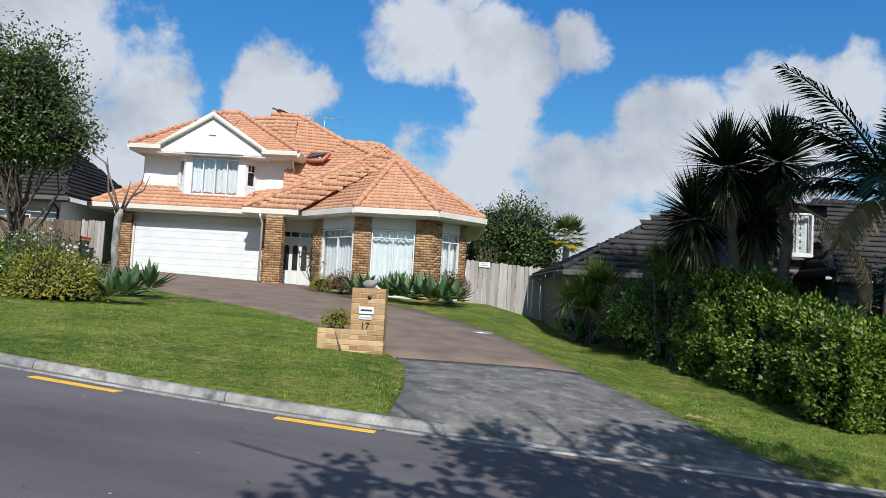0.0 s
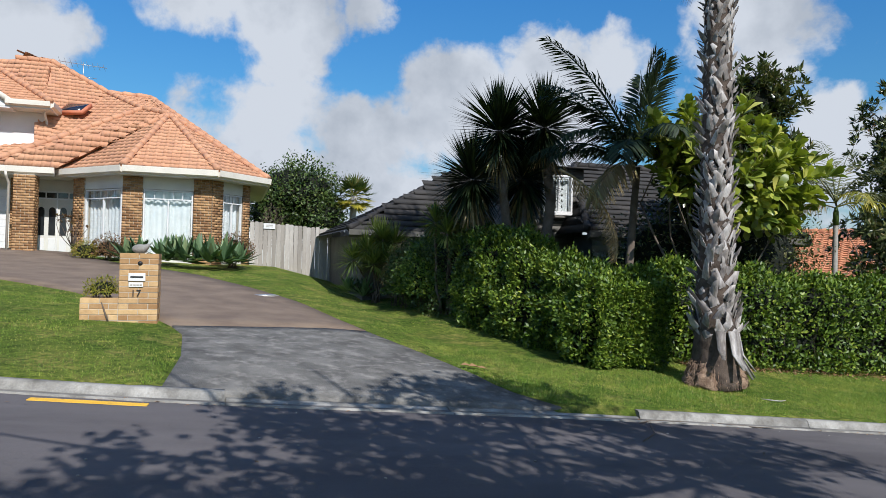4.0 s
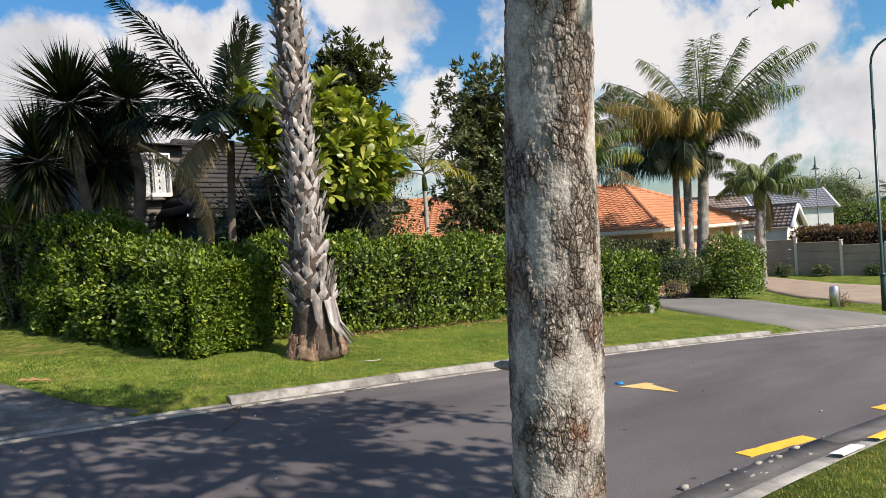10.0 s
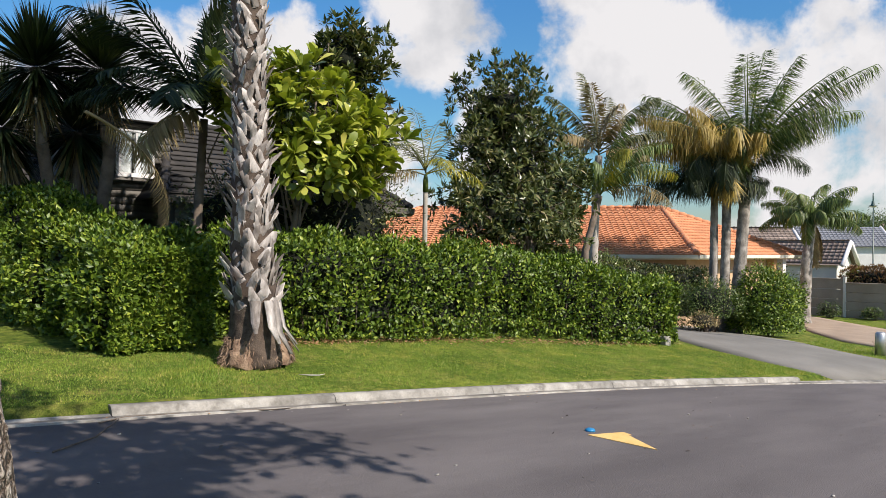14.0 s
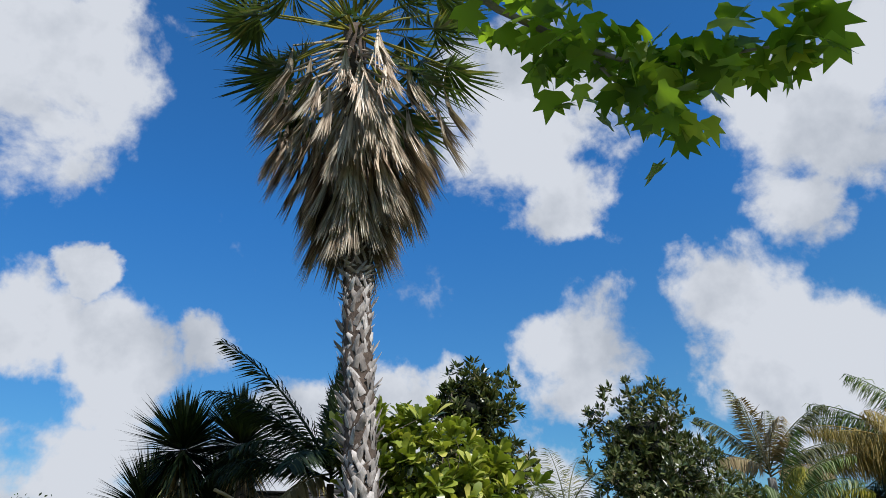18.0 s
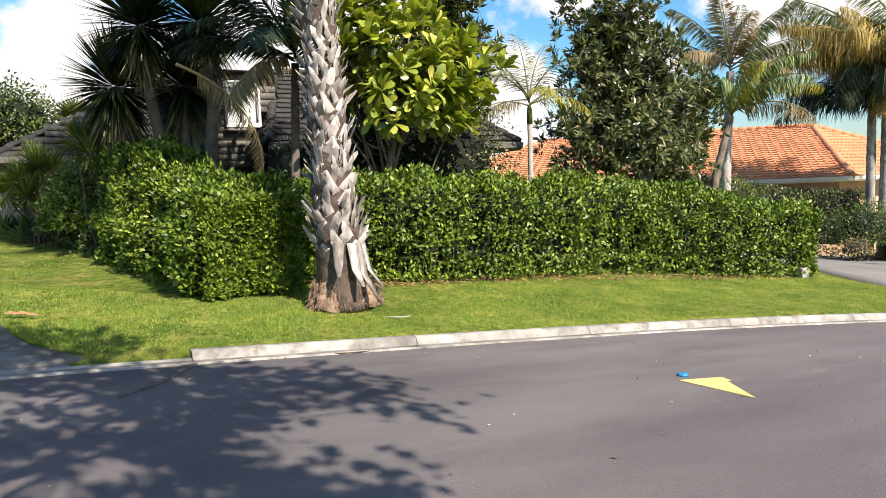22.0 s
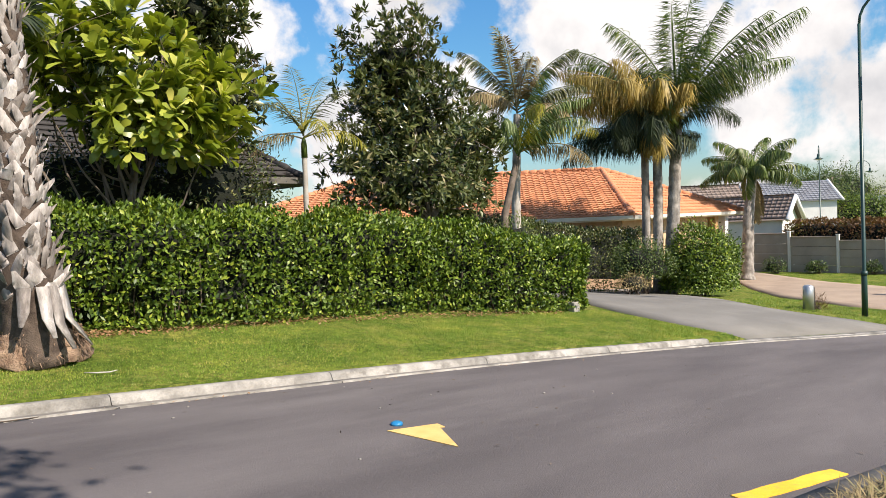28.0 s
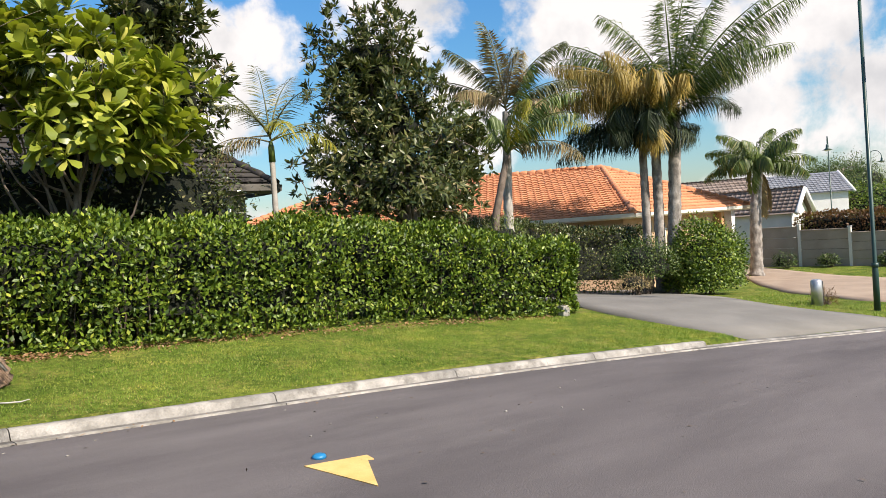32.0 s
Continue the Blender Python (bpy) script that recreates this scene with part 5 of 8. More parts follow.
def feather_palm(name, label, trunk, r, fronds, seed, mats=("feather",), bark="trunk_grey", nl=46, ll=.55, lw=.03, rings=True, shaft=None, plume=.12):
    """trunk: points from foot to crown. fronds: rows of (azimuth deg, elevation deg, droop, length, material index, hang)."""
    g = np.random.default_rng(seed)
    root = thing(name, label, "palm tree")
    T = np.array(trunk, float)
    d = np.concatenate([[0], np.cumsum(np.linalg.norm(np.diff(T, axis=0), axis=1))])
    n = max(10, int(d[-1] / .12))
    s = np.linspace(0, d[-1], n)
    P = np.stack([np.interp(s, d, T[:, i]) for i in range(3)], -1)
    R = np.interp(s / d[-1], [0, .06, .5, 1], [r * 1.5, r * 1.1, r, r * .85])
    if rings:
        R = R * (1 + .05 * np.sin(np.arange(n) * 2.1) + g.normal(0, .02, n))
    tube("trunk", P, R, M[bark], root, sides=10)
    top = T[-1]
    if shaft:
        tube("crownshaft", [top - (0, 0, .1), top + (0, 0, shaft * .6), top + (0, 0, shaft)], [r * 1.1, r * 1.0, r * .5], M["feather"], root, sides=10)
    for az, el, dr, L, mi, hang in fronds:
        (rv, rf), (lv, lf) = frond_arrays(g, L, radians(el), dr, nl, ll, lw, hang, g.uniform(-.08, .08), plume=plume)
        o = top + np.array((0, 0, (shaft or 0) * .8 + g.uniform(0, .25)))
        a = radians(az)
        fr = raw("frond", spin(lv, a, o), lf, M[mats[mi]], root)
        raw("rachis", spin(rv, a, o), rf, M[mats[mi]], fr)
    return root


def sword_head(g, c, n, L, w, lo=-50, hi=88, droop=.08):
    """Stiff sword leaves round a point."""
    az = g.uniform(0, 2 * np.pi, n)
    el = np.radians(lo + (hi - lo) * g.random(n) ** .8)
    A = np.stack([np.cos(az) * np.cos(el), np.sin(az) * np.cos(el), np.sin(el)], -1)
    N = unit(np.array((0, 0, 1.0)) + A * -.2 + rand_dirs(n, g) * .1)
    return leaf_arrays(np.array(c) + A * .05, A, N, L * g.uniform(.75, 1.1, n), w, .5, droop)


def sword_plant(name, label, base, heads, n, L, w, mat, seed, bark="trunk_brown", r=.07, skirt=0, category="yucca", lo=-50):
    g = np.random.default_rng(seed)
    root = thing(name, label, category)
    b = np.array(base, float)
    for c in heads:
        c = np.array(c, float)
        if bark:
            P, R = limb(g, b + g.normal(0, .05, 3) * (1, 1, 0), c, r, r * .8, .03, 7)
            tube("stem", P, R, M[bark], root, sides=8)
        V, F = sword_head(g, c, n, L, w, lo)
        raw("leaf_head", V, F, M[mat], root)
        if skirt:
            m = skirt
            az, el = g.uniform(0, 2 * np.pi, m), np.radians(g.uniform(-85, -55, m))
            A = np.stack([np.cos(az) * np.cos(el), np.sin(az) * np.cos(el), np.sin(el)], -1)
            V, F = leaf_arrays(c + A * .05 - np.array((0, 0, .1)) * g.random((m, 1)) * 3, A, A + rand_dirs(m, g), L * g.uniform(.6, 1, m), w, .4, .05)
            raw("dead_skirt", V, F, M["feather_dead"], root)["kind"] = "stuff"
    return root


def shrub(name, label, c, rd, n, leaf, width, mat, seed, core=True, category="shrub", up=.4, flowers=None):
    """A loose bush: leaves through a lumpy dome, stems inside."""
    g = np.random.default_rng(seed)
    root = thing(name, label, category)
    c, rd = np.array(c, float), np.array(rd, float)
    d = rand_dirs(n, g)
    d[:, 2] = np.abs(d[:, 2]) * 1.0 - .25
    d = unit(d)
    k = (.62 + .38 * g.random(n) ** .5) * (1 + .22 * vnoise(d, 2.4, seed) + .06 * g.normal(size=n))
    P = c + d * k[:, None] * rd
    zg = ground_z(P[:, 0], P[:, 1])
    P[:, 2] = np.maximum(P[:, 2], zg + .03)
    A = unit(d * .6 + rand_dirs(n, g) * .8 + np.array((0, 0, .2)))
    N = unit(d + np.array((0, 0, up)) + rand_dirs(n, g) * .5)
    V, F = leaf_arrays(P, A, N, leaf * g.uniform(.7, 1.3, n), width * g.uniform(.7, 1.3, n))
    ob = raw("foliage", V, F, M[mat], root)
    ob["kind"] = "stuff"
    # added near-black dome under the leaves, shade put into its colour
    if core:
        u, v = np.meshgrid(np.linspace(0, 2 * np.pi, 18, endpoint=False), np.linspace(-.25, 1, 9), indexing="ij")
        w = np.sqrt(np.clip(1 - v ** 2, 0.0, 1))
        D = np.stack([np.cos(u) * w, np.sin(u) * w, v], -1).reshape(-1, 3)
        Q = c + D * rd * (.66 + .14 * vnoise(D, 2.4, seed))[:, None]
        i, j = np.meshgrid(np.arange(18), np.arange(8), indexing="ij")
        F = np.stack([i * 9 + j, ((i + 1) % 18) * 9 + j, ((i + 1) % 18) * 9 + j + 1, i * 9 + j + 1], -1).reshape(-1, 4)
        raw("inner_mass", Q, F, M["shade_core"], root, "", True)
    sp = Soup()
    for k in range(14):
        e = c + rand_dirs(1, g)[0] * rd * (.6, .6, .5) + np.array((0, 0, rd[2] * .3))
        b = np.array((c[0] + g.normal(0, .12), c[1] + g.normal(0, .12), 0))
        b[2] = gz(b[0], b[1]) - .03
        Q, W = limb(g, b, e, .016, .006, .08, 5)
        sp.add(*tube_arrays(Q, W, 5))
    sp.make("stem_mass", M["twig"], root)["kind"] = "stuff"
    if flowers:
        m, fm, fs = flowers
        d = rand_dirs(m, g)
        d[:, 2] = np.abs(d[:, 2])
        P = c + d * rd * g.uniform(.95, 1.12, (m, 1))
        V, F = leaf_arrays(np.repeat(P, 4, 0), rand_dirs(4 * m, g), np.repeat(d, 4, 0), fs, fs, .1)
        raw("blossom", V, F, M[fm], root)["kind"] = "stuff"
    return root


# ---- hedges along the verge ----
hedge("hedge", "dense clipped green hedge with yellowing leaves beside the verge", [(7.75, 11.05), (10.4, 10.68), (12.45, 10.75), (14.3, 10.6), (17.95, 9.2)], 1.25, [(0, 1.6), (.5, 1.66), (.8, 1.52), (1, 1.4)], 62000, leaf=(.062, .105), seed=11, stems=140, stray=.06, lump=.17)
hedge("hedge", "clipped glossy green hedge along the drive's lawn", [(5.8, 14.9), (6.05, 13.4), (6.45, 11.4), (6.5, 9.7)], 1.55, [(0, 1.95), (.3, 1.88), (.7, 1.6), (1, 1.42)], 50000, leaf=(.062, .105), seed=12, stems=40, lump=.24, stray=.07)
hedge("hedge", "dark loose hedge running back beside the lawn", [(5.2, 17.2), (5.6, 15.6), (6.0, 14.0)], 1.4, [(0, 1.55), (1, 1.85)], 15000, leaf=(.05, .085), mat="mid_leaf", seed=13, lump=.2)


# ---- the tall fan palm on the verge ----
def fan_palm():
    g = np.random.default_rng(21)
    root = thing("fan_palm", "tall fan palm with latticed leaf bases and a dead-frond skirt", "palm tree")
    ax = np.array([(7.42, 8.87, -.12), (7.40, 8.85, .25), (7.36, 8.82, .6), (7.29, 8.76, 1.4), (7.19, 8.64, 3.0), (7.10, 8.54, 4.8), (7.06, 8.48, 6.4), (7.03, 8.44, 8.2), (7.02, 8.42, 10.2)])
    rz = np.array([.42, .37, .32, .275, .225, .205, .195, .19, .2])

    def axis(z):
        return np.array([np.interp(z, ax[:, 2], ax[:, 0]), np.interp(z, ax[:, 2], ax[:, 1]), z])

    def rad(z):
        return np.interp(z, ax[:, 2], rz)
    zs = np.linspace(-.12, 10.2, 115)
    P = np.array([axis(z) for z in zs])
    V, F = tube_arrays(P, rad(zs) * .93, 24)
    V[:len(zs) * 24, :2] += (g.normal(0, .008, (len(zs) * 24, 2)))
    raw("trunk", V, F, M["bark_palm"], root, "", True)
    # root collar: a ragged swelling of old roots
    n, k = 40, 9
    U, W = np.meshgrid(np.linspace(0, 2 * np.pi, n, endpoint=False), np.linspace(0, 1, k), indexing="ij")
    rr = .5 - .12 * W ** 1.3 + .05 * np.sin(U * 5 + 1) + .03 * np.sin(U * 11) + .02 * np.sin(W * 20 + U * 3)
    rr = np.where(W < .12, rr * .93, rr)
    V = np.stack([7.42 + rr * np.cos(U), 8.85 + .7 * rr * np.sin(U), -.14 + W * .36 + .03 * np.sin(U * 4)], -1).reshape(-1, 3)
    V += g.normal(0, .008, V.shape)
    i, j = np.meshgrid(np.arange(n), np.arange(k - 1), indexing="ij")
    F = np.stack([i * k + j, ((i + 1) % n) * k + j, ((i + 1) % n) * k + j + 1, i * k + j + 1], -1).reshape(-1, 4)
    raw("root_collar", V, F, M["root_mat"], root, "reddish mat of fibrous roots at the foot", True)
    # hanging root fibres
    m = 900
    az = g.uniform(0, 2 * np.pi, m)
    z = g.uniform(.0, .34, m)
    r = .49 - .3 * z + g.normal(0, .01, m)
    B = np.stack([7.42 + r * np.cos(az), 8.85 + .7 * r * np.sin(az), z - .06], -1)
    A = np.stack([np.cos(az) * .35, np.sin(az) * .35, np.full(m, -1.0)], -1) + g.normal(0, .4, (m, 3))
    V, F = blade_arrays(B, A, rand_dirs(m, g), .12, .012)
    raw("root_fibre_mat", V, F, M["root_mat"], root)
    # old leaf bases: split boots in opposed spirals
    u = np.array([(-.5, 0, 0), (.5, 0, 0), (.42, .25, .5), (-.42, .25, .5), (.36, .5, 1.0), (-.3, .46, .95), (0, .06, .0), (.02, .34, .55), (.1, .55, 1.05)])
    uf = np.array([(0, 6, 7, 3), (6, 1, 2, 7), (3, 7, 8, 5), (7, 2, 4, 8)])
    meshes = []
    for v in range(5):
        q = u.copy()
        q[:, 0] += q[:, 2] * g.uniform(-.35, .35)
        q[4, 2] *= g.uniform(.6, 1.15)
        q[5, 2] *= g.uniform(.55, 1.15)
        th = np.array((0, -.07, -.05))
        V = np.concatenate([q, q + th])
        b = len(q)
        F = np.concatenate([uf, uf[:, ::-1] + b, np.array([(0, 3, 3 + b, b), (3, 5, 5 + b, 3 + b), (5, 8, 8 + b, 5 + b), (8, 4, 4 + b, 8 + b), (4, 2, 2 + b, 4 + b), (2, 1, 1 + b, 2 + b)])])
        me = raw_mesh("leaf_base", V, F)
        me.materials.append(M["boot"])
        meshes.append((me, V, F))
    z, k = .64, 0
    far = Soup()
    count = 0
    while z < 6.9:
        per = 10
        for j in range(per):
            a = 2 * np.pi * (j / per) + k * .45 + g.normal(0, .06)
            zz = z + g.normal(0, .03)
            c, r = axis(zz), rad(zz)
            w = 2 * np.pi * r / per * g.uniform(.55, .85)
            h = g.uniform(.2, .3) * (.95 if zz < 1.6 else .8)
            out = np.array((math.cos(a), math.sin(a), 0))
            sd = np.array((-math.sin(a), math.cos(a), 0))
            tilt = g.uniform(.2, .7) if g.random() > .08 else 3.0
            upv = unit(np.array((0, 0, 1.0)) + out * tilt * .4 + sd * (1.0 if g.random() < .5 else -1.0) * g.uniform(.8, 2.0))
            o = c + out * (r * .93)
            me, V, F = meshes[int(g.integers(5))]
            facing = math.sin(a) < .35
            if facing and count < 300:
                ob = new("leaf_base", me)
                ob.parent = root
                X, Y, Z = sd * w, out * w * .55, upv * h
                ob.matrix_local = Matrix(((X[0], Y[0], Z[0], o[0]), (X[1], Y[1], Z[1], o[1]), (X[2], Y[2], Z[2], o[2]), (0, 0, 0, 1)))
                count += 1
            else:
                far.add(o + V[:, :1] * sd * w + V[:, 1:2] * out * w * .55 + V[:, 2:] * upv * h, F)
        z += .1
        k += 1
    ob = far.make("far_leaf_base", M["boot_i"], root)
    ob["kind"] = "stuff"
    # peeling straps at the foot
    for a0, L in ((-1.1, .6), (-.75, .5), (-.45, .62), (-1.45, .45), (-2.0, .3)):
        c = axis(.62)
        out = np.array((math.cos(a0), math.sin(a0), 0))
        sd = np.array((-math.sin(a0), math.cos(a0), 0))
        Pp = [c + out * .33 + (0, 0, .1), c + out * .40 - (0, 0, L * .5), c + out * (.52 + .1 * L) - (0, 0, L * .95)]
        V = []
        for p, w in zip(Pp, (.07, .055, .02)):
            V += [p - sd * w, p + sd * w, p + sd * w - out * .02, p - sd * w - out * .02]
        F = [(i * 4 + j, i * 4 + (j + 1) % 4, (i + 1) * 4 + (j + 1) % 4, (i + 1) * 4 + j) for i in range(2) for j in range(4)] + [(8, 9, 10, 11)]
        raw("leaf_strap", V, F, M["boot"], root)
    # dead fans in a skirt, then green fans above

    def fan(o, a, el, stalk, rad_, segs, hang, width=1.9, lw=.06):
        out = np.array((math.cos(a) * math.cos(el), math.sin(a) * math.cos(el), math.sin(el)))
        sd = np.array((-math.sin(a), math.cos(a), 0))
        hub = o + out * stalk
        th = np.linspace(-width, width, segs) + g.normal(0, .03, segs)
        A = out * np.cos(th)[:, None] + sd * np.sin(th)[:, None]
        if hang > 1:
            A = out * .3 + sd * (np.sin(th) * .55)[:, None]
        A = unit(A + np.array((0, 0, -1.0)) * hang * (.4 + np.abs(np.sin(th))[:, None] * .6) + rand_dirs(segs, g) * .07)
        L = rad_ * (.75 + .25 * np.cos(th)) * g.uniform(.85, 1.1, segs)
        up = unit(np.cross(out, sd) * -1 + np.array((0, 0, .3)))
        return leaf_arrays(np.repeat(hub[None], segs, 0), A, np.repeat(up[None], segs, 0) + rand_dirs(segs, g) * .3, L, lw, .5, .15 + min(hang, .3) * .15), (o, hub)
    tiers = [("dead_frond", 46, 7.6, 8.3, -84, -72, "skirt", .6, .95), ("dead_frond", 64, 8.1, 9.1, -74, -54, "skirt", .8, 1.2), ("dead_frond", 58, 8.9, 9.9, -60, -34, "skirt", 1.05, 1.6), ("frond", 46, 9.9, 10.6, -55, 78, "fan", 1.1, 1.6)]
    for kind, n, z0, z1, e0, e1, mat, s0, s1 in tiers:
        for q in range(n):
            f = q / n
            zz = z0 + (z1 - z0) * f
            a = q * 2.4 + g.normal(0, .2)
            el = radians(e0 + (e1 - e0) * (f if kind == "frond" else np.clip(f + g.normal(0, .2), 0, 1)))
            c = axis(min(zz, 10.2)) + np.array((0, 0, max(0, zz - 10.2)))
            c = c + np.array((math.cos(a), math.sin(a), 0)) * .15
            green = mat == "fan"
            (V, F), (o, hub) = fan(c, a, el, g.uniform(s0, s1), g.uniform(.85, 1.15) * (1 if green else 1.15), 36, g.uniform(.45, .95) if green else g.uniform(2.2, 4.5), 1.9 if green else g.uniform(.4, .75), .06 if green else .042)
            fr = raw(kind, V, F, M[mat], root)
            tube("stalk", [o, (o + hub) / 2 + (0, 0, .03), hub], [.025, .02, .014], M["yellow_leaf" if green else "skirt"], fr, sides=5)
    return root


fan_palm()


# ---- the plane tree beside the path ----
def plane_bark():
    """Flaking bark: pale smooth skin, brown scaly plates parted by dark fissures, rusty islands. The mesh carries plate, fissure and patch."""
    m, nt, b = start_mat("plane_bark", .92, 0, .2)
    geo = nt.nodes.new("ShaderNodeNewGeometry")
    pos = geo.outputs["Position"]
    at = nt.nodes.new("ShaderNodeAttribute")
    at.attribute_name = "plate"
    sep3 = nt.nodes.new("ShaderNodeSeparateColor")
    nt.links.new(at.outputs["Color"], sep3.inputs[0])
    wv = nt.nodes.new("ShaderNodeTexNoise")
    wv.inputs["Scale"].default_value, wv.inputs["Detail"].default_value = 60, 5
    nt.links.new(pos, wv.inputs["Vector"])
    bend = mix_node(nt, .011, pos, wv.outputs["Color"], "ADD")

    def plates(size, edge):
        mp = nt.nodes.new("ShaderNodeMapping")
        mp.inputs["Scale"].default_value = (1 / size, 1 / size, .45 / size)
        nt.links.new(bend, mp.inputs["Vector"])
        out = []
        for feature in ("DISTANCE_TO_EDGE", "F1"):
            v = nt.nodes.new("ShaderNodeTexVoronoi")
            v.feature = feature
            v.inputs["Scale"].default_value = 1.0
            nt.links.new(mp.outputs[0], v.inputs["Vector"])
            out.append(v)
        crack = ramp_node(nt, out[0].outputs["Distance"], 0.0, edge, (0, 0, 0), (1, 1, 1))
        tone = nt.nodes.new("ShaderNodeSeparateColor")
        nt.links.new(out[1].outputs["Color"], tone.inputs[0])
        return crack, tone.outputs[0]
    crack1, tone1 = plates(.021, .14)
    crack2, tone2 = plates(.009, .16)
    skin = ramp_node(nt, noise_node(nt, pos, 22, 7, .7), .34, .64, (.29, .258, .222), (.62, .57, .51))
    plate = ramp_node(nt, tone1, .0, 1.0, (.2, .162, .135), (.58, .52, .455))
    plate = mix_node(nt, .5, plate, ramp_node(nt, tone2, 0, 1, (.5, .48, .46), (1.25, 1.22, 1.2)), "MULTIPLY")
    red = ramp_node(nt, noise_node(nt, pos, 5.2, 4), .57, .66, (1, 1, 1), (1.0, .7, .56))
    plate = mix_node(nt, 1.0, plate, red, "MULTIPLY")
    col = mix_node(nt, sep3.outputs[2], skin, plate)
    dirt = mix_node(nt, 1.0, crack1, ramp_node(nt, crack2, 0, 1, (.45, .45, .45), (1, 1, 1)), "MULTIPLY")
    gap = mix_node(nt, sep3.outputs[1], (1, 1, 1), dirt)
    col = mix_node(nt, 1.0, col, mix_node(nt, gap, (.2, .16, .135), (1, 1, 1)), "MULTIPLY")
    fine = noise_node(nt, pos, 120, 6, .7)
    col = mix_node(nt, .75, col, ramp_node(nt, fine, .34, .64, (.55, .53, .51), (1.2, 1.2, 1.2)), "MULTIPLY")
    nt.links.new(col, b.inputs["Base Color"])
    high = mix_node(nt, .25, mix_node(nt, .35, gap, mix_node(nt, sep3.outputs[1], (.5, .5, .5), tone1)), fine)
    bp = nt.nodes.new("ShaderNodeBump")
    bp.inputs["Strength"].default_value, bp.inputs["Distance"].default_value = 1.0, .014
    nt.links.new(high, bp.inputs["Height"])
    nt.links.new(bp.outputs[0], b.inputs["Normal"])
    return m


M["plane_bark"] = plane_bark()


def lobed_leaf(g, P, A, N, L):
    """Five-lobed leaves: a fan of eleven rim points round the stalk end."""
    rim = np.array([(0, .05), (-.25, .02), (-.52, .22), (-.30, .34), (-.46, .66), (-.17, .58), (0, 1.0), (.17, .58), (.46, .66), (.30, .34), (.52, .22), (.25, .02)])
    n = len(P)
    A, N = unit(A), unit(N)
    S = unit(np.cross(A, N))
    N = np.cross(S, A)
    L = np.broadcast_to(L, (n,))[:, None, None]
    dz = -.25 * (np.abs(rim[:, 0]) ** 1.5) + .1 * rim[:, 1] * (1 - rim[:, 1])
    V = P[:, None] + L * (rim[None, :, :1] * S[:, None] + rim[None, :, 1:] * A[:, None] + dz[None, :, None] * N[:, None])
    b = (np.arange(n) * 12)[:, None]
    tri = np.array([(0, 6, 5), (0, 5, 4), (0, 4, 3), (0, 3, 2), (0, 2, 1), (0, 7, 6), (0, 8, 7), (0, 9, 8), (0, 10, 9), (0, 11, 10)])
    return V.reshape(-1, 3), (b[:, :, None] + tri[None]).reshape(-1, 3)


def in_poly(p, poly):
    c, j = False, len(poly) - 1
    for i in range(len(poly)):
        (xi, yi), (xj, yj) = poly[i], poly[j]
        if (yi > p[1]) != (yj > p[1]) and p[0] < (xj - xi) * (p[1] - yi) / (yj - yi) + xi:
            c = not c
        j = i
    return c


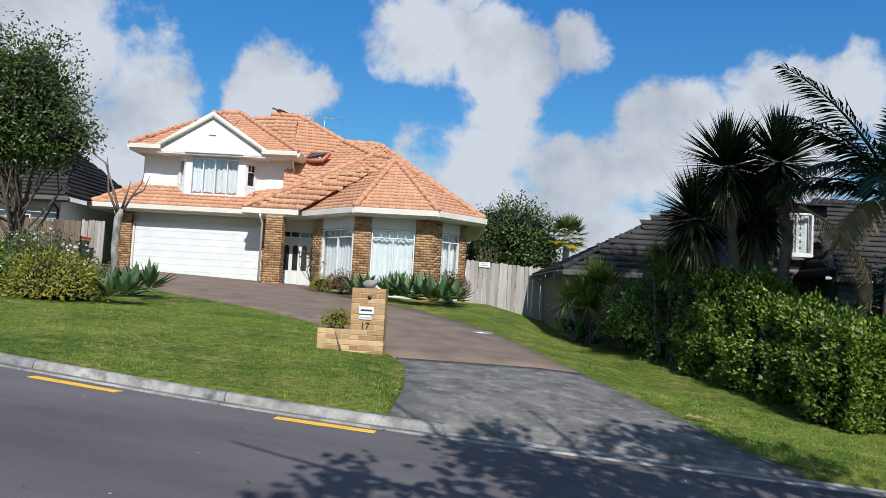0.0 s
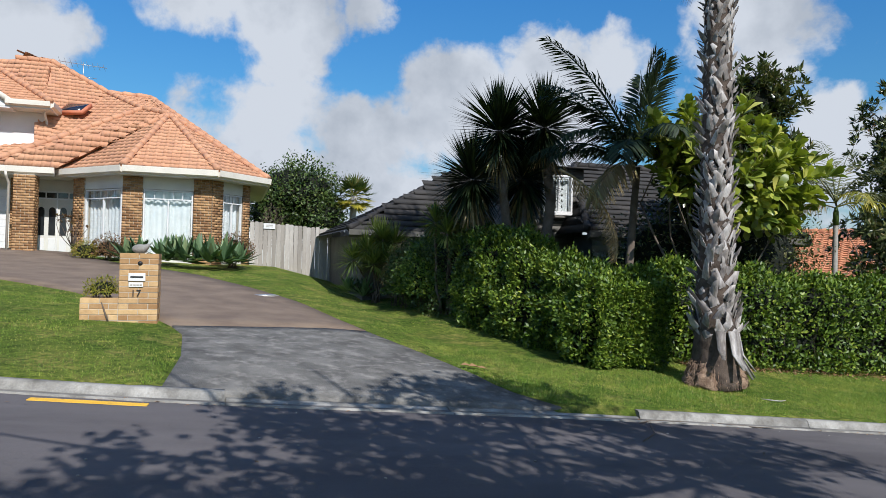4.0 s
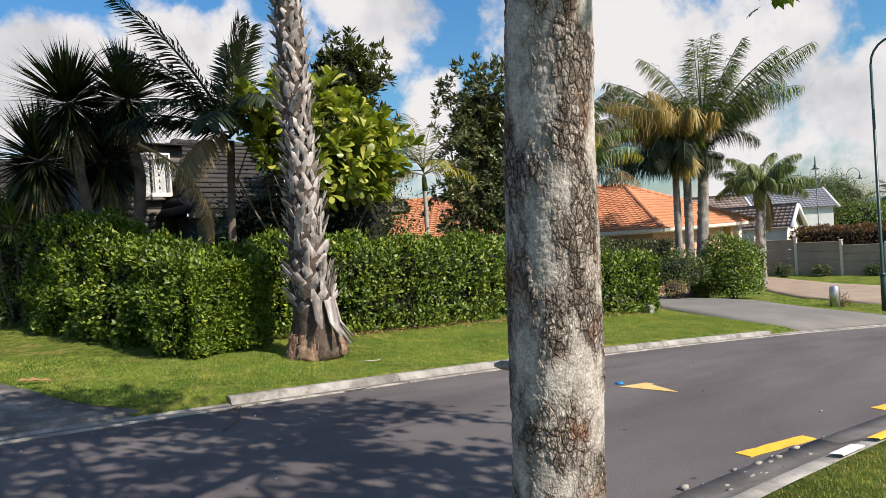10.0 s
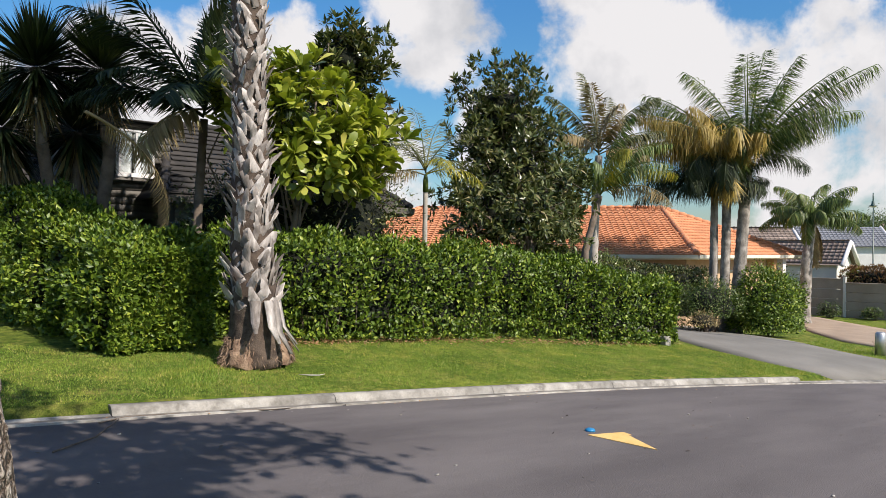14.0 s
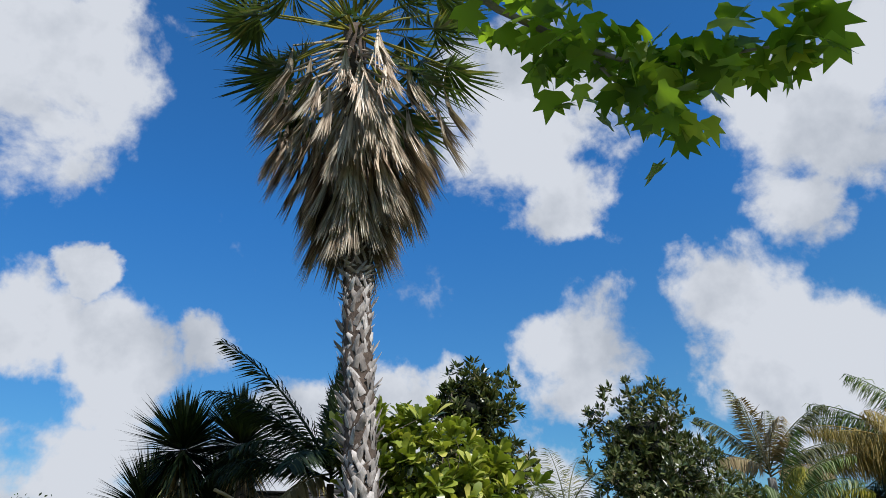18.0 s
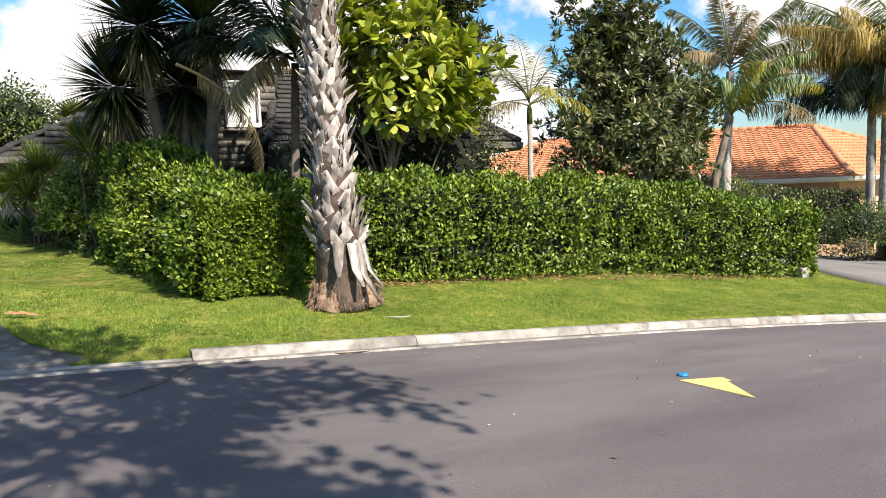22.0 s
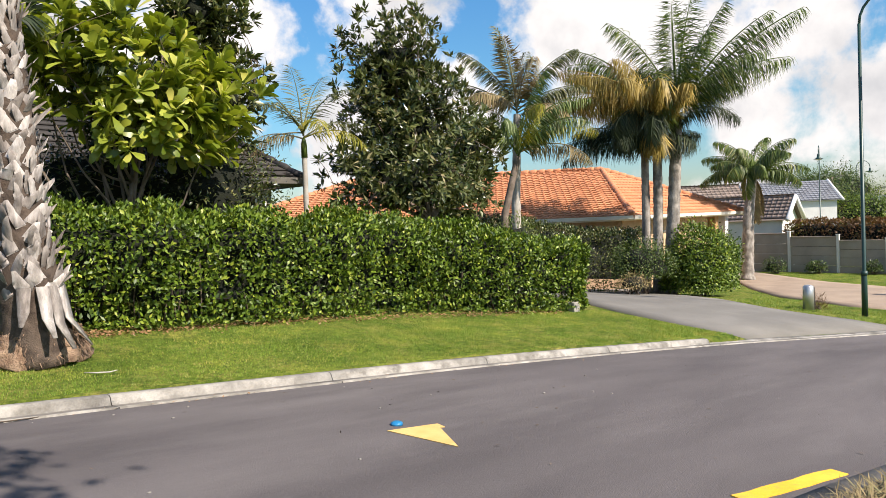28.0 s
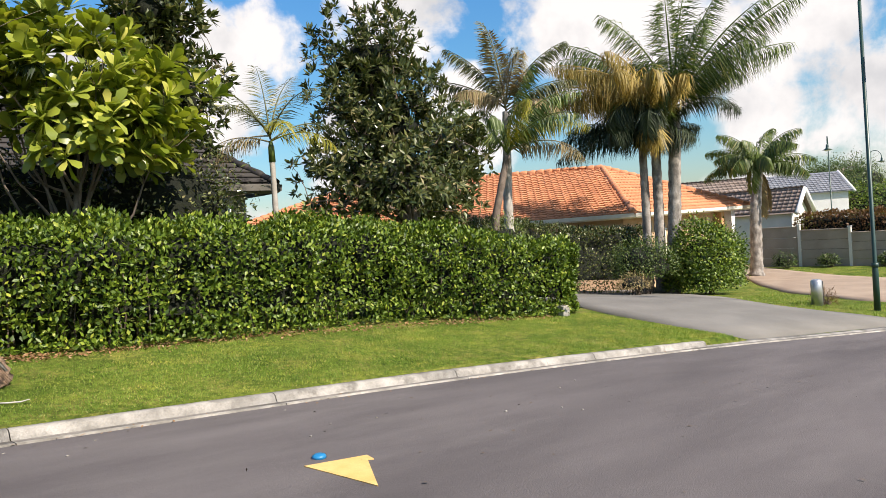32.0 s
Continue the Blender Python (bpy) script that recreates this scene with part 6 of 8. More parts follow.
def plane_tree():
    g = np.random.default_rng(31)
    root = thing("plane_tree", "plane tree with flaking pale bark and fresh green leaves", "tree")
    bx, by = 3.18, 1.46
    zb = gz(bx, by)
    us = np.radians(np.concatenate([np.linspace(105, 345, 250, endpoint=False), np.linspace(345, 465, 34, endpoint=False)]))
    zs = np.concatenate([np.linspace(zb - .1, .45, 60, endpoint=False), np.linspace(.45, 2.35, 640, endpoint=False), np.linspace(2.35, 3.2, 60)])
    n, k = len(us), len(zs)
    U, Z = np.meshgrid(us, zs, indexing="ij")
    cx = 3.077 - .1 * (Z - 1.43) + .012 * np.sin(Z * 2.9)
    cy = 1.332 - .13 * (Z - 1.43) + .01 * np.sin(Z * 2.3 + 1)
    h = Z - zb
    r = np.interp(Z, [.0, .3, .8, 1.4, 2.0, 3.2], [.2, .165, .145, .133, .12, .105])
    r = r * (1 + .05 * np.sin(U * 2 + Z * 2.2) + .035 * np.sin(U * 3 - Z * 3.3 + 1))
    P = np.stack([.14 * np.cos(U), .14 * np.sin(U), Z], -1).reshape(-1, 3)
    H, C = np.empty(len(P)), np.empty((len(P), 4))
    patch = np.array([noise.fractal(Vector((a[0] * 9, a[1] * 9, a[2] * 4.2)), .8, 2.1, 4) for a in P.tolist()])
    rank = np.empty(len(P))
    rank[np.argsort(patch)] = np.linspace(0, 1, len(P))
    scale = np.clip((rank - .14) / .16, 0, 1)
    heavy = np.clip((rank - .38) / .35, 0, 1)
    for q, a in enumerate(P.tolist()):
        v, m, big = Vector(a), scale[q], heavy[q]
        w = noise.noise_vector(v * 34) * .8 + noise.noise_vector(v * 95) * .35
        (d1, d2, *_), (c1, *_) = noise.voronoi(Vector((a[0] / .02, a[1] / .02, a[2] / .042)) + w)
        rnd = abs(noise.cell(c1 * 7.3))
        fis = m * max(0, 1 - (d2 - d1) / (.16 + .12 * big))
        tilt = (a[2] / .042 + w[2] - c1[2]) * (1 if rnd > .5 else -1)
        H[q] = m * (.0016 * rnd + .0016 * min(max(tilt, -.7), .7)) * (.4 + big) + .004 * big - .0022 * fis * (.5 + .5 * big) + .0014 * noise.noise(v * 60) + .0011 * noise.noise(v * 150)
        C[q] = (rnd, m * (.45 + .55 * big), m * (.25 + .75 * big), 1)
    r = r + H.reshape(n, k)
    V = np.stack([cx + r * np.cos(U), cy + r * np.sin(U), Z], -1).reshape(-1, 3)
    i, j = np.meshgrid(np.arange(n), np.arange(k - 1), indexing="ij")
    F = np.stack([i * k + j, ((i + 1) % n) * k + j, ((i + 1) % n) * k + j + 1, i * k + j + 1], -1).reshape(-1, 4)
    tr = raw("trunk", V, F, M["plane_bark"], root, "trunk with pale and brown flaking bark", False)
    ca = tr.data.color_attributes.new("plate", "FLOAT_COLOR", "POINT")
    ca.data.foreach_set("color", C.ravel())
    tube("knot", [(3.045, 1.455, 1.1), (3.0, 1.5, 1.11), (2.985, 1.515, 1.112)], [.018, .014, .005], M["plane_bark"], root)
    # limbs above
    top = np.array((2.9, 1.1, 3.15))
    sp = Soup()
    forks = []
    tips = [(-.6, .3, 5.6), (.6, 2.2, 6.2), (1.5, -1.2, 6.4), (2.4, 1.6, 7.0), (3.4, -.6, 7.4), (4.4, .2, 6.6), (5.6, .6, 5.6), (6.3, -.4, 5.0), (4.6, 1.6, 6.0), (.2, -1.4, 5.4), (5.2, -1.5, 6.2), (1.6, .8, 5.0)]
    for q, t in enumerate(tips):
        b0 = top + np.array((0, 0, g.uniform(-.5, .0)))
        Q, W = limb(g, b0, t, .06, .014, .07, 9)
        tube("limb", Q, W, M["trunk_grey"], root, sides=7)
        forks.append(Q)
    low = np.array([(2.98, 1.2, 2.9), (3.6, 1.45, 3.35), (4.2, 1.6, 3.4), (4.72, 1.6, 3.2), (4.9, 1.45, 2.98), (5.01, 1.32, 2.84), (5.18, 1.06, 2.76)])
    sp.add(*tube_arrays(low, np.linspace(.022, .004, 7), 6))
    low2 = np.array([(4.9, 1.45, 2.98), (5.0, 1.4, 2.8), (5.03, 1.32, 2.66)])
    sp.add(*tube_arrays(low2, np.linspace(.008, .003, 3), 5))
    sp.make("low_branch", M["trunk_grey"], root)
    # leaves in clumps of sprays, over the patch of street that the crown shades
    patch = [(-1, 5.4), (.1, 7.1), (1.4, 8.7), (2.7, 8.7), (4.3, 9.4), (4.7, 8.2), (5.3, 7.0), (6.6, 6.3), (6.5, 5.1), (5.9, 3.9), (4.9, 2.95), (3.2, 2.6), (1, 3.2), (-.5, 4.2)]
    S = []
    while len(S) < 430:
        cxy = g.uniform((-1, 2.6), (6.6, 9.4))
        high = g.uniform(4.2, 6.6)
        for _ in range(int(g.integers(4, 10))):
            q = cxy + g.normal(0, .3, 2)
            if not in_poly(q, patch):
                continue
            for lift in (0, .8, 1.6, 2.4):
                z = high + lift + g.normal(0, .2)
                p = np.array((q[0] + .149 * (z + .2), q[1] - 1.062 * (z + .2), z))
                d, d0 = math.hypot(p[0] - 3.63, p[1] - .25), math.hypot(p[0] - .35, p[1] + .1)
                run = 1.33 - p[1]
                trunk = run > .1 and abs(p[0] - .14 * run - 3.08) < .5 and -.3 < z - run * .942 < 2.7
                if not trunk and z > 3.6 and (p[1] < .3 or (math.degrees(math.atan2(p[1] - .25, p[0] - 3.63)) > 110 and z - 1.6 > .45 * d0 + .2) or z - 1.48 > d * 1.32 + .5):
                    S.append(p)
                    break
    S = np.array(S)
    for p in S[::9]:
        near = min((f[-3:] for f in forks), key=lambda f: np.linalg.norm(f[-1] - p))
        Q, W = limb(g, near[0], p, .016, .006, .06, 5)
        tube("branch", Q, W, M["trunk_grey"], root, sides=5)
    Pp = np.repeat(S, 15, 0) + g.normal(0, .17, (len(S) * 15, 3))
    V, F = lobed_leaf(g, Pp, rand_dirs(len(Pp), g) + np.array((0, 0, -.4)), rand_dirs(len(Pp), g) * .5 + np.array((0, 0, 1.0)), g.uniform(.11, .19, len(Pp)))
    ob = raw("crown", V, F, M["plane_leaf"], root)
    ob["kind"] = "stuff"
    # the low spray of leaves
    c = np.concatenate([low[3:], low2[1:], low[4:], (low[3:4] + low[4:5]) / 2, (low[5:6] + low[6:7]) / 2])
    m = 200
    Pp = c[g.integers(len(c), size=m)] + np.clip(g.normal(0, (.075, .075, .06), (m, 3)), -.13, .13)
    V, F = lobed_leaf(g, Pp, rand_dirs(m, g) + np.array((.3, 0, -.5)), rand_dirs(m, g) * .8 + np.array((0, -.3, 1.0)), g.uniform(.075, .125, m))
    ob = raw("low_spray", V, F, M["plane_leaf"], root, "low spray of bright lobed leaves")
    ob["kind"] = "stuff"
    return root


plane_tree()


# ---- garden of the neighbour: yuccas, palms and broad-leaved trees ----
sword_plant("yucca", "tall dark yucca with sharp sword leaves and a dry skirt", (6.15, 14.5, gz(6.15, 14.5) - .05), [(6.0, 14.35, 4.5), (5.55, 14.75, 3.45)], 520, 1.15, .06, "yucca_leaf", 41, r=.12, skirt=130, lo=-75)
sword_plant("yucca", "tall dark yucca with a single spiky head", (6.85, 14.3, gz(6.85, 14.3) - .05), [(7.08, 14.35, 4.65), (6.75, 14.7, 3.5)], 520, 1.15, .06, "yucca_leaf", 42, r=.13, skirt=130, lo=-75)
sword_plant("cordyline", "branched pale green cordyline beside the hedge", (5.25, 15.5, gz(5.25, 15.5) - .05), [(5.28, 15.35, 2.68), (5.63, 15.25, 2.45), (4.95, 15.5, 2.5), (5.45, 15.05, 2.3), (5.1, 15.1, 2.25), (5.55, 15.6, 2.75)], 130, .5, .05, "cordyline", 43, bark="twig", r=.035, category="cordyline")
sword_plant("cordyline", "dense clump of narrow-leaved cordylines at the lawn's edge", (4.2, 18.5, gz(4.2, 18.5) - .05), [(3.9, 18.3, 1.85), (4.3, 18.2, 2.15), (4.6, 18.2, 2.05), (3.6, 18.6, 1.6), (4.05, 18.1, 1.5), (4.5, 18.0, 1.5), (4.2, 18.7, 2.2)], 170, .6, .04, "cordyline", 44, bark="twig", r=.025, category="cordyline")
shrub("shrub", "dry twiggy brown shrub between the cordylines", (4.7, 17.5, 1.25), (.5, .5, .85), 3200, .06, .015, "feather_dead", 45, core=False)
shrub("shrub", "dark leafy green shrub beside the cordyline", (5.1, 16.4, 1.1), (.75, .7, 1.05), 6000, .09, .04, "hedge_leaf", 47)
shrub("shrub", "dark leafy green shrub at the lawn's edge", (4.75, 17.1, 1.0), (.6, .6, .95), 4200, .09, .035, "mid_leaf", 48)
sword_plant("agave", "blue-green agave rosette at the fence's foot", (3.55, 19.2, gz(3.55, 19.2)), [(3.55, 18.9, gz(3.55, 18.9) + .15), (3.9, 18.6, gz(3.9, 18.6) + .12)], 38, .55, .11, "agave", 46, bark=None, category="agave", lo=5)

feather_palm("feather_palm", "dark slender palm with upswept fronds behind the hedge", [(8.0, 12.4, gz(8.0, 12.4)), (8.06, 12.32, 1.8), (8.14, 12.25, 3.6)], .08,
             [(178, 60, .6, 2.95, 0, .3), (186, 46, .9, 2.6, 0, .35), (165, 52, 1.0, 2.3, 0, .3), (175, 24, 1.0, 1.9, 0, .35), (305, 85, .2, 2.2, 0, .15), (290, 78, .35, 2.0, 0, .2), (40, 80, .4, 2.0, 0, .2), (160, 30, 1.2, 2.2, 0, .4), (190, 35, 1.3, 2.0, 0, .35), (230, 20, 1.2, 1.9, 0, .4), (60, 45, 1.2, 2.0, 0, .35), (300, 25, 1.3, 1.9, 0, .4), (10, 40, 1.3, 1.9, 0, .4), (265, 40, 1.4, 2.0, 0, .4), (205, -10, 1.1, 1.7, 1, .7)], 51,
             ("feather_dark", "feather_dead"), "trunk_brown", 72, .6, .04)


def hanging_frond():
    """The long dead frond that hangs from the palm over the hedge."""
    g = np.random.default_rng(52)
    root = thing("dead_frond", "long dry yellow frond drooping over the hedge", "palm frond")
    (rv, rf), (lv, lf) = frond_arrays(g, 2.15, radians(-22), 1.4, 60, .36, .024, .9)
    raw("frond_blade", spin(lv, radians(4), (6.0, 11.35, 3.32)), lf, M["feather_dead"], root)
    raw("rachis", spin(rv, radians(4), (6.0, 11.35, 3.32)), rf, M["feather_dead"], root)


hanging_frond()

tree("broad_leaf_tree", "bright green tree with large paddle leaves over the hedge", (9.3, 11.9, gz(9.3, 11.9) - .05), (9.6, 11.6, 2.3), [((9.5, 11.3, 3.75), (1.35, 1.0, .95)), ((10.55, 11.1, 3.2), (.85, .7, .75)), ((8.75, 11.4, 3.9), (.8, .7, .75)), ((9.4, 10.7, 3.0), (.75, .5, .5))], 210, 15, .31, .14, "big_leaf", "trunk_brown", .08, 18, 53, rosette=True, up=.8, shell=.72, rough=.45, wide=.68)
tree("tree", "tall dark evergreen with leathery leaves behind the garden", (11.5, 12.7, gz(11.5, 12.7) - .05), (11.45, 12.7, 4.4), [((11.35, 12.6, 5.3), (.85, .8, .95)), ((11.45, 12.7, 3.9), (1.05, .9, 1.3)), ((10.2, 12.9, 3.4), (1.0, .7, 1.0))], 620, 14, .19, .075, "dark_leaf", "trunk_brown", .1, 14, 54, rosette=True, core=.5)
tree("magnolia_tree", "large dark magnolia with glossy leathery leaves", (16.4, 12.8, gz(16.4, 12.8) - .05), (16.6, 12.9, 3.6), [((16.3, 12.9, 4.9), (1.35, 1.3, 1.3)), ((16.5, 12.8, 3.6), (1.9, 1.5, 1.2)), ((16.1, 12.7, 2.3), (1.85, 1.5, 1.0)), ((18.6, 12.9, 2.9), (1.05, .9, 1.15)), ((17.6, 12.6, 1.9), (1.2, 1.0, .9))], 1900, 13, .19, .07, "dark_leaf", "trunk_brown", .15, 30, 55, rosette=True, rough=.5, shell=.45, core=.4)
tree("tree", "dense dark green shrub tree under the broad-leaved tree", (11.3, 12.6, gz(11.3, 12.6) - .05), (11.3, 12.6, 1.6), [((11.2, 12.5, 1.75), (1.35, .9, 1.2)), ((9.4, 12.9, 1.8), (1.4, .7, 1.2))], 420, 30, .1, .042, "dark_leaf", "trunk_brown", .07, 16, 56, spread=.2, core=.7)
shrub("shrub", "dark shade-loving shrub behind the hedge", (8.5, 13.3, .8), (1.1, .7, 1.2), 4500, .12, .045, "dark_leaf", 57)

feather_palm("feather_palm", "slender palm with pale leaf ribs beside the magnolia", [(13.25, 12.4, gz(13.25, 12.4)), (13.28, 12.4, 1.2), (13.3, 12.4, 2.75)], .06,
             [(150, 62, .9, 1.75, 0, .2), (110, 50, 1.1, 1.6, 0, .3), (30, 70, .8, 1.7, 0, .25), (200, 40, 1.2, 1.5, 0, .35), (250, 25, 1.3, 1.3, 1, .5), (310, 20, 1.4, 1.4, 1, .6), (75, 80, .6, 1.7, 0, .3), (345, 35, 1.2, 1.5, 0, .5), (170, 15, 1.3, 1.4, 2, .6), (130, 5, 1.2, 1.3, 2, .7), (290, 55, 1.2, 1.5, 0, .4)], 58,
             ("feather_olive", "yellow_leaf", "feather_dead"), "trunk_pale", 34, .42, .022, shaft=.3)
feather_palm("feather_palm", "tall palm with a pale ringed trunk and ragged olive fronds", [(22.2, 14.4, gz(22.2, 14.4)), (22.3, 14.4, 2.0), (22.45, 14.35, 4.5)], .14,
             [(120, 40, .7, 2.6, 0, .9), (130, 62, .7, 2.5, 0, .8), (100, 84, .3, 2.8, 0, .5), (200, 78, .5, 2.4, 1, .7), (300, 58, .8, 2.5, 0, .8), (310, 34, .8, 2.2, 0, 1.0), (20, 70, .6, 2.4, 0, .7), (240, 55, 1.0, 2.2, 1, .9), (170, 30, 1.1, 2.0, 1, 1.1), (280, 20, 1.3, 1.9, 1, 1.2), (330, 5, 1.2, 1.8, 1, 1.2)], 59,
             ("feather_olive", "feather_dead"), "trunk_pale", 90, .6, .035)
feather_palm("feather_palm", "shorter yellow-green palm with weeping fronds beside the magnolia", [(20.9, 13.9, gz(20.9, 13.9)), (21.1, 13.85, 1.4), (21.6, 13.7, 3.1)], .11,
             [(300, 60, 1.3, 2.7, 0, 1.5), (310, 40, 1.4, 2.6, 1, 1.5), (280, 50, 1.4, 2.6, 0, 1.5), (330, 65, 1.1, 2.6, 0, 1.5), (240, 55, 1.3, 2.4, 1, 1.5), (210, 45, 1.4, 2.4, 0, 1.5), (150, 60, 1.2, 2.4, 0, 1.5), (120, 45, 1.3, 2.4, 0, 1.5), (60, 60, 1.0, 2.4, 0, 1.5), (295, 20, 1.4, 2.4, 2, 1.5), (270, 80, 0.8, 2.6, 0, 1.5)], 60,
             ("feather", "yellow_leaf", "feather_dead"), "trunk_brown", 60, .5, .036)


# queen palms beyond the next drive
def queen(base, top, seed, rows, r=.19):
    return feather_palm("queen_palm", "tall queen palm with weeping fronds, some turned golden", [base, ((base[0] + top[0]) / 2 + .05, (base[1] + top[1]) / 2, (base[2] + top[2]) / 2), top], r, rows, seed, ("feather", "feather_dark", "feather_gold"), "trunk_grey", 110, .85, .03, plume=.32)


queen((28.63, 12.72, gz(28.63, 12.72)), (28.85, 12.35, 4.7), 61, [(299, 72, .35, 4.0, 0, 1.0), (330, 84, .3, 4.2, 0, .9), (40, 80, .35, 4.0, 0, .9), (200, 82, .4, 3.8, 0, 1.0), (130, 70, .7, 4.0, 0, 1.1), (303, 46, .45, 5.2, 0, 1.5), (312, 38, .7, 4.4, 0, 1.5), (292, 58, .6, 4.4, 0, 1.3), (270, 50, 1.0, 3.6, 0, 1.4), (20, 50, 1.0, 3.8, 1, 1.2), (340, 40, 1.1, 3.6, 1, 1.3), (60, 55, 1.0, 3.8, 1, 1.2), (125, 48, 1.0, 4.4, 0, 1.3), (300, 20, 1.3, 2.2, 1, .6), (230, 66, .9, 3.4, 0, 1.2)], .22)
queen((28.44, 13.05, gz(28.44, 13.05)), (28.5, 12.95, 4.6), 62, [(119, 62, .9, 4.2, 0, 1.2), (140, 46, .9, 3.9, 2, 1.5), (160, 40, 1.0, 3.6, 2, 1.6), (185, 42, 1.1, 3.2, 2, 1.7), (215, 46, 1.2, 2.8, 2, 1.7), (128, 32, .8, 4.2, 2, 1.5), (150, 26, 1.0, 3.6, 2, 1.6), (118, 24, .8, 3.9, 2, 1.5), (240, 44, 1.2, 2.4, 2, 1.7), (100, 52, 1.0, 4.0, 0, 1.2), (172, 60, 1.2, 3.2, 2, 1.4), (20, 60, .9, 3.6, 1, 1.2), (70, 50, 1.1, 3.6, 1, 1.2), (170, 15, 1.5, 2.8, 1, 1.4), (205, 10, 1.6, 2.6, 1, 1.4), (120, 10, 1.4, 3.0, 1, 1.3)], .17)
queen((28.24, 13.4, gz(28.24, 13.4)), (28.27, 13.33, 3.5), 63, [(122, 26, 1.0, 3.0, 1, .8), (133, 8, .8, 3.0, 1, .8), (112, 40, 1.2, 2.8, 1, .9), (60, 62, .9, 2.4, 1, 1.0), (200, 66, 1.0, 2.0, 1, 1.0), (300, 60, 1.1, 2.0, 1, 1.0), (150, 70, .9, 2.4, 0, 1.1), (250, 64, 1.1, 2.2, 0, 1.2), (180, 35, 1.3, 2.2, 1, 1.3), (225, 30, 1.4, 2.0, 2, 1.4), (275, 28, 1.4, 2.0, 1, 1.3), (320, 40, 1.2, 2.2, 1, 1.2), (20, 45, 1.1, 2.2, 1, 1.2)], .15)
feather_palm("queen_palm", "smaller queen palm with drooping fronds and hanging dead leaves", [(39.9, 14.6, gz(39.9, 14.6)), (40.2, 14.6, .8), (40.8, 14.6, 2.9)], .27,
             [(k * 137.5, 74 - k * 4, 1.3, 2.7, 0, 1.3) for k in range(16)] + [(190, 5, 1.8, 2.6, 0, 1.3), (350, -60, .4, 2.2, 1, .9), (200, -70, .3, 2.4, 1, .9), (230, -76, .3, 2.2, 1, .9), (180, 30, 1.7, 2.8, 0, 1.3)], 64, ("feather", "feather_dead"), "trunk_grey", 90, .7, .045)

shrub("shrub", "rounded bright green bush at the corner of the drive", (28.75, 11.5, -1.0), (1.4, 1.2, 1.75), 15000, .1, .055, "hedge_leaf", 65)
shrub("shrub", "dark low bush under the palms", (26.6, 12.6, -.6), (1.2, 1.0, 1.1), 4000, .08, .04, "mid_leaf", 66)
shrub("shrub", "small silvery purple shrub at the drive's edge", (25.3, 12.2, -1.0), (.55, .5, .4), 900, .07, .02, "feather_dead", 67)
hedge("hedge", "dark hedge in front of the orange-roofed house", [(19.8, 15.4), (24, 15.3), (29.4, 14.3)], 1.1, 2.3, 20000, leaf=(.07, .11), mat="dark_leaf", seed=68, stems=10)
shrub("shrub", "low grey-green shrub behind the hedge's end", (18.6, 11.4, .4), (.7, .6, 1.0), 1500, .08, .02, "cordyline", 69)


# ---- houses around ----
def roof_only(root, polys, mat, w=.3, l=.34, lip=.03, wave=.03):
    return roof_planes("roof", polys, mat, root, w, l, None, wave, lip)


def boards(f, u0, u1, z0, z1, mat, parent, step=.15):
    """Lapped weatherboards on a face."""
    s = Soup()
    z = z0
    while z < z1 - .01:
        t = min(z + step, z1)
        V = [f.pt(u0, -.05, z), f.pt(u1, -.05, z), f.pt(u1, -.05, t), f.pt(u0, -.05, t), f.pt(u0, .025, z), f.pt(u1, .025, z), f.pt(u1, .005, t), f.pt(u0, .005, t)]
        s.add(V, [(4, 5, 6, 7), (0, 1, 5, 4), (1, 2, 6, 5), (2, 3, 7, 6), (3, 0, 4, 7)])
        z = t
    ob = s.make("weatherboard_cladding", mat, parent)
    ob["kind"] = "stuff"
    return ob


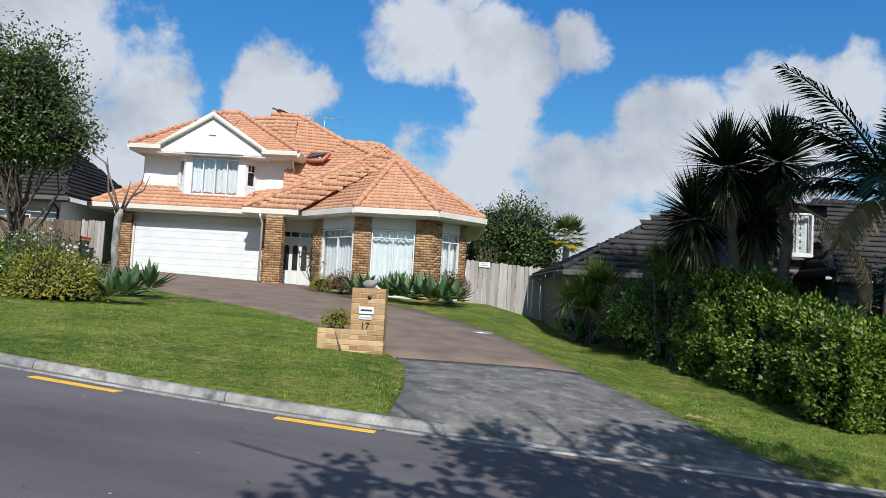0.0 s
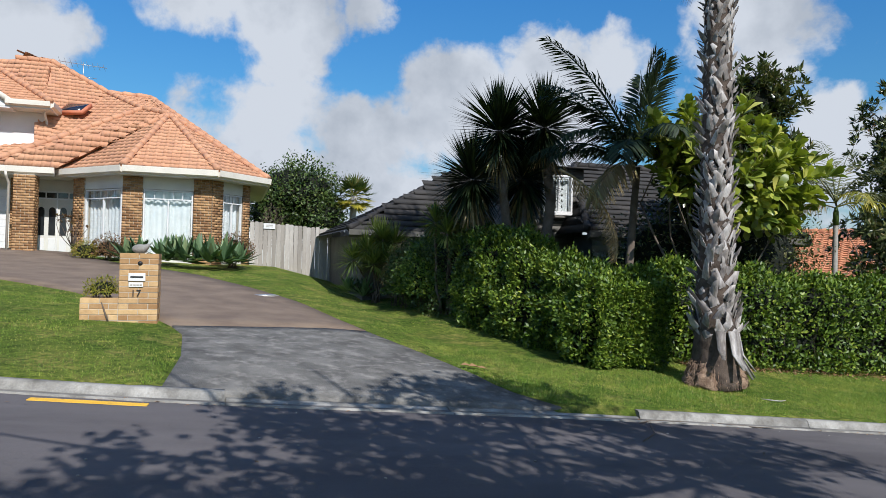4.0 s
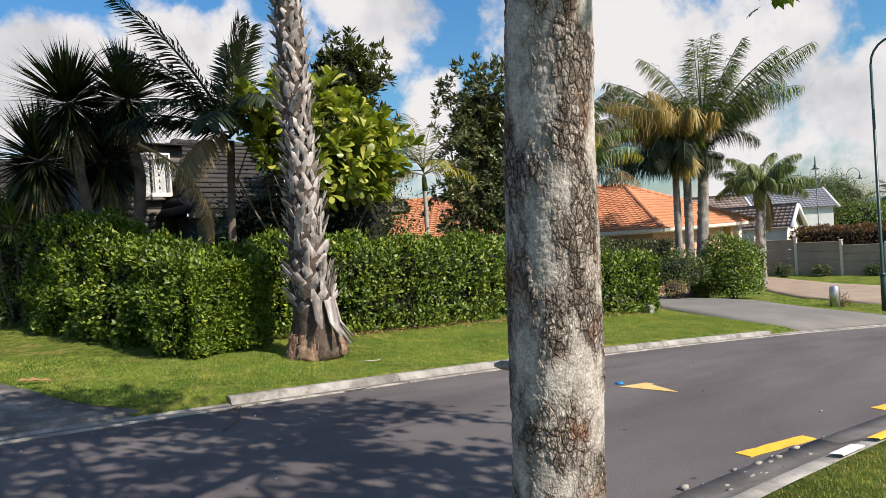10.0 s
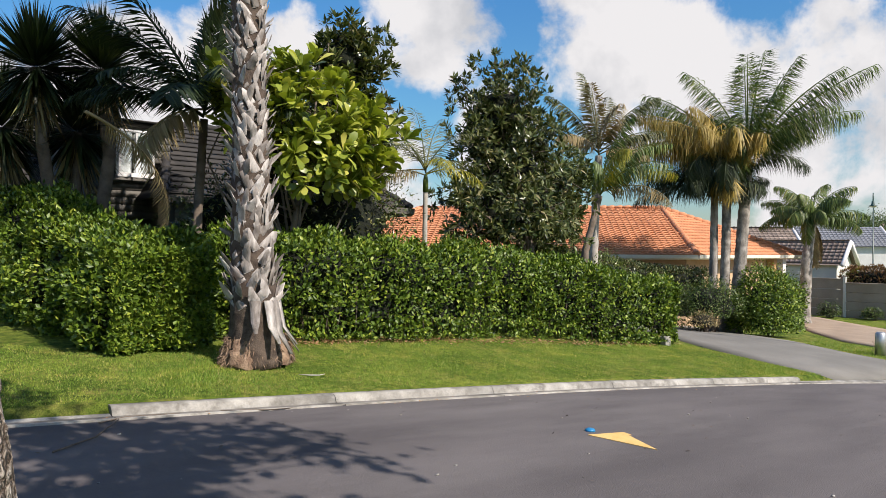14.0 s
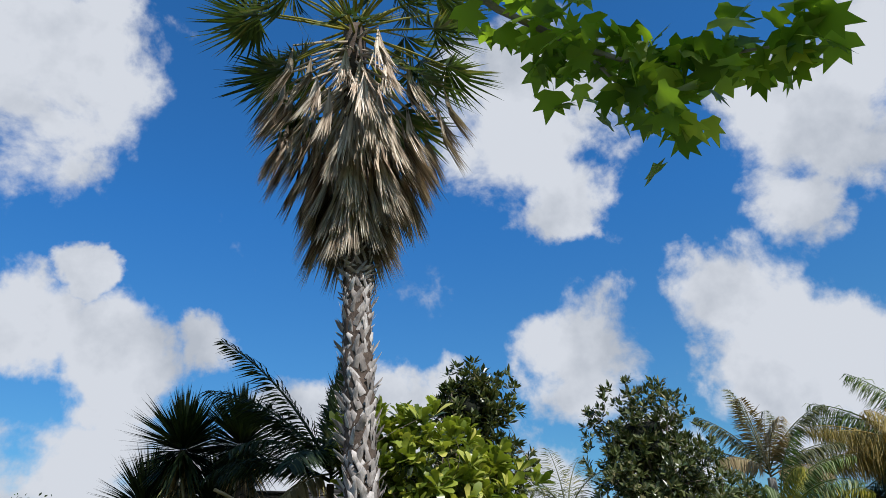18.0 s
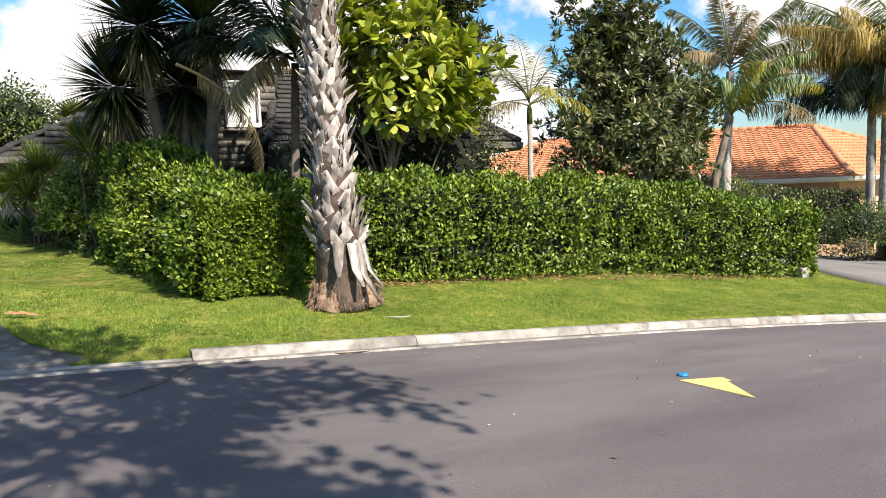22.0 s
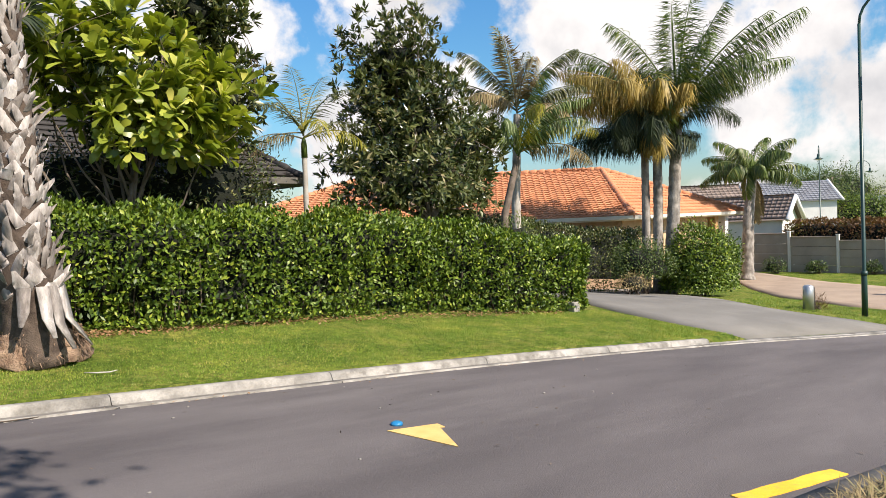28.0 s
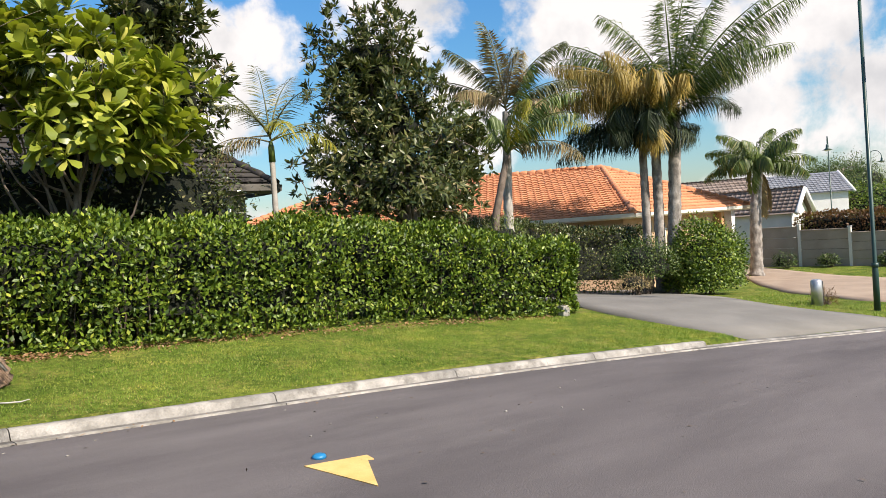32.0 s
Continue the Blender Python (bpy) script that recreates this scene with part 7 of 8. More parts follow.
def dark_house():
    H = thing("house", "grey weatherboard house under a low dark tiled roof", "house")
    e = 2.42
    roof_only(H, [((3.43, 18.5, e), (9.2, 18.5, e), (15.5, 22, 5.2), (7.3, 21.5, 4.5)), ((3.43, 18.5, e), (7.3, 21.5, 4.5), (3.43, 27, e)),
                  ((8.3, 14.5, e), (14.6, 14.5, e), (13.0, 17.8, 4.4), (9.6, 17.8, 4.4)), ((14.6, 14.5, e), (14.6, 22, e), (13.0, 17.8, 4.4)), ((8.3, 14.5, e), (9.6, 17.8, 4.4), (8.3, 22, e))], M["tile_dark"], .36, .27, .03, .0)
    for a, b in (((3.43, 18.5, e), (7.3, 21.5, 4.5)), ((7.3, 21.5, 4.5), (15.5, 22, 5.2)), ((8.3, 14.5, e), (9.6, 17.8, 4.4)), ((14.6, 14.5, e), (13, 17.8, 4.4)), ((9.6, 17.8, 4.4), (13, 17.8, 4.4))):
        ridge_caps(a, b, M["tile_dark"], H, .09)
    gutter((8.3, 14.5), (14.6, 14.5), e - .2, e, M["board_dark"], H)
    gutter((14.6, 14.5), (14.6, 22), e - .2, e, M["board_dark"], H)
    gutter((3.43, 18.5), (8.3, 18.5), e - .2, e, M["board_dark"], H)
    prism("wall_core", [(8.75, 15.1), (14.1, 15.1), (14.1, 24), (8.75, 24)], -.2, e - .05, M["board_dark"], H)
    prism("wall_core", [(3.95, 19.1), (8.7, 19.1), (8.7, 26), (3.95, 26)], .2, e - .05, M["board_dark"], H)
    f = Face((8.75, 15.1), (14.1, 15.1))
    boards(f, 0, f.L, .0, e - .1, M["board_grey"], H)
    for u in (.5, 2.0, 3.9):
        f2 = Face((8.75, 14.98), (14.1, 14.98))
        f2.window(u, u + 1.0, .9, 2.1, H, 2, None, dark=True)
    # dormer with a white window
    box("dormer", 7.3, 9.0, 16.1, 19, 2.0, 4.1, M["board_dark"], H)
    roof_only(H, [((7.1, 15.9, 4.05), (9.2, 15.9, 4.05), (9.2, 19.5, 4.6), (7.1, 19.5, 4.6))], M["tile_dark"], .36, .27, .03, .0)
    d = Face((7.3, 16.08), (9.0, 16.08))
    boards(d, 0, 1.7, 2.0, 4.05, M["board_dark"], H)
    d2 = Face((7.3, 15.83), (9.0, 15.83))
    d2.window(.55, 1.28, 2.9, 3.85, H, 2, None)
    return H


dark_house()


def orange_house():
    H = thing("house", "low house with a broad bright orange tiled hip roof", "house")
    e, t = 1.22, 3.57
    L1, C1, tip, R, R0, B1, B2 = (18.4, 28.6, e), (30.3, 15.1, e), (41.3, 15.3, e), (36.0, 20.15, t), (27.7, 29.7, t), (44.0, 24.5, e), (33.0, 38.0, e)
    r = roof_only(H, [(L1, C1, R, R0), (C1, tip, R), (tip, B1, R), (R, B1, B2, R0), (L1, R0, B2)], M["tile2"], .3, .34, .045, .035)
    for a, b in ((C1, R), (R, R0), (tip, R), (L1, R0)):
        ridge_caps(a, b, M["tile2"], r, .14)
    gutter(L1[:2], C1[:2], e - .2, e, M["cream"], H)
    gutter(C1[:2], tip[:2], e - .2, e, M["cream"], H)
    prism("wall", [(19.6, 28.3), (30.6, 15.75), (40.3, 15.9), (43, 24.3), (32.6, 36.8)], -2.4, e - .12, M["peach"], H)
    f = Face((30.6, 15.72), (40.3, 15.87))
    for u in (3.2, 6.0):
        f.window(u, u + 1.4, -1.0, .5, H, 2, None, dark=True)
    f.box("pier", 9.0, 9.4, .0, .35, -2.4, e - .2, M["white"], H)
    f.box("pier", 7.9, 8.25, .0, .35, -2.4, e - .2, M["brick_i"], H)
    return H


orange_house()


def gable_house(name, label, apex, back, half, eave, wallz, roofm, wallm):
    """A gabled house: ridge from apex (x, y, z) to back, half width of the roof, eave level."""
    H = thing(name, label, "house")
    a, b = np.array(apex, float), np.array(back, float)
    t = unit((b - a) * (1, 1, 0))
    s = np.array((-t[1], t[0], 0))
    l0, r0 = a + s * half, a - s * half
    l1, r1 = b + s * half, b - s * half
    for p in (l0, r0, l1, r1):
        p[2] = eave
    roof_only(H, [(l0, l1, b, a), (r0, a, b, r1)], roofm)
    i = .25
    w = [a + s * (half - i) + t * .3, a - s * (half - i) + t * .3, b - s * (half - i), b + s * (half - i)]
    bm = bmesh.new()
    lo = [bm.verts.new((p[0], p[1], wallz)) for p in w]
    hi = [bm.verts.new((p[0], p[1], eave + .05)) for p in w]
    for k in range(4):
        bm.faces.new((lo[k], lo[(k + 1) % 4], hi[(k + 1) % 4], hi[k]))
    top = bm.verts.new(tuple(a + t * .3 - np.array((0, 0, .15))))
    bm.faces.new((hi[0], hi[1], top))
    part("wall", bm, wallm, H)
    for p, sg in ((l0, 1), (r0, -1)):
        tube("barge_board", [p - t * .05 + (0, 0, -.03), a - t * .05 + (0, 0, -.03)], .14, M["white"], H, sides=4)
    return H


gable_house("house", "white gabled house with a brown tiled roof", (51.0, 16.2, 2.05), (50.5, 22.5, 2.05), 1.9, .6, -2.4, M["tile_brown"], M["offwhite"])
gable_house("house", "white two-storey house with a blue-grey roof far off", (66, 19, 3.4), (60, 27.5, 3.4), 3.2, 1.8, -2.6, M["tile_grey"], M["white"])
gable_house("house", "brown roofed house with white gables behind the palms", (55, 21.3, 3.05), (48.5, 28.5, 3.05), 2.6, 1.4, -2.4, M["tile_brown"], M["white"])


def left_house():
    H = thing("house", "white neighbouring house with a dark roof beyond the shrubs", "house")
    roof_only(H, [((-13.1, 25.0, 4.35), (-22, 25.0, 4.35), (-22, 29, 7.4), (-16.2, 29, 7.4)), ((-13.1, 25.0, 4.35), (-16.2, 29, 7.4), (-13.1, 34, 4.35))], M["tile_dark"], .36, .27, .03, 0)
    gutter((-22, 25.0), (-13.1, 25.0), 4.15, 4.35, M["board_dark"], H)
    prism("wall", [(-22, 25.6), (-13.7, 25.6), (-13.7, 33), (-22, 33)], 1.2, 4.3, M["white"], H)
    f = Face((-22, 25.56), (-13.7, 25.56))
    boards(f, 0, f.L, 1.6, 4.2, M["white"], H)
    Face((-22, 25.44), (-13.7, 25.44)).window(6.4, 7.3, 2.4, 3.7, H, 2, None, dark=True)
    tube("downpipe", [(-13.9, 25.2, 4.2), (-13.75, 25.5, 3.95), (-13.75, 25.5, 1.4)], .045, M["black"], H)
    return H


left_house()
gable_house("house", "single-storey house with a dark roof behind the fence", (-13.5, 33, 4.7), (-13.5, 44, 4.7), 4.5, 4.0, 1.2, M["tile_dark"], M["offwhite"])
gable_house("house", "house with a grey tiled roof far behind the fence", (4.0, 58, 5.4), (-2, 66, 5.4), 4.5, 3.6, 0, M["tile_grey"], M["white"])


# ---- fences ----
def paling_fence(name, label, p0, p1, top0, top1, n, mat, w=.14, cut=True, seed=71, zf=gz, drop=0.0):
    g = np.random.default_rng(seed)
    F = thing(name, label, "fence")
    a, b = np.array(p0, float), np.array(p1, float)
    t = unit(b - a)
    face = Face(p0, p1)
    for k in range(n):
        f = (k + .5) / n
        u = f * face.L
        ww = face.L / n * .94
        top = top0 + (top1 - top0) * f + g.uniform(-.03, .03)
        p = face.pt(u, 0, 0)
        z0 = zf(p[0], p[1]) - .05 - drop
        lean = g.normal(0, .006)
        prof = [(-ww / 2, z0), (ww / 2, z0), (ww / 2 + lean, top - .03), (ww / 2 - .03 + lean, top), (-ww / 2 + .03 + lean, top), (-ww / 2 + lean, top - .03)]
        V = [face.pt(u + x, w2, z) for w2 in (.02 + g.uniform(0, .008), 0.0) for x, z in prof]
        q = len(prof)
        bm = bmesh.new()
        vs = [bm.verts.new(v) for v in V]
        bm.faces.new(vs[:q])
        bm.faces.new(vs[q:][::-1])
        for i in range(q):
            bm.faces.new((vs[(i + 1) % q], vs[i], vs[q + i], vs[q + (i + 1) % q]))
        part("paling", bm, mat, F)
    for h in (.35, 1.3):
        z = zf(*face.pt(face.L / 2, 0, 0)[:2]) + h
        face.box("rail", 0, face.L, -.07, -.002, z, z + .09, mat, F)
    return F


paling_fence("paling_fence", "weathered grey paling fence beside the brick house", (1.12, 25.6), (7.2, 25.75), 2.88, 2.5, 40, M["fence_wood"])
paling_fence("paling_fence", "weathered grey paling fence beside the garage", (-13.05, 25.9), (-12.2, 25.9), 3.62, 3.6, 7, M["fence_wood"], seed=72)
paling_fence("paling_fence", "brown stained board fence under a lattice top", (-17.0, 23.6), (-12.3, 24.4), 3.42, 3.46, 26, M["fence_brown"], seed=73)
s_ = thing("fence_sign", "small white notice on the paling fence", "sign")
box("plate", 1.58, 1.98, 25.55, 25.575, 2.63, 2.82, M["white"], s_, "", .003)
for q in range(2):
    box("text_line", 1.66, 1.9, 25.545, 25.55, 2.69 + q * .06, 2.71 + q * .06, M["fence_block"], s_, "", 0)


def panel_fence():
    F = thing("panel_fence", "taupe panel fence with white-capped posts across the lawn", "fence")
    ys, tops = [17.2, 14.8, 12.35, 10.1, 8.3], [.05, -.17, -.38, -.6, -.66]
    for k in range(4):
        y0, y1 = ys[k + 1], ys[k]
        z0 = gz(46, y0) - .1
        t = min(tops[k], tops[k + 1]) + .02
        for i in range(4):
            h = (t - z0) / 4
            box("board", 45.97, 46.03, y0 + .07, y1 - .07, z0 + i * h + .015, z0 + (i + 1) * h, M["fence_block"], F)
        box("cap_rail", 45.93, 46.07, y0 + .06, y1 - .06, t, t + .06, M["fence_block"], F)
    for y, t in zip(ys, tops):
        box("post", 45.92, 46.08, y - .07, y + .07, gz(46, y) - .2, t + .14, M["offwhite"], F)
        box("cap", 45.9, 46.1, y - .09, y + .09, t + .14, t + .18, M["white"], F)
    return F


panel_fence()
hedge("hedge", "long reddish hedge behind the panel fence", [(48.5, 15.5), (48, 12), (47.4, 8.6)], 1.8, 2.7, 9000, leaf=(.12, .18), mat="rust_leaf", seed=74, stems=6)
shrub("shrub", "big red-leaved bush at the fence's end", (46.4, 7.0, -1.2), (1.1, 1.0, 1.65), 4500, .15, .08, "red_leaf", 75)
shrub("shrub", "yellow-green climber against the white gable", (48.3, 15.0, -1.0), (.6, .6, 1.5), 1600, .14, .07, "yellow_leaf", 176)
shrub("shrub", "white flowering daisy bush on the lawn", (44.6, 8.0, -1.9), (.75, .75, .75), 1200, .1, .04, "mid_leaf", 76, flowers=(260, "flower_white", .07))
for k, (x, y, r) in enumerate(((45.3, 13.2, .5), (45.4, 10.6, .45), (44.9, 15.2, .6), (43.0, 17.0, .7))):
    shrub("shrub", "small green shrub at the fence's foot", (x, y, gz(x, y) + .25), (r, r, r), 700, .1, .04, "mid_leaf", 77 + k)

# ---- planting round the brick house ----
tree("tree", "tall twiggy tree with a thin dark green crown", (-10.9, 18.2, gz(-10.9, 18.2) - .05), (-10.7, 18.1, 3.4), [((-10.9, 18.1, 6.0), (1.7, 1.5, 1.9)), ((-10.0, 18.0, 5.2), (1.1, 1.0, .9)), ((-12.2, 18.2, 5.0), (1.2, 1.2, 1.6))], 1000, 30, .11, .055, "mid_leaf", "twig", .1, 40, 81, spread=.14, shell=.5, core=.62)


def bare_tree():
    g = np.random.default_rng(82)
    root = thing("bare_tree", "small bare pruned tree with grey bark on the lawn", "tree")
    b = np.array((-7.5, 16.8, gz(-7.5, 16.8) - .05))
    tube("trunk", [b, b + (.02, 0, .5), b + (-.05, 0, 1.1), b + (-.02, 0, 1.85), b + (.06, 0, 2.05)], [.1, .085, .08, .09, .05], M["trunk_grey"], root, sides=10)
    top = b + (0, 0, 1.95)
    for P in ([(0, 0, 0), (-.2, 0, .6), (-.45, .05, 1.2), (-.9, 0, 1.5), (-1.3, 0, 1.75)], [(-.1, 0, .1), (-.3, 0, .5), (-.36, 0, 1.1), (-.4, 0, 1.35)], [(.05, 0, 0), (.25, 0, .4), (.45, .05, .75), (.55, 0, 1.15)], [(.05, 0, .1), (.2, -.1, .5), (.22, 0, .8)], [(-.1, .1, 0), (-.25, .1, .3), (-.28, .15, .62)], [(.25, 0, .4), (.5, .1, .6), (.62, .1, .95)]):
        tube("limb", [top + np.array(p) for p in P], np.linspace(.032, .006, len(P)), M["trunk_brown"], root, sides=6)
    return root


bare_tree()
for k, (x, y, rx, rz_, mt, lab) in enumerate(((-8.6, 15.4, 1.5, 1.1, "mid_leaf", "flowering green shrub bed at the lawn's edge"), (-7.6, 14.3, 1.0, .75, "yellow_leaf", "yellow-green low shrub beside the lawn"), (-9.4, 14.3, 1.3, .8, "hedge_leaf", "low green shrub beside the lawn"), (-9.5, 17.0, 1.6, 1.1, "dark_leaf", "dark shrub under the tall tree"))):
    shrub("shrub", lab, (x, y, gz(x, y) + .2), (rx, .9, rz_), 3800, .08, .035, mt, 90 + k, flowers=(90, "flower_white", .045) if k in (0, 2) else None)
for k, (x, y, s) in enumerate(((-6.75, 16.2, 1.0), (-6.45, 14.4, .9), (-2.4, 22.2, 1.05), (-1.5, 23.1, 1.15), (-.1, 22.2, 1.3), (.45, 22.7, 1.05), (-.8, 22.25, 1.2), (-1.4, 22.5, 1.1))):
    z = gz(x, y)
    sword_plant("agave", "broad blue-green agave rosette in the garden bed", (x, y, z), [(x, y, z + .16 * s), (x + .3 * s, y + .1, z + .2 * s)], 24, .66 * s, .17 * s, "agave", 100 + k, bark=None, category="agave", lo=0)
shrub("shrub", "rounded russet-leaved shrub under the bay window", (.55, 23.7, 1.75), (.65, .55, .6), 2600, .06, .03, "rust_leaf", 110)
shrub("shrub", "rounded russet-leaved shrub beside the entry", (-3.1, 23.9, 1.65), (.6, .5, .5), 2200, .06, .03, "rust_leaf", 111)
shrub("shrub", "small yellow-green shrub by the front door", (-3.75, 23.8, 1.6), (.4, .4, .4), 1300, .06, .02, "yellow_leaf", 112)


def potted_plant():
    root = thing("potted_plant", "black pot with a branching purple succulent by the door", "pot plant", (-4.15, 23.9, gz(-4.15, 23.9) + .03))
    tube("pot", [(0, 0, 0), (0, 0, .3), (0, 0, .33), (0, 0, .3)], [.15, .21, .23, .19], M["black"], root, sides=14)
    g = np.random.default_rng(113)
    for k in range(16):
        a = g.uniform(0, 2 * np.pi)
        e = np.array((math.cos(a) * g.uniform(.1, .55), math.sin(a) * .3, g.uniform(.55, 1.25)))
        P, R = limb(g, (0, 0, .28), e, .012, .008, .06, 5)
        tube("stem", P, R, M["twig"], root, sides=5)
        V, F = sword_head(g, e, 16, .09, .04, 0, 70)
        raw("rosette", V, F, M["rust_leaf"], root)


potted_plant()


def wheelie_bin():
    b = thing("wheelie_bin", "dark wheelie bin with a red lid beside the garage", "bin", (-12.75, 25.2, gz(-12.75, 25.2) + .03))
    bm = bmesh.new()
    vs = [bm.verts.new(v) for v in ((-.2, -.25, .05), (.2, -.25, .05), (.2, .2, .05), (-.2, .2, .05), (-.27, -.34, .95), (.27, -.34, .95), (.27, .3, .95), (-.27, .3, .95))]
    for f in BOXF:
        bm.faces.new([vs[i] for i in f])
    bmesh.ops.bevel(bm, geom=bm.edges[:], offset=.03, segments=2, affect="EDGES")
    part("body", bm, M["black"], b)
    box("lid", -.29, .29, -.38, .33, .95, 1.03, M["red"], b, "red lid", .025)
    box("rim", -.285, .285, -.36, .32, .9, .95, M["yellow"], b, "", .008)
    for x in (-.2, .2):
        tube("wheel", [(x - .03, .26, .1), (x + .03, .26, .1)], .1, M["black"], b, sides=14)


wheelie_bin()
tree("tree", "round dark green tree beyond the fence", (3.6, 35, gz(3.6, 35) - .05), (3.6, 35, 3.6), [((3.6, 35, 4.7), (2.2, 1.8, 1.5)), ((2.7, 35, 3.8), (1.5, 1.5, 1.2)), ((4.7, 34.6, 3.6), (1.2, 1.2, 1.0))], 640, 30, .17, .09, "mid_leaf", "trunk_brown", .2, 18, 121, spread=.26, core=.75)
tree("tree", "bare purple-grey twiggy shrub beyond the fence", (1.9, 29, gz(1.9, 29) - .05), (1.9, 29, 2.6), [((2.0, 29, 3.1), (.7, .5, .8))], 200, 1, .05, .01, "feather_dead", "twig", .05, 40, 122)


def small_fan_palm():
    g = np.random.default_rng(123)
    root = thing("fan_palm", "small fan palm with a pale trunk beyond the fence", "palm tree")
    b = np.array((6.05, 34, gz(6.05, 34)))
    top = np.array((6.2, 34, 4.7))
    tube("trunk", [b, (b + top) / 2, top], [.2, .16, .15], M["trunk_pale"], root, sides=10)
    for q in range(26):
        a, el = q * 2.4, radians(75 - q * 5)
        out = np.array((math.cos(a) * math.cos(el), math.sin(a) * math.cos(el), math.sin(el)))
        sd = np.array((-math.sin(a), math.cos(a), 0))
        hub = top + out * .6
        th = np.linspace(-1.7, 1.7, 18)
        A = out * np.cos(th)[:, None] + sd * np.sin(th)[:, None] + rand_dirs(18, g) * .08 - np.array((0, 0, .2))
        V, F = leaf_arrays(np.repeat(hub[None], 18, 0), A, np.repeat((np.cross(sd, out) + (0, 0, .2))[None], 18, 0), .62, .085, .4, .2)
        fr = raw("frond", V, F, M["fan" if q < 18 else "yellow_leaf"], root)
        tube("stalk", [top, hub], .02, M["yellow_leaf"], fr, sides=4)


small_fan_palm()


# ---- street furniture and markings ----
def street_lamp(x, y, h, reach, ang, label, r=.046):
    z = gz(x, y)
    L = thing("street_lamp", label, "street lamp", (x, y, z), rz=radians(ang), group="street lamps")
    tube("post", [(0, 0, -.05), (0, 0, 1.0), (0, 0, 1.05), (0, 0, h - 1.0)], [r * 1.5, r * 1.4, r, r * .8], M["lamp_green"], L, sides=12)
    a = np.linspace(math.pi, 0, 12)
    q = reach / 2
    P = [(0, 0, h - 1.02)] + [(q + q * math.cos(t), 0, h - 1.0 + q * 1.15 * math.sin(t)) for t in a] + [(reach, 0, h - 1.1)]
    tube("arm", P, r * .7, M["lamp_green"], L, sides=10)
    tube("collar", [(0, 0, 1.0), (0, 0, 1.1)], r * 1.7, M["lamp_green"], L, sides=12)
    head = tube("lamp_head", [(reach, 0, h - 1.06), (reach, 0, h - 1.14), (reach, 0, h - 1.28), (reach, 0, h - 1.38), (reach, 0, h - 1.46), (reach, 0, h - 1.47)], [.05, .09, .10, .14, .33, .31], M["lamp_green"], L, "dark green bell-shaped lamp head", 20)
    tube("bowl", [(reach, 0, h - 1.45), (reach, 0, h - 1.52), (reach, 0, h - 1.56)], [.26, .2, .05], M["lamp_glass"], head, "pale glass bowl", 16)
    return L


street_lamp(24.5, 5.4, 8.05, 1.2, -78, "tall dark green swan-neck street lamp on the verge")
street_lamp(61.5, 18.1, 8.6, .9, 195, "dark green swan-neck street lamp far down the street")
street_lamp(86, 22.4, 8.6, 1.2, -70, "dark green swan-neck street lamp far down the street")
street_lamp(55, 5.2, 8.0, 1.5, -85, "dark green swan-neck street lamp at the corner")


def give_way_sign():
    z = gz(53.6, 5.0)
    b = thing("road_sign", "small triangular give-way sign seen from behind on a post", "road sign", (54.6, 5.25, z - .05))
    tube("post", [(0, 0, 0), (0, 0, 2.0)], .035, M["steel"], b, sides=8)
    bm = bmesh.new()
    lo, hi = [[bm.verts.new((x, y, zz)) for y, zz in ((0, 1.5), (.4, 2.15), (-.4, 2.15))] for x in (-.05, -.03)]
    bm.faces.new(lo)
    bm.faces.new(hi[::-1])
    for i in range(3):
        bm.faces.new((lo[i], hi[i], hi[(i + 1) % 3], lo[(i + 1) % 3]))
    part("plate", bm, M["steel"], b)


give_way_sign()


def bollard():
    b = thing("service_bollard", "short silver and black service bollard on the verge", "bollard", (24.7, 6.75, gz(24.7, 6.75) - .02))
    tube("post", [(0, 0, 0), (0, 0, .62), (0, 0, .66)], [.13, .13, .09], M["steel"], b, sides=16)
    box("side_plate", .1, .18, -.1, .1, 0, .6, M["black"], b)
    shrub("shrub", "tuft of dry rusty grass by the bollard", (25.2, 6.75, gz(25.2, 6.75) + .05), (.3, .25, .3), 350, .18, .012, "rust_leaf", 131, core=False)


bollard()


def post_box():
    z = gz(33.6, 6.3)
    b = thing("letterbox", "small white house-shaped letterbox on a post", "letterbox", (33.6, 6.3, z - .05))
    box("post", -.04, .04, -.04, .04, 0, .85, M["white"], b)
    box("body", -.2, .2, -.14, .14, .85, 1.1, M["white"], b)
    bm = bmesh.new()
    g = [bm.verts.new(v) for v in ((-.24, -.18, 1.1), (.24, -.18, 1.1), (.24, .18, 1.1), (-.24, .18, 1.1), (-.24, 0, 1.26), (.24, 0, 1.26))]
    for f in ((0, 3, 2, 1), (0, 1, 5, 4), (2, 3, 4, 5), (0, 4, 3), (1, 2, 5)):
        bm.faces.new([g[i] for i in f])
    part("roof", bm, M["white"], b)


post_box()


def painted(name, label, pts, mat, thick=.007, category="road marking"):
    """A flat painted patch on the road, lying on its crown."""
    bm = bmesh.new()
    hi = [bm.verts.new((x, y, on_road(x, y, thick))) for x, y in pts]
    lo = [bm.verts.new((x, y, on_road(x, y, -.004))) for x, y in pts]
    n = len(pts)
    bm.faces.new(hi)
    for i in range(n):
        bm.faces.new((lo[i], lo[(i + 1) % n], hi[(i + 1) % n], hi[i]))
    bmesh.ops.recalc_face_normals(bm, faces=bm.faces)
    return tagged(part(name, bm, mat), label, category)


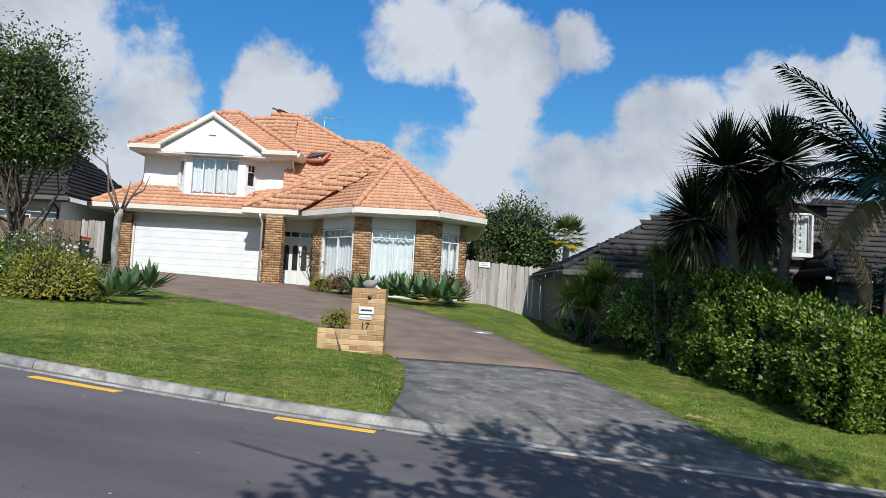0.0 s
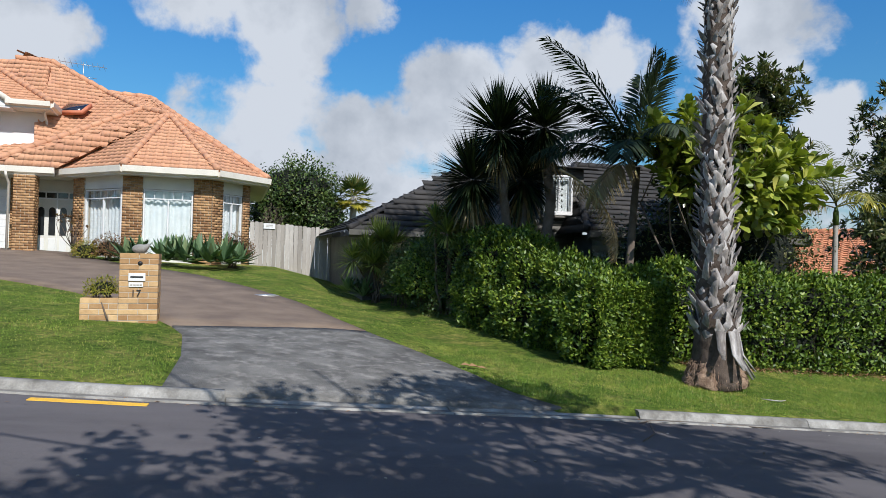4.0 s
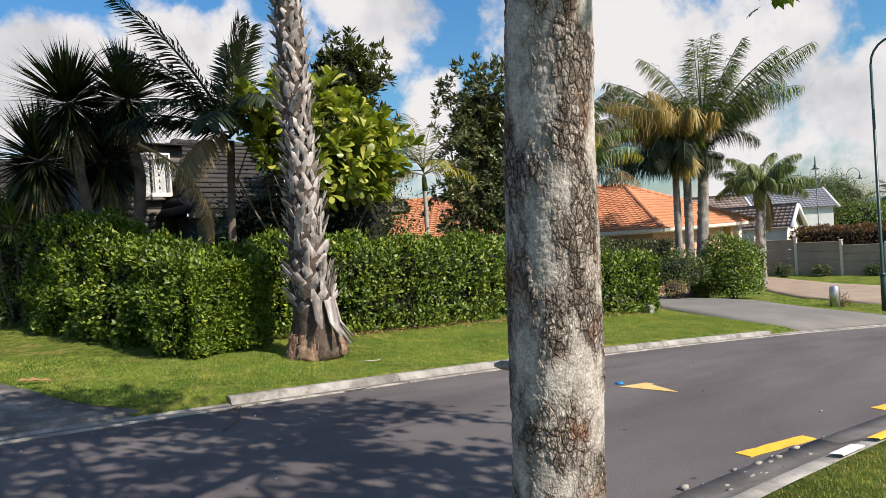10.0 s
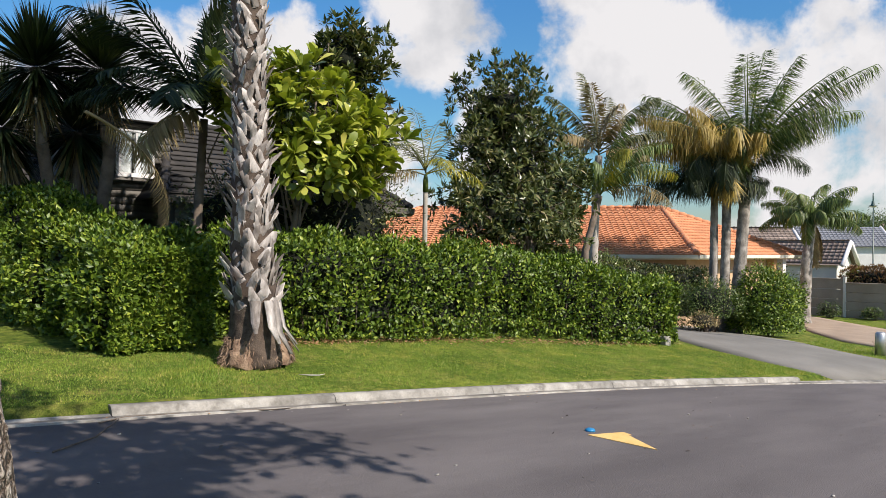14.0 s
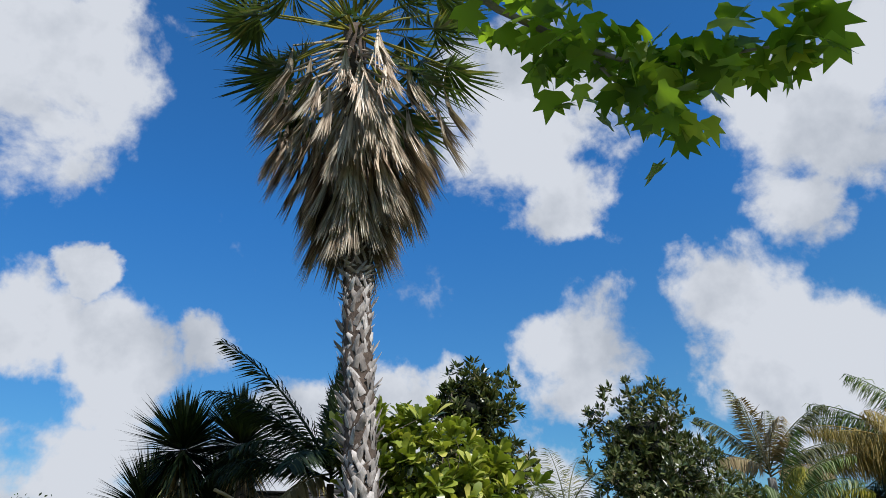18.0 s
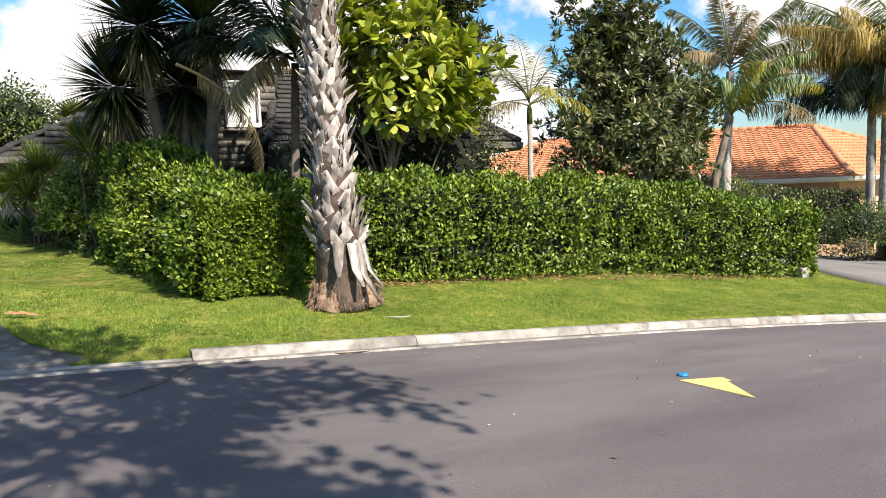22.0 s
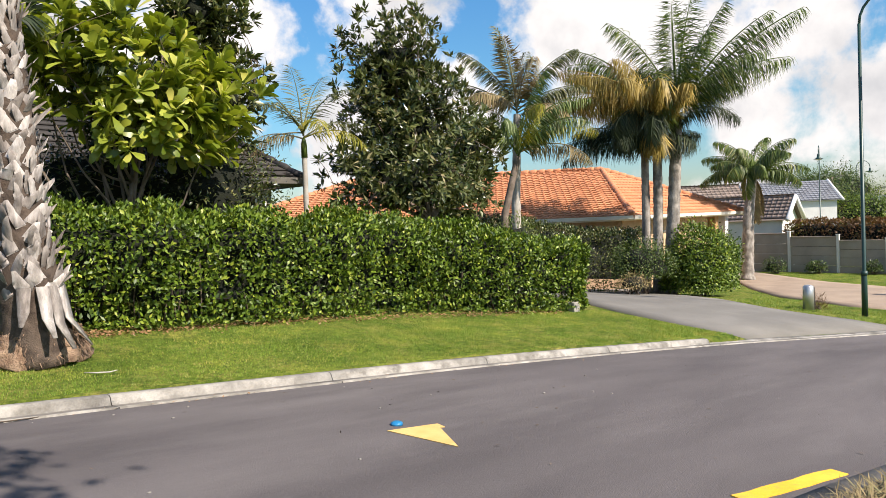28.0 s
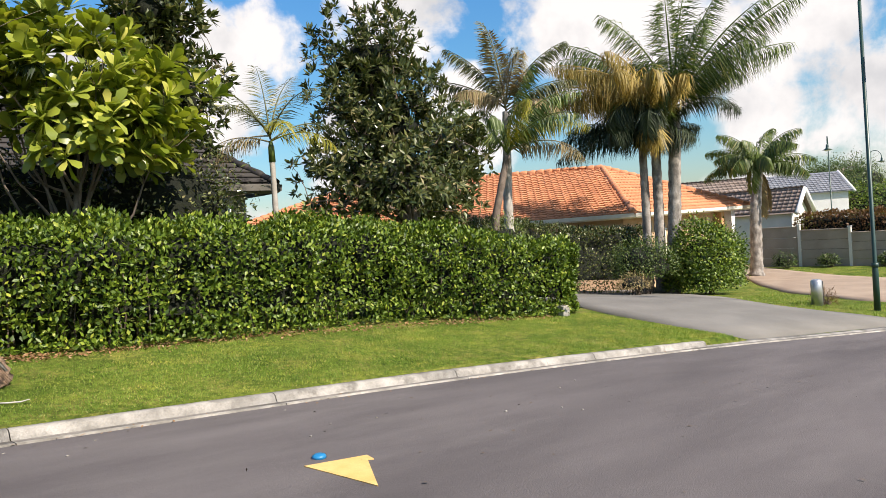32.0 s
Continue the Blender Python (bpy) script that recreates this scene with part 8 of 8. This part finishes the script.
def dash(p0, p1, w=.13):
    a, b = np.array(p0, float), np.array(p1, float)
    t = unit(b - a)
    o = np.array((-t[1], t[0])) * w / 2
    g = np.random.default_rng(int(abs(a[0] * 100)))
    m = 7
    e1 = [a + (b - a) * k / m + o * g.uniform(.85, 1.1) for k in range(m + 1)]
    e0 = [a + (b - a) * k / m - o * g.uniform(.85, 1.1) for k in range(m + 1)]
    painted("road_line", "thick yellow no-stopping dash painted beside the kerb", [tuple(p) for p in e0 + e1[::-1]], M["yellow"])["group"] = "yellow dashes"


for p0, p1 in (((6.72, 2.31), (7.67, 2.13)), ((9.38, 2.03), (10.45, 1.81)), ((4.0, 2.5), (4.9, 2.45)), ((-4.1, 7.72), (-3.05, 7.5)), ((-1.32, 7.22), (-.3, 7.14)), ((-7.0, 8.55), (-6.0, 8.22))):
    dash(p0, p1)
painted("road_arrow", "worn pale yellow arrow head painted on the road", [(8.8, 4.62), (8.88, 3.9), (9.2, 4.43), (9.24, 4.41), (9.27, 4.53)], M["yellow_pale"])
tube("cat_eye", [(9.0, 4.74, on_road(9, 4.74, 0)), (9.0, 4.74, on_road(9, 4.74, .02)), (9.0, 4.74, on_road(9, 4.74, .03))], [.055, .05, .03], M["blue"], None, "", 12)
tagged(bpy.data.objects["cat_eye"], "small blue reflective road marker", "road marker")

# paint spilled over the kerb where dashes run up it
k_ = thing("kerb_paint", "yellow and white paint patches on the worn kerb", "road marking")
for x0, x1, m in ((7.45, 7.98, "yellow"), (6.75, 7.15, "white_road")):
    xs = np.linspace(x0, x1, 7)
    V = []
    for x in xs:
        e, r = near_y(x), road_z(x)
        V += [(x, e - .03, r + .1282), (x, e - .115, r + .1345), (x, e - .125, r + .125)]
    F = [(i * 3 + j, i * 3 + j + 1, (i + 1) * 3 + j + 1, (i + 1) * 3 + j) for i in range(6) for j in range(2)]
    raw("paint_patch", V, F, M[m], k_)


# ---- the brick letterbox ----
def brick_letterbox():
    B = thing("brick_letterbox", "tan brick letterbox pillar with a low brick planter", "letterbox")
    x0, x1, y0, y1 = -1.17, -.62, 11.55, 12.05
    zb = gz(-.9, 11.8) - .06
    box("core", x0 + .007, x1 - .007, y0 + .007, y1 - .007, zb, 1.62, M["mortar"], B, "", 0)
    box("planter_core", -1.7 + .007, x0, y0 + .017, y1 - .057, zb, .95, M["mortar"], B, "", 0)
    bl, bw, bh, j = .23, .11, .076, .0095
    me = {}

    def brick(xa, xb, ya, yb, z):
        key = (round(xb - xa, 3), round(yb - ya, 3))
        if key not in me:
            bm = bmesh.new()
            vs = [bm.verts.new(v) for v in boxv(0, xb - xa, 0, yb - ya, 0, bh)]
            for f in BOXF:
                bm.faces.new([vs[i] for i in f])
            bmesh.ops.bevel(bm, geom=bm.edges[:], offset=.004, segments=1, affect="EDGES")
            m = bpy.data.meshes.new("brick")
            bm.to_mesh(m)
            bm.free()
            m.materials.append(M["brick"])
            me[key] = m
        ob = new("brick", me[key])
        ob.parent = B
        ob.location = (xa + rng.uniform(-.002, .002), ya + rng.uniform(-.002, .002), z)
    z, row = zb, 0
    while z < 1.6:
        if row % 2 == 0:
            for k in range(2):
                brick(x0 + k * (.27 + j), x0 + k * (.27 + j) + .27, y0, y0 + bw, z)
                brick(x0 + k * (.27 + j), x0 + k * (.27 + j) + .27, y1 - bw, y1, z)
            brick(x1 - bw, x1, y0 + bw + j, y1 - bw - j, z)
            brick(x0, x0 + bw, y0 + bw + j, y1 - bw - j, z)
        else:
            for xa, xb in ((x0, x0 + .13), (x0 + .14, x0 + .41), (x0 + .42, x1)):
                brick(xa, xb, y0, y0 + bw, z)
                brick(xa, xb, y1 - bw, y1, z)
            for xa in (x0, x1 - bw):
                brick(xa, xa + bw, y0 + bw + j, y0 + .245, z)
                brick(xa, xa + bw, y0 + .255, y1 - bw - j, z)
        if z < .9:
            s = 0 if row % 2 == 0 else .13
            for xa, xb in (((-1.7, -1.44), (-1.43, -1.18)) if row % 2 == 0 else ((-1.7, -1.58), (-1.57, -1.31), (-1.30, -1.18))):
                brick(xa, xb, y0 + .01, y0 + .12, z)
                brick(xa, xb, y1 - .16, y1 - .05, z)
            brick(-1.7, -1.59, y0 + .13, y1 - .17, z)
        z += bh + j
        row += 1
    box("letter_plate", -1.04, -.80, y0 - .022, y0 + .01, 1.22, 1.34, M["white"], B, "white letter slot plate", .004)
    box("letter_slot", -1.01, -.83, y0 - .026, y0 - .02, 1.27, 1.295, M["black"], B, "", 0)
    box("number_plate", -1.03, -.83, y0 - .018, y0 + .01, 1.13, 1.20, M["white"], B, "small white notice", .003)
    for k in range(4):
        box("notice_text", -1.01 + k * .044, -.978 + k * .044, y0 - .02, y0 - .0175, 1.15, 1.17, M["fence_block"], B, "", 0)
    tube("paper_hole", [(-.88, y0 - .004, 1.49), (-.88, y0 + .02, 1.49)], .035, M["black"], B, sides=14)
    cu = bpy.data.curves.new("house_number", "FONT")
    cu.body, cu.size, cu.extrude, cu.align_x = "17", .15, .006, "CENTER"
    ob = new("house_number", cu)
    me2 = bpy.data.meshes.new_from_object(ob)
    bpy.data.objects.remove(ob)
    num = link_mesh("house_number", me2, M["black"], B)
    num.matrix_local = pose(-.93, y0 - .008, .985, 90, 0, 0)
    return B


brick_letterbox()
shrub("shrub", "small yellow-green shrub in the brick planter", (-1.43, 11.8, 1.05), (.26, .22, .22), 900, .04, .018, "yellow_leaf", 141, core=True)


def stone_bird():
    """A small worn stone ornament on the pillar."""
    bm = bmesh.new()
    bmesh.ops.create_uvsphere(bm, u_segments=16, v_segments=10, radius=.1)
    for v in bm.verts:
        v.co.x *= 1.35
        v.co.z *= .75
        if v.co.x > .06:
            v.co.z += (v.co.x - .06) * .9
        v.co += Vector((1, 1, 1)) * noise.noise(v.co * 14) * .008
    bmesh.ops.translate(bm, verts=bm.verts, vec=(-.9, 11.78, 1.71))
    return tagged(part("stone_ornament", bm, M["stone_statue"], None, "", True), "small rounded stone ornament on the pillar top", "ornament")


stone_bird()

# service cover and white block
c_ = thing("service_cover", "round metal service cover set in the lawn", "cover", (1.2, 16.3, gz(1.2, 16.3)))
tube("ring", [(0, 0, -.03), (0, 0, .03), (0, 0, .032)], [.32, .32, .26], M["concrete"], c_, sides=20)
tube("lid", [(0, 0, .0), (0, 0, .045)], .25, M["steel"], c_, sides=20)
b_ = thing("concrete_block", "small white concrete block at the hedge's end", "block", (17.35, 8.85, gz(17.35, 8.85)))
box("block", -.1, .1, -.08, .08, -.05, .2, M["concrete"], b_, "", .015)


# ---- litter on grass and road ----
def litter():
    g = np.random.default_rng(151)
    # curled brown leaf on the lawn
    for k, (x, y, L) in enumerate(((3.72, 9.5, .22), (3.62, 9.56, .18), (3.84, 9.46, .15))):
        root = thing("fallen_leaf", "curled dry brown leaf lying on the grass", "leaf")
        z = gz(x, y) + .05
        V, F = leaf_arrays(np.array([(x, y, z)]), np.array([(1.0, .3 - k * .3, .15)]), np.array([(0, -.3, 1.0)]), L, L * .5, .6, .3)
        raw("blade", V, F, M["dead_leaf"], root)
    tw = thing("stick", "pale curved strip of palm bark on the grass", "stick")
    x, y = 7.8, 8.1
    tube("strip", [(x - .14, y + .1, gz(x, y) + .03), (x - .05, y, gz(x, y) + .025), (x + .06, y - .06, gz(x, y) + .02), (x + .14, y - .07, gz(x, y) + .03)], [.004, .009, .008, .003], M["trunk_pale"], tw, sides=6)
    x, y = 8.2, 8.55
    # leaf litter under the hedge, and blown crumbs along the gutter
    n = 1600
    f = g.random(n) ** 1.5
    P = np.stack([np.interp(f, [0, .5, 1], [7.9, 12.0, 17]), np.interp(f, [0, .5, 1], [10.25, 10.1, 8.95]) + g.normal(0, .16, n), np.zeros(n)], -1)
    P[:, 2] = ground_z(P[:, 0], P[:, 1]) + .03
    V, F = leaf_arrays(P, rand_dirs(n, g) * (1, 1, .25), np.array([(0, 0, 1.0)]) + rand_dirs(n, g) * .4, g.uniform(.04, .09, n), g.uniform(.02, .04, n), .4, .2)
    tagged(raw("leaf_litter", V, F, M["dead_leaf"]), "dry brown leaves scattered under the hedge", "leaf litter", kind="stuff")
    n = 420
    x = g.uniform(-10, 17, n)
    P = np.stack([x, far_y(x) - .12 - np.abs(g.normal(0, .12, n)), np.zeros(n)], -1)
    P[:, 2] = [on_road(a, b, .012) for a, b in P[:, :2]]
    V, F = leaf_arrays(P, rand_dirs(n, g) * (1, .6, .2), np.array([(0, 0, 1.0)]) + rand_dirs(n, g) * .3, g.uniform(.02, .07, n), g.uniform(.008, .02, n), .3, .1)
    tagged(raw("gutter_litter", V, F, M["dead_leaf"]), "dry leaf crumbs blown along the gutter", "leaf litter", kind="stuff")
    # straw heap on the near kerb
    n = 900
    P = np.stack([g.normal(9.95, .35, n), np.zeros(n), np.zeros(n)], -1)
    P[:, 1] = near_y(P[:, 0]) - .02 + g.normal(0, .09, n)
    P[:, 2] = road_z(P[:, 0]) + .03 + np.clip(near_y(P[:, 0]) - P[:, 1] + .05, 0, .12) + np.abs(g.normal(0, .02, n))
    A = np.stack([np.ones(n), g.normal(0, .5, n), g.normal(0, .15, n)], -1)
    V, F = blade_arrays(P, A, np.array([(0, 0, 1.0)]) + rand_dirs(n, g) * .3, g.uniform(.1, .3, n), .012)
    tagged(raw("straw_heap", V, F, M["feather_dead"]), "heap of dry palm straw lying on the kerb", "straw", kind="stuff")
    # grit on the road
    n = 60
    sp = Soup()
    xs, ys = g.uniform(-4, 14, n), g.uniform(0, 1, n)
    for a, b in zip(xs, ys):
        y = near_y(a) + .3 + b * (far_y(a) - near_y(a) - .6)
        s = g.uniform(.004, .012)
        sp.add(boxv(-s, s, -s * .7, s * .7, 0, s * .8) * g.uniform(.7, 1.3, 3) + np.array((a, y, on_road(a, y, .0))), BOXF)
    for k in range(26):
        a = g.uniform(5.6, 7.2)
        y = near_y(a) + g.uniform(.05, .45)
        s = g.uniform(.008, .03)
        sp.add(boxv(-s, s, -s * .7, s * .7, 0, s * .8) * g.uniform(.7, 1.3, 3) + np.array((a, y, on_road(a, y, .0))), BOXF)
    n = 130
    x = g.uniform(-3, 15, n)
    P = np.stack([x, near_y(x) + .4 + g.random(n) * (far_y(x) - near_y(x) - .6), np.zeros(n)], -1)
    P[:, 2] = [on_road(a, b, .008) for a, b in P[:, :2]]
    V, F = leaf_arrays(P, rand_dirs(n, g) * (1, 1, .15), np.array([(0, 0, 1.0)]) + rand_dirs(n, g) * .3, g.uniform(.02, .06, n), g.uniform(.012, .03, n), .3, .15)
    tagged(raw("leaf_crumbs", V, F, M["twig"]), "dark scraps of dry leaf scattered on the road", "leaf litter", kind="stuff")
    tagged(sp.make("road_grit", M["concrete"]), "pale grit and crumbs on the asphalt", "grit", kind="stuff")
    for P in ([(5.0, 7.1), (5.3, 7.3), (5.8, 7.28)], [(4.4, 6.1), (4.8, 6.5), (5.2, 7.2)], [(6.2, 7.25), (6.7, 7.1), (7.0, 7.12)]):
        tw = thing("twig", "thin dry twig lying in the gutter", "twig")
        tube("shaft", [(a, b, on_road(a, b, .015)) for a, b in P], [.008, .007, .004], M["twig"], tw, sides=5)


litter()


# ---- grass blades where the path passes, thinning out with distance ----
def inside_poly(X, Y, poly):
    c = np.zeros(len(X), bool)
    j = len(poly) - 1
    for i in range(len(poly)):
        xi, yi = poly[i]
        xj, yj = poly[j]
        hit = ((yi > Y) != (yj > Y)) & (X < (xj - xi) * (Y - yi) / (yj - yi + 1e-12) + xi)
        c ^= hit
        j = i
    return c


def grass(name, label, x0, x1, lo, hi, n, h, mat, seed, avoid=(), wid=.006):
    g = np.random.default_rng(seed)
    x = g.uniform(x0, x1, n)
    y = lo(x) + (hi(x) - lo(x)) * g.random(n)
    for poly in avoid:
        k = ~inside_poly(x, y, poly)
        x, y = x[k], y[k]
    patch = vnoise(np.stack([x, y, x * 0], -1), 1.1, seed)
    n = len(x)
    P = np.stack([x, y, ground_z(x, y) - .015], -1)
    A = unit(np.stack([g.normal(0, .55, n), g.normal(0, .55, n), np.ones(n)], -1))
    V, F = blade_arrays(P, A, rand_dirs(n, g), h * g.uniform(.5, 1.3, n) * (1 + .25 * patch), wid)
    return tagged(raw(name, V, F, M[mat]), label, "grass", kind="stuff")


DRIVE = [(-0.3, 7.4), (-0.17, 9.0), (-0.25, 10.7), (-0.43, 11.3), (-0.95, 12.6), (-2.35, 14.9), (-4.25, 16.6), (-6.7, 18.35), (-9.1, 20.35), (-12, 22.1), (-12.4, 27), (-4.5, 27), (-3.95, 24.3), (-2.35, 22.3), (-0.35, 20.2), (0.93, 17.8), (1.85, 15.6), (2.45, 13.4), (2.8, 12.2), (3.4, 10.2), (3.84, 8.3), (4.45, 7.4)]
NEXT = [(18.1, 5.6), (18.05, 6.95), (18.25, 8.6), (19.1, 11), (27, 11), (24.3, 8.4), (23.1, 6.6), (23.5, 4.2)]
grass("lawn_grass", "short green lawn in front of the brick house", -9.0, 3.9, lambda x: far_y(x) + .14, lambda x: np.minimum(far_y(x) + 6.5, 14.5), 110000, .042, "grass", 161, (DRIVE,), .008)
grass("lawn_grass", "short green lawn beside the drive", -6, 5.6, lambda x: np.full_like(x, 13.0), lambda x: np.full_like(x, 23.5), 50000, .038, "grass", 162, (DRIVE,), .008)
grass("verge_grass", "short green verge grass in front of the hedge", 3.6, 18.1, lambda x: far_y(x) + .14, lambda x: ip([(3.6, 12.5), (5.9, 9.9), (8, 10.3), (12.4, 10.2), (17.3, 8.9), (18.1, 8.8)], x), 190000, .038, "grass", 163, (DRIVE, NEXT), .008)
grass("verge_grass", "pale dry-tipped grass beside the footpath", 4.0, 15, lambda x: near_y(x) - 2.6, lambda x: near_y(x) - .15, 90000, .045, "grass_dry", 164, (), .008)
grass("verge_grass", "green verge grass round the lamp post", 23.2, 46, lambda x: np.full_like(x, 3.2) + .6, lambda x: ip([(23, 8.5), (28, 9.5), (46, 17)], x), 36000, .06, "grass", 165, ([(28.5, 3.0), (26.8, 6.3), (29.9, 9.4), (33.8, 12), (43, 17), (48, 19), (44, 15.2), (40, 11), (37.5, 7.6), (36, 3.0)],), .016)

# footpath that the walker follows
driveway("footpath", [(-8, .1 + 1.2), (-3, .75), (0, .72), (4, .62), (7.5, .35), (11, -.2), (16, -1.6)], [(-8, -.5), (-3, -.95), (0, -1.0), (4, -1.1), (7.5, -1.35), (11, -1.9), (16, -3.3)], gz, M["asphalt_old"], "dark worn asphalt footpath along the verge", .015, 40)


driveway("crossing_near", [(10.5, 1.02), (10.4, .2), (10.2, -.9)], [(14.6, .05), (14.2, -.9), (13.8, -1.9)], gz, M["drive_concrete"], "pale concrete crossing between road and footpath", .018, 10)


# ---- the far side: cross street, town and hills ----
def far_side():
    zc = -2.46
    s = raw("cross_street", [(49, -60, zc), (57, -60, zc), (58, 70, zc), (50, 70, zc)] + [(30, -4.5, -1.99), (49.5, -6, zc + .01), (49.8, 8.5, zc + .01), (45, 5.4, -2.44), (40, 4.0, -2.37), (31, 3.4, -2.03)], [(0, 1, 2, 3)] + [(4, 5, 6, 7), (4, 7, 8, 9)], M["asphalt"])
    tagged(s, "asphalt cross street at the foot of the hill", "road", kind="structure")
    wall = thing("low_wall", "low white wall beyond the cross street", "wall")
    for k in range(6):
        box("wall_panel", 61.9, 62.1, -14 + k * 3.4, -10.8 + k * 3.4, -2.7, -1.75, M["white"], wall)
    g = np.random.default_rng(171)

    def stub(x, y, z, w, d, h, rh, wm, rm, a):
        """A plain far house: walls with windows, hip roof."""
        H = thing("house", "small far house with pale walls and a hip roof", "house", (x, y, z), "far houses", rz=a)
        box("wall", -w / 2, w / 2, -d / 2, d / 2, -1.5, h, wm, H, "", 0)
        e = .4
        V = [(-w / 2 - e, -d / 2 - e, h), (w / 2 + e, -d / 2 - e, h), (w / 2 + e, d / 2 + e, h), (-w / 2 - e, d / 2 + e, h), (-w / 2 + d / 2, 0, h + rh), (w / 2 - d / 2, 0, h + rh)]
        bm = bmesh.new()
        q = [bm.verts.new(v) for v in V]
        for f in ((0, 3, 2, 1), (0, 1, 5, 4), (2, 3, 4, 5), (1, 2, 5), (3, 0, 4)):
            bm.faces.new([q[i] for i in f])
        part("roof", bm, rm, H)
        for sx in (-1, 1):
            for k in range(3):
                u = -w / 3 + k * w / 3
                box("window", u - .6, u + .6, sx * d / 2 - .04, sx * d / 2 + .04, h * .35, h * .8, M["dark_pane"], H, "", 0)
        box("window", -w / 2 - .04, -w / 2 + .04, -.8, .8, h * .35, h * .8, M["dark_pane"], H, "", 0)
    pal = [(M["white"], M["tile2"]), (M["offwhite"], M["tile_brown"]), (M["white"], M["tile_grey"]), (M["peach"], M["tile_brown"]), (M["offwhite"], M["tile_dark"])]
    spots = [(74, 2, 0), (76, 14, 1), (72, -9, 4), (88, 24, 2), (92, 8, 2), (96, -6, 1), (104, 18, 0), (112, 2, 3), (118, 30, 2), (124, 12, 4), (86, -16, 3), (80, 34, 1), (110, 40, 2), (135, 0, 1), (140, 22, 2), (128, 50, 0), (150, 36, 4), (160, 8, 2), (170, 28, 0), (150, -14, 3), (185, 48, 1), (200, 14, 2), (210, 40, 4), (100, 58, 2)]
    for x, y, k in spots:
        stub(x * 2.1, y * 2.0, -4.2, g.uniform(9, 14), g.uniform(7, 9), 2.6 + 1.5 * (k == 2), g.uniform(1.6, 2.4), *pal[k], g.uniform(-.5, .5))
    for x, y, w, d, h, rh, k, a in ((77, 10.4, 9, 7, 2.1, 1.3, 0, .3), (84, 5.0, 12, 8, 2.6, 2.2, 1, -.2), (80, -3.5, 11, 8, 2.2, 1.7, 3, .2), (93, 12.5, 11, 8, 2.9, 1.8, 4, .4), (72, -12, 12, 8, 2.3, 1.8, 2, 0), (98, 20, 12, 9, 2.4, 1.8, 1, .1), (105, 7, 13, 9, 3.2, 2.0, 2, -.3), (112, 14, 12, 9, 2.8, 1.8, 0, .2)):
        stub(x, y, -3.4, w, d, h, rh, *pal[k], a)
    # wooded ground and hills
    P, A, N = [], [], []
    for k in range(290):
        x, y = (g.uniform(78, 520), g.uniform(-160, 260)) if k < 170 else (g.uniform(66, 150), g.uniform(-14, 34))
        r = g.uniform(1.5, 4.2) * (1 + x / 300) if k < 170 else g.uniform(.8, 1.9)
        z = -3.8 if k < 170 else -3.2
        m = 250
        d = rand_dirs(m, g)
        d[:, 2] = np.abs(d[:, 2])
        P.append(np.array((x, y, z)) + d * r * g.uniform(.75, 1.1, (m, 1)) * (1, 1, .95))
        A.append(unit(d + rand_dirs(m, g)) * r)
        N.append(d)
    P, A, N = np.concatenate(P), np.concatenate(A), np.concatenate(N)
    L = np.linalg.norm(A, axis=1)
    V, F = leaf_arrays(P, A, N, L * .2, L * .15)
    tagged(raw("far_trees", V, F, M["mid_leaf"]), "clumps of trees among the far houses", "trees", kind="stuff")
    # hill tones carry the bluish haze of distance in the colour
    M["hill"] = surf("hill", (.10, .13, .14), (.16, .2, .22), .02, .95, 0)
    xs = np.linspace(-2600, 2600, 90)
    V = []
    for k, u in enumerate(xs):
        h = 32 + 12 * noise.noise(Vector((u * .0016, 3.3, 0))) + 7 * noise.noise(Vector((u * .006, 1.1, 0))) + 22 * math.exp(-((u - 90) / 210) ** 2)
        a = u / 2600 * 1.45
        for rr, hh in ((1500, -60), (1750, max(6, h) - 16), (2300, -60)):
            V.append((rr * math.cos(a), rr * math.sin(a), hh))
    F = [(k * 3 + j, (k + 1) * 3 + j, (k + 1) * 3 + j + 1, k * 3 + j + 1) for k in range(89) for j in range(2)]
    tagged(raw("hills", V, F, M["hill"], None, "", True), "low hills on the horizon, haze painted into their blue-green colour", "backdrop", kind="structure")


far_side()
tree("tree", "broad willow-like tree beyond the houses", (84, 25, -4), (84, 25, 0), [((84, 25, 1.8), (4.2, 5, 3.2))], 1500, 26, .26, .085, "mid_leaf", "trunk_brown", .4, 20, 181, spread=.5, droop=.6, core=.8)
tree("tree", "bushy green tree beyond the fence", (66, 16.5, -3), (66, 16.5, -.8), [((66, 16.5, .2), (2.2, 2.6, 2.0))], 620, 34, .17, .085, "hedge_leaf", "trunk_brown", .25, 12, 182, spread=.3, core=.8)
feather_palm("feather_palm", "distant stout palm against the sky", [(88, 18.6, -4), (88, 18.6, 2.6)], .45, [(k * 137.5, 75 - k * 8, 1.2, 2.6, 0, .3) for k in range(16)], 183, ("feather_dark",), "trunk_brown", 24, .7, .09)
tree("tree", "narrow dark conifer far down the street", (86, 9.3, -4), (86, 9.3, 1.6), [((86, 9.3, 1.2), (.9, .9, 2.6))], 160, 14, .4, .12, "dark_leaf", "trunk_brown", .2, 8, 184, spread=.3)
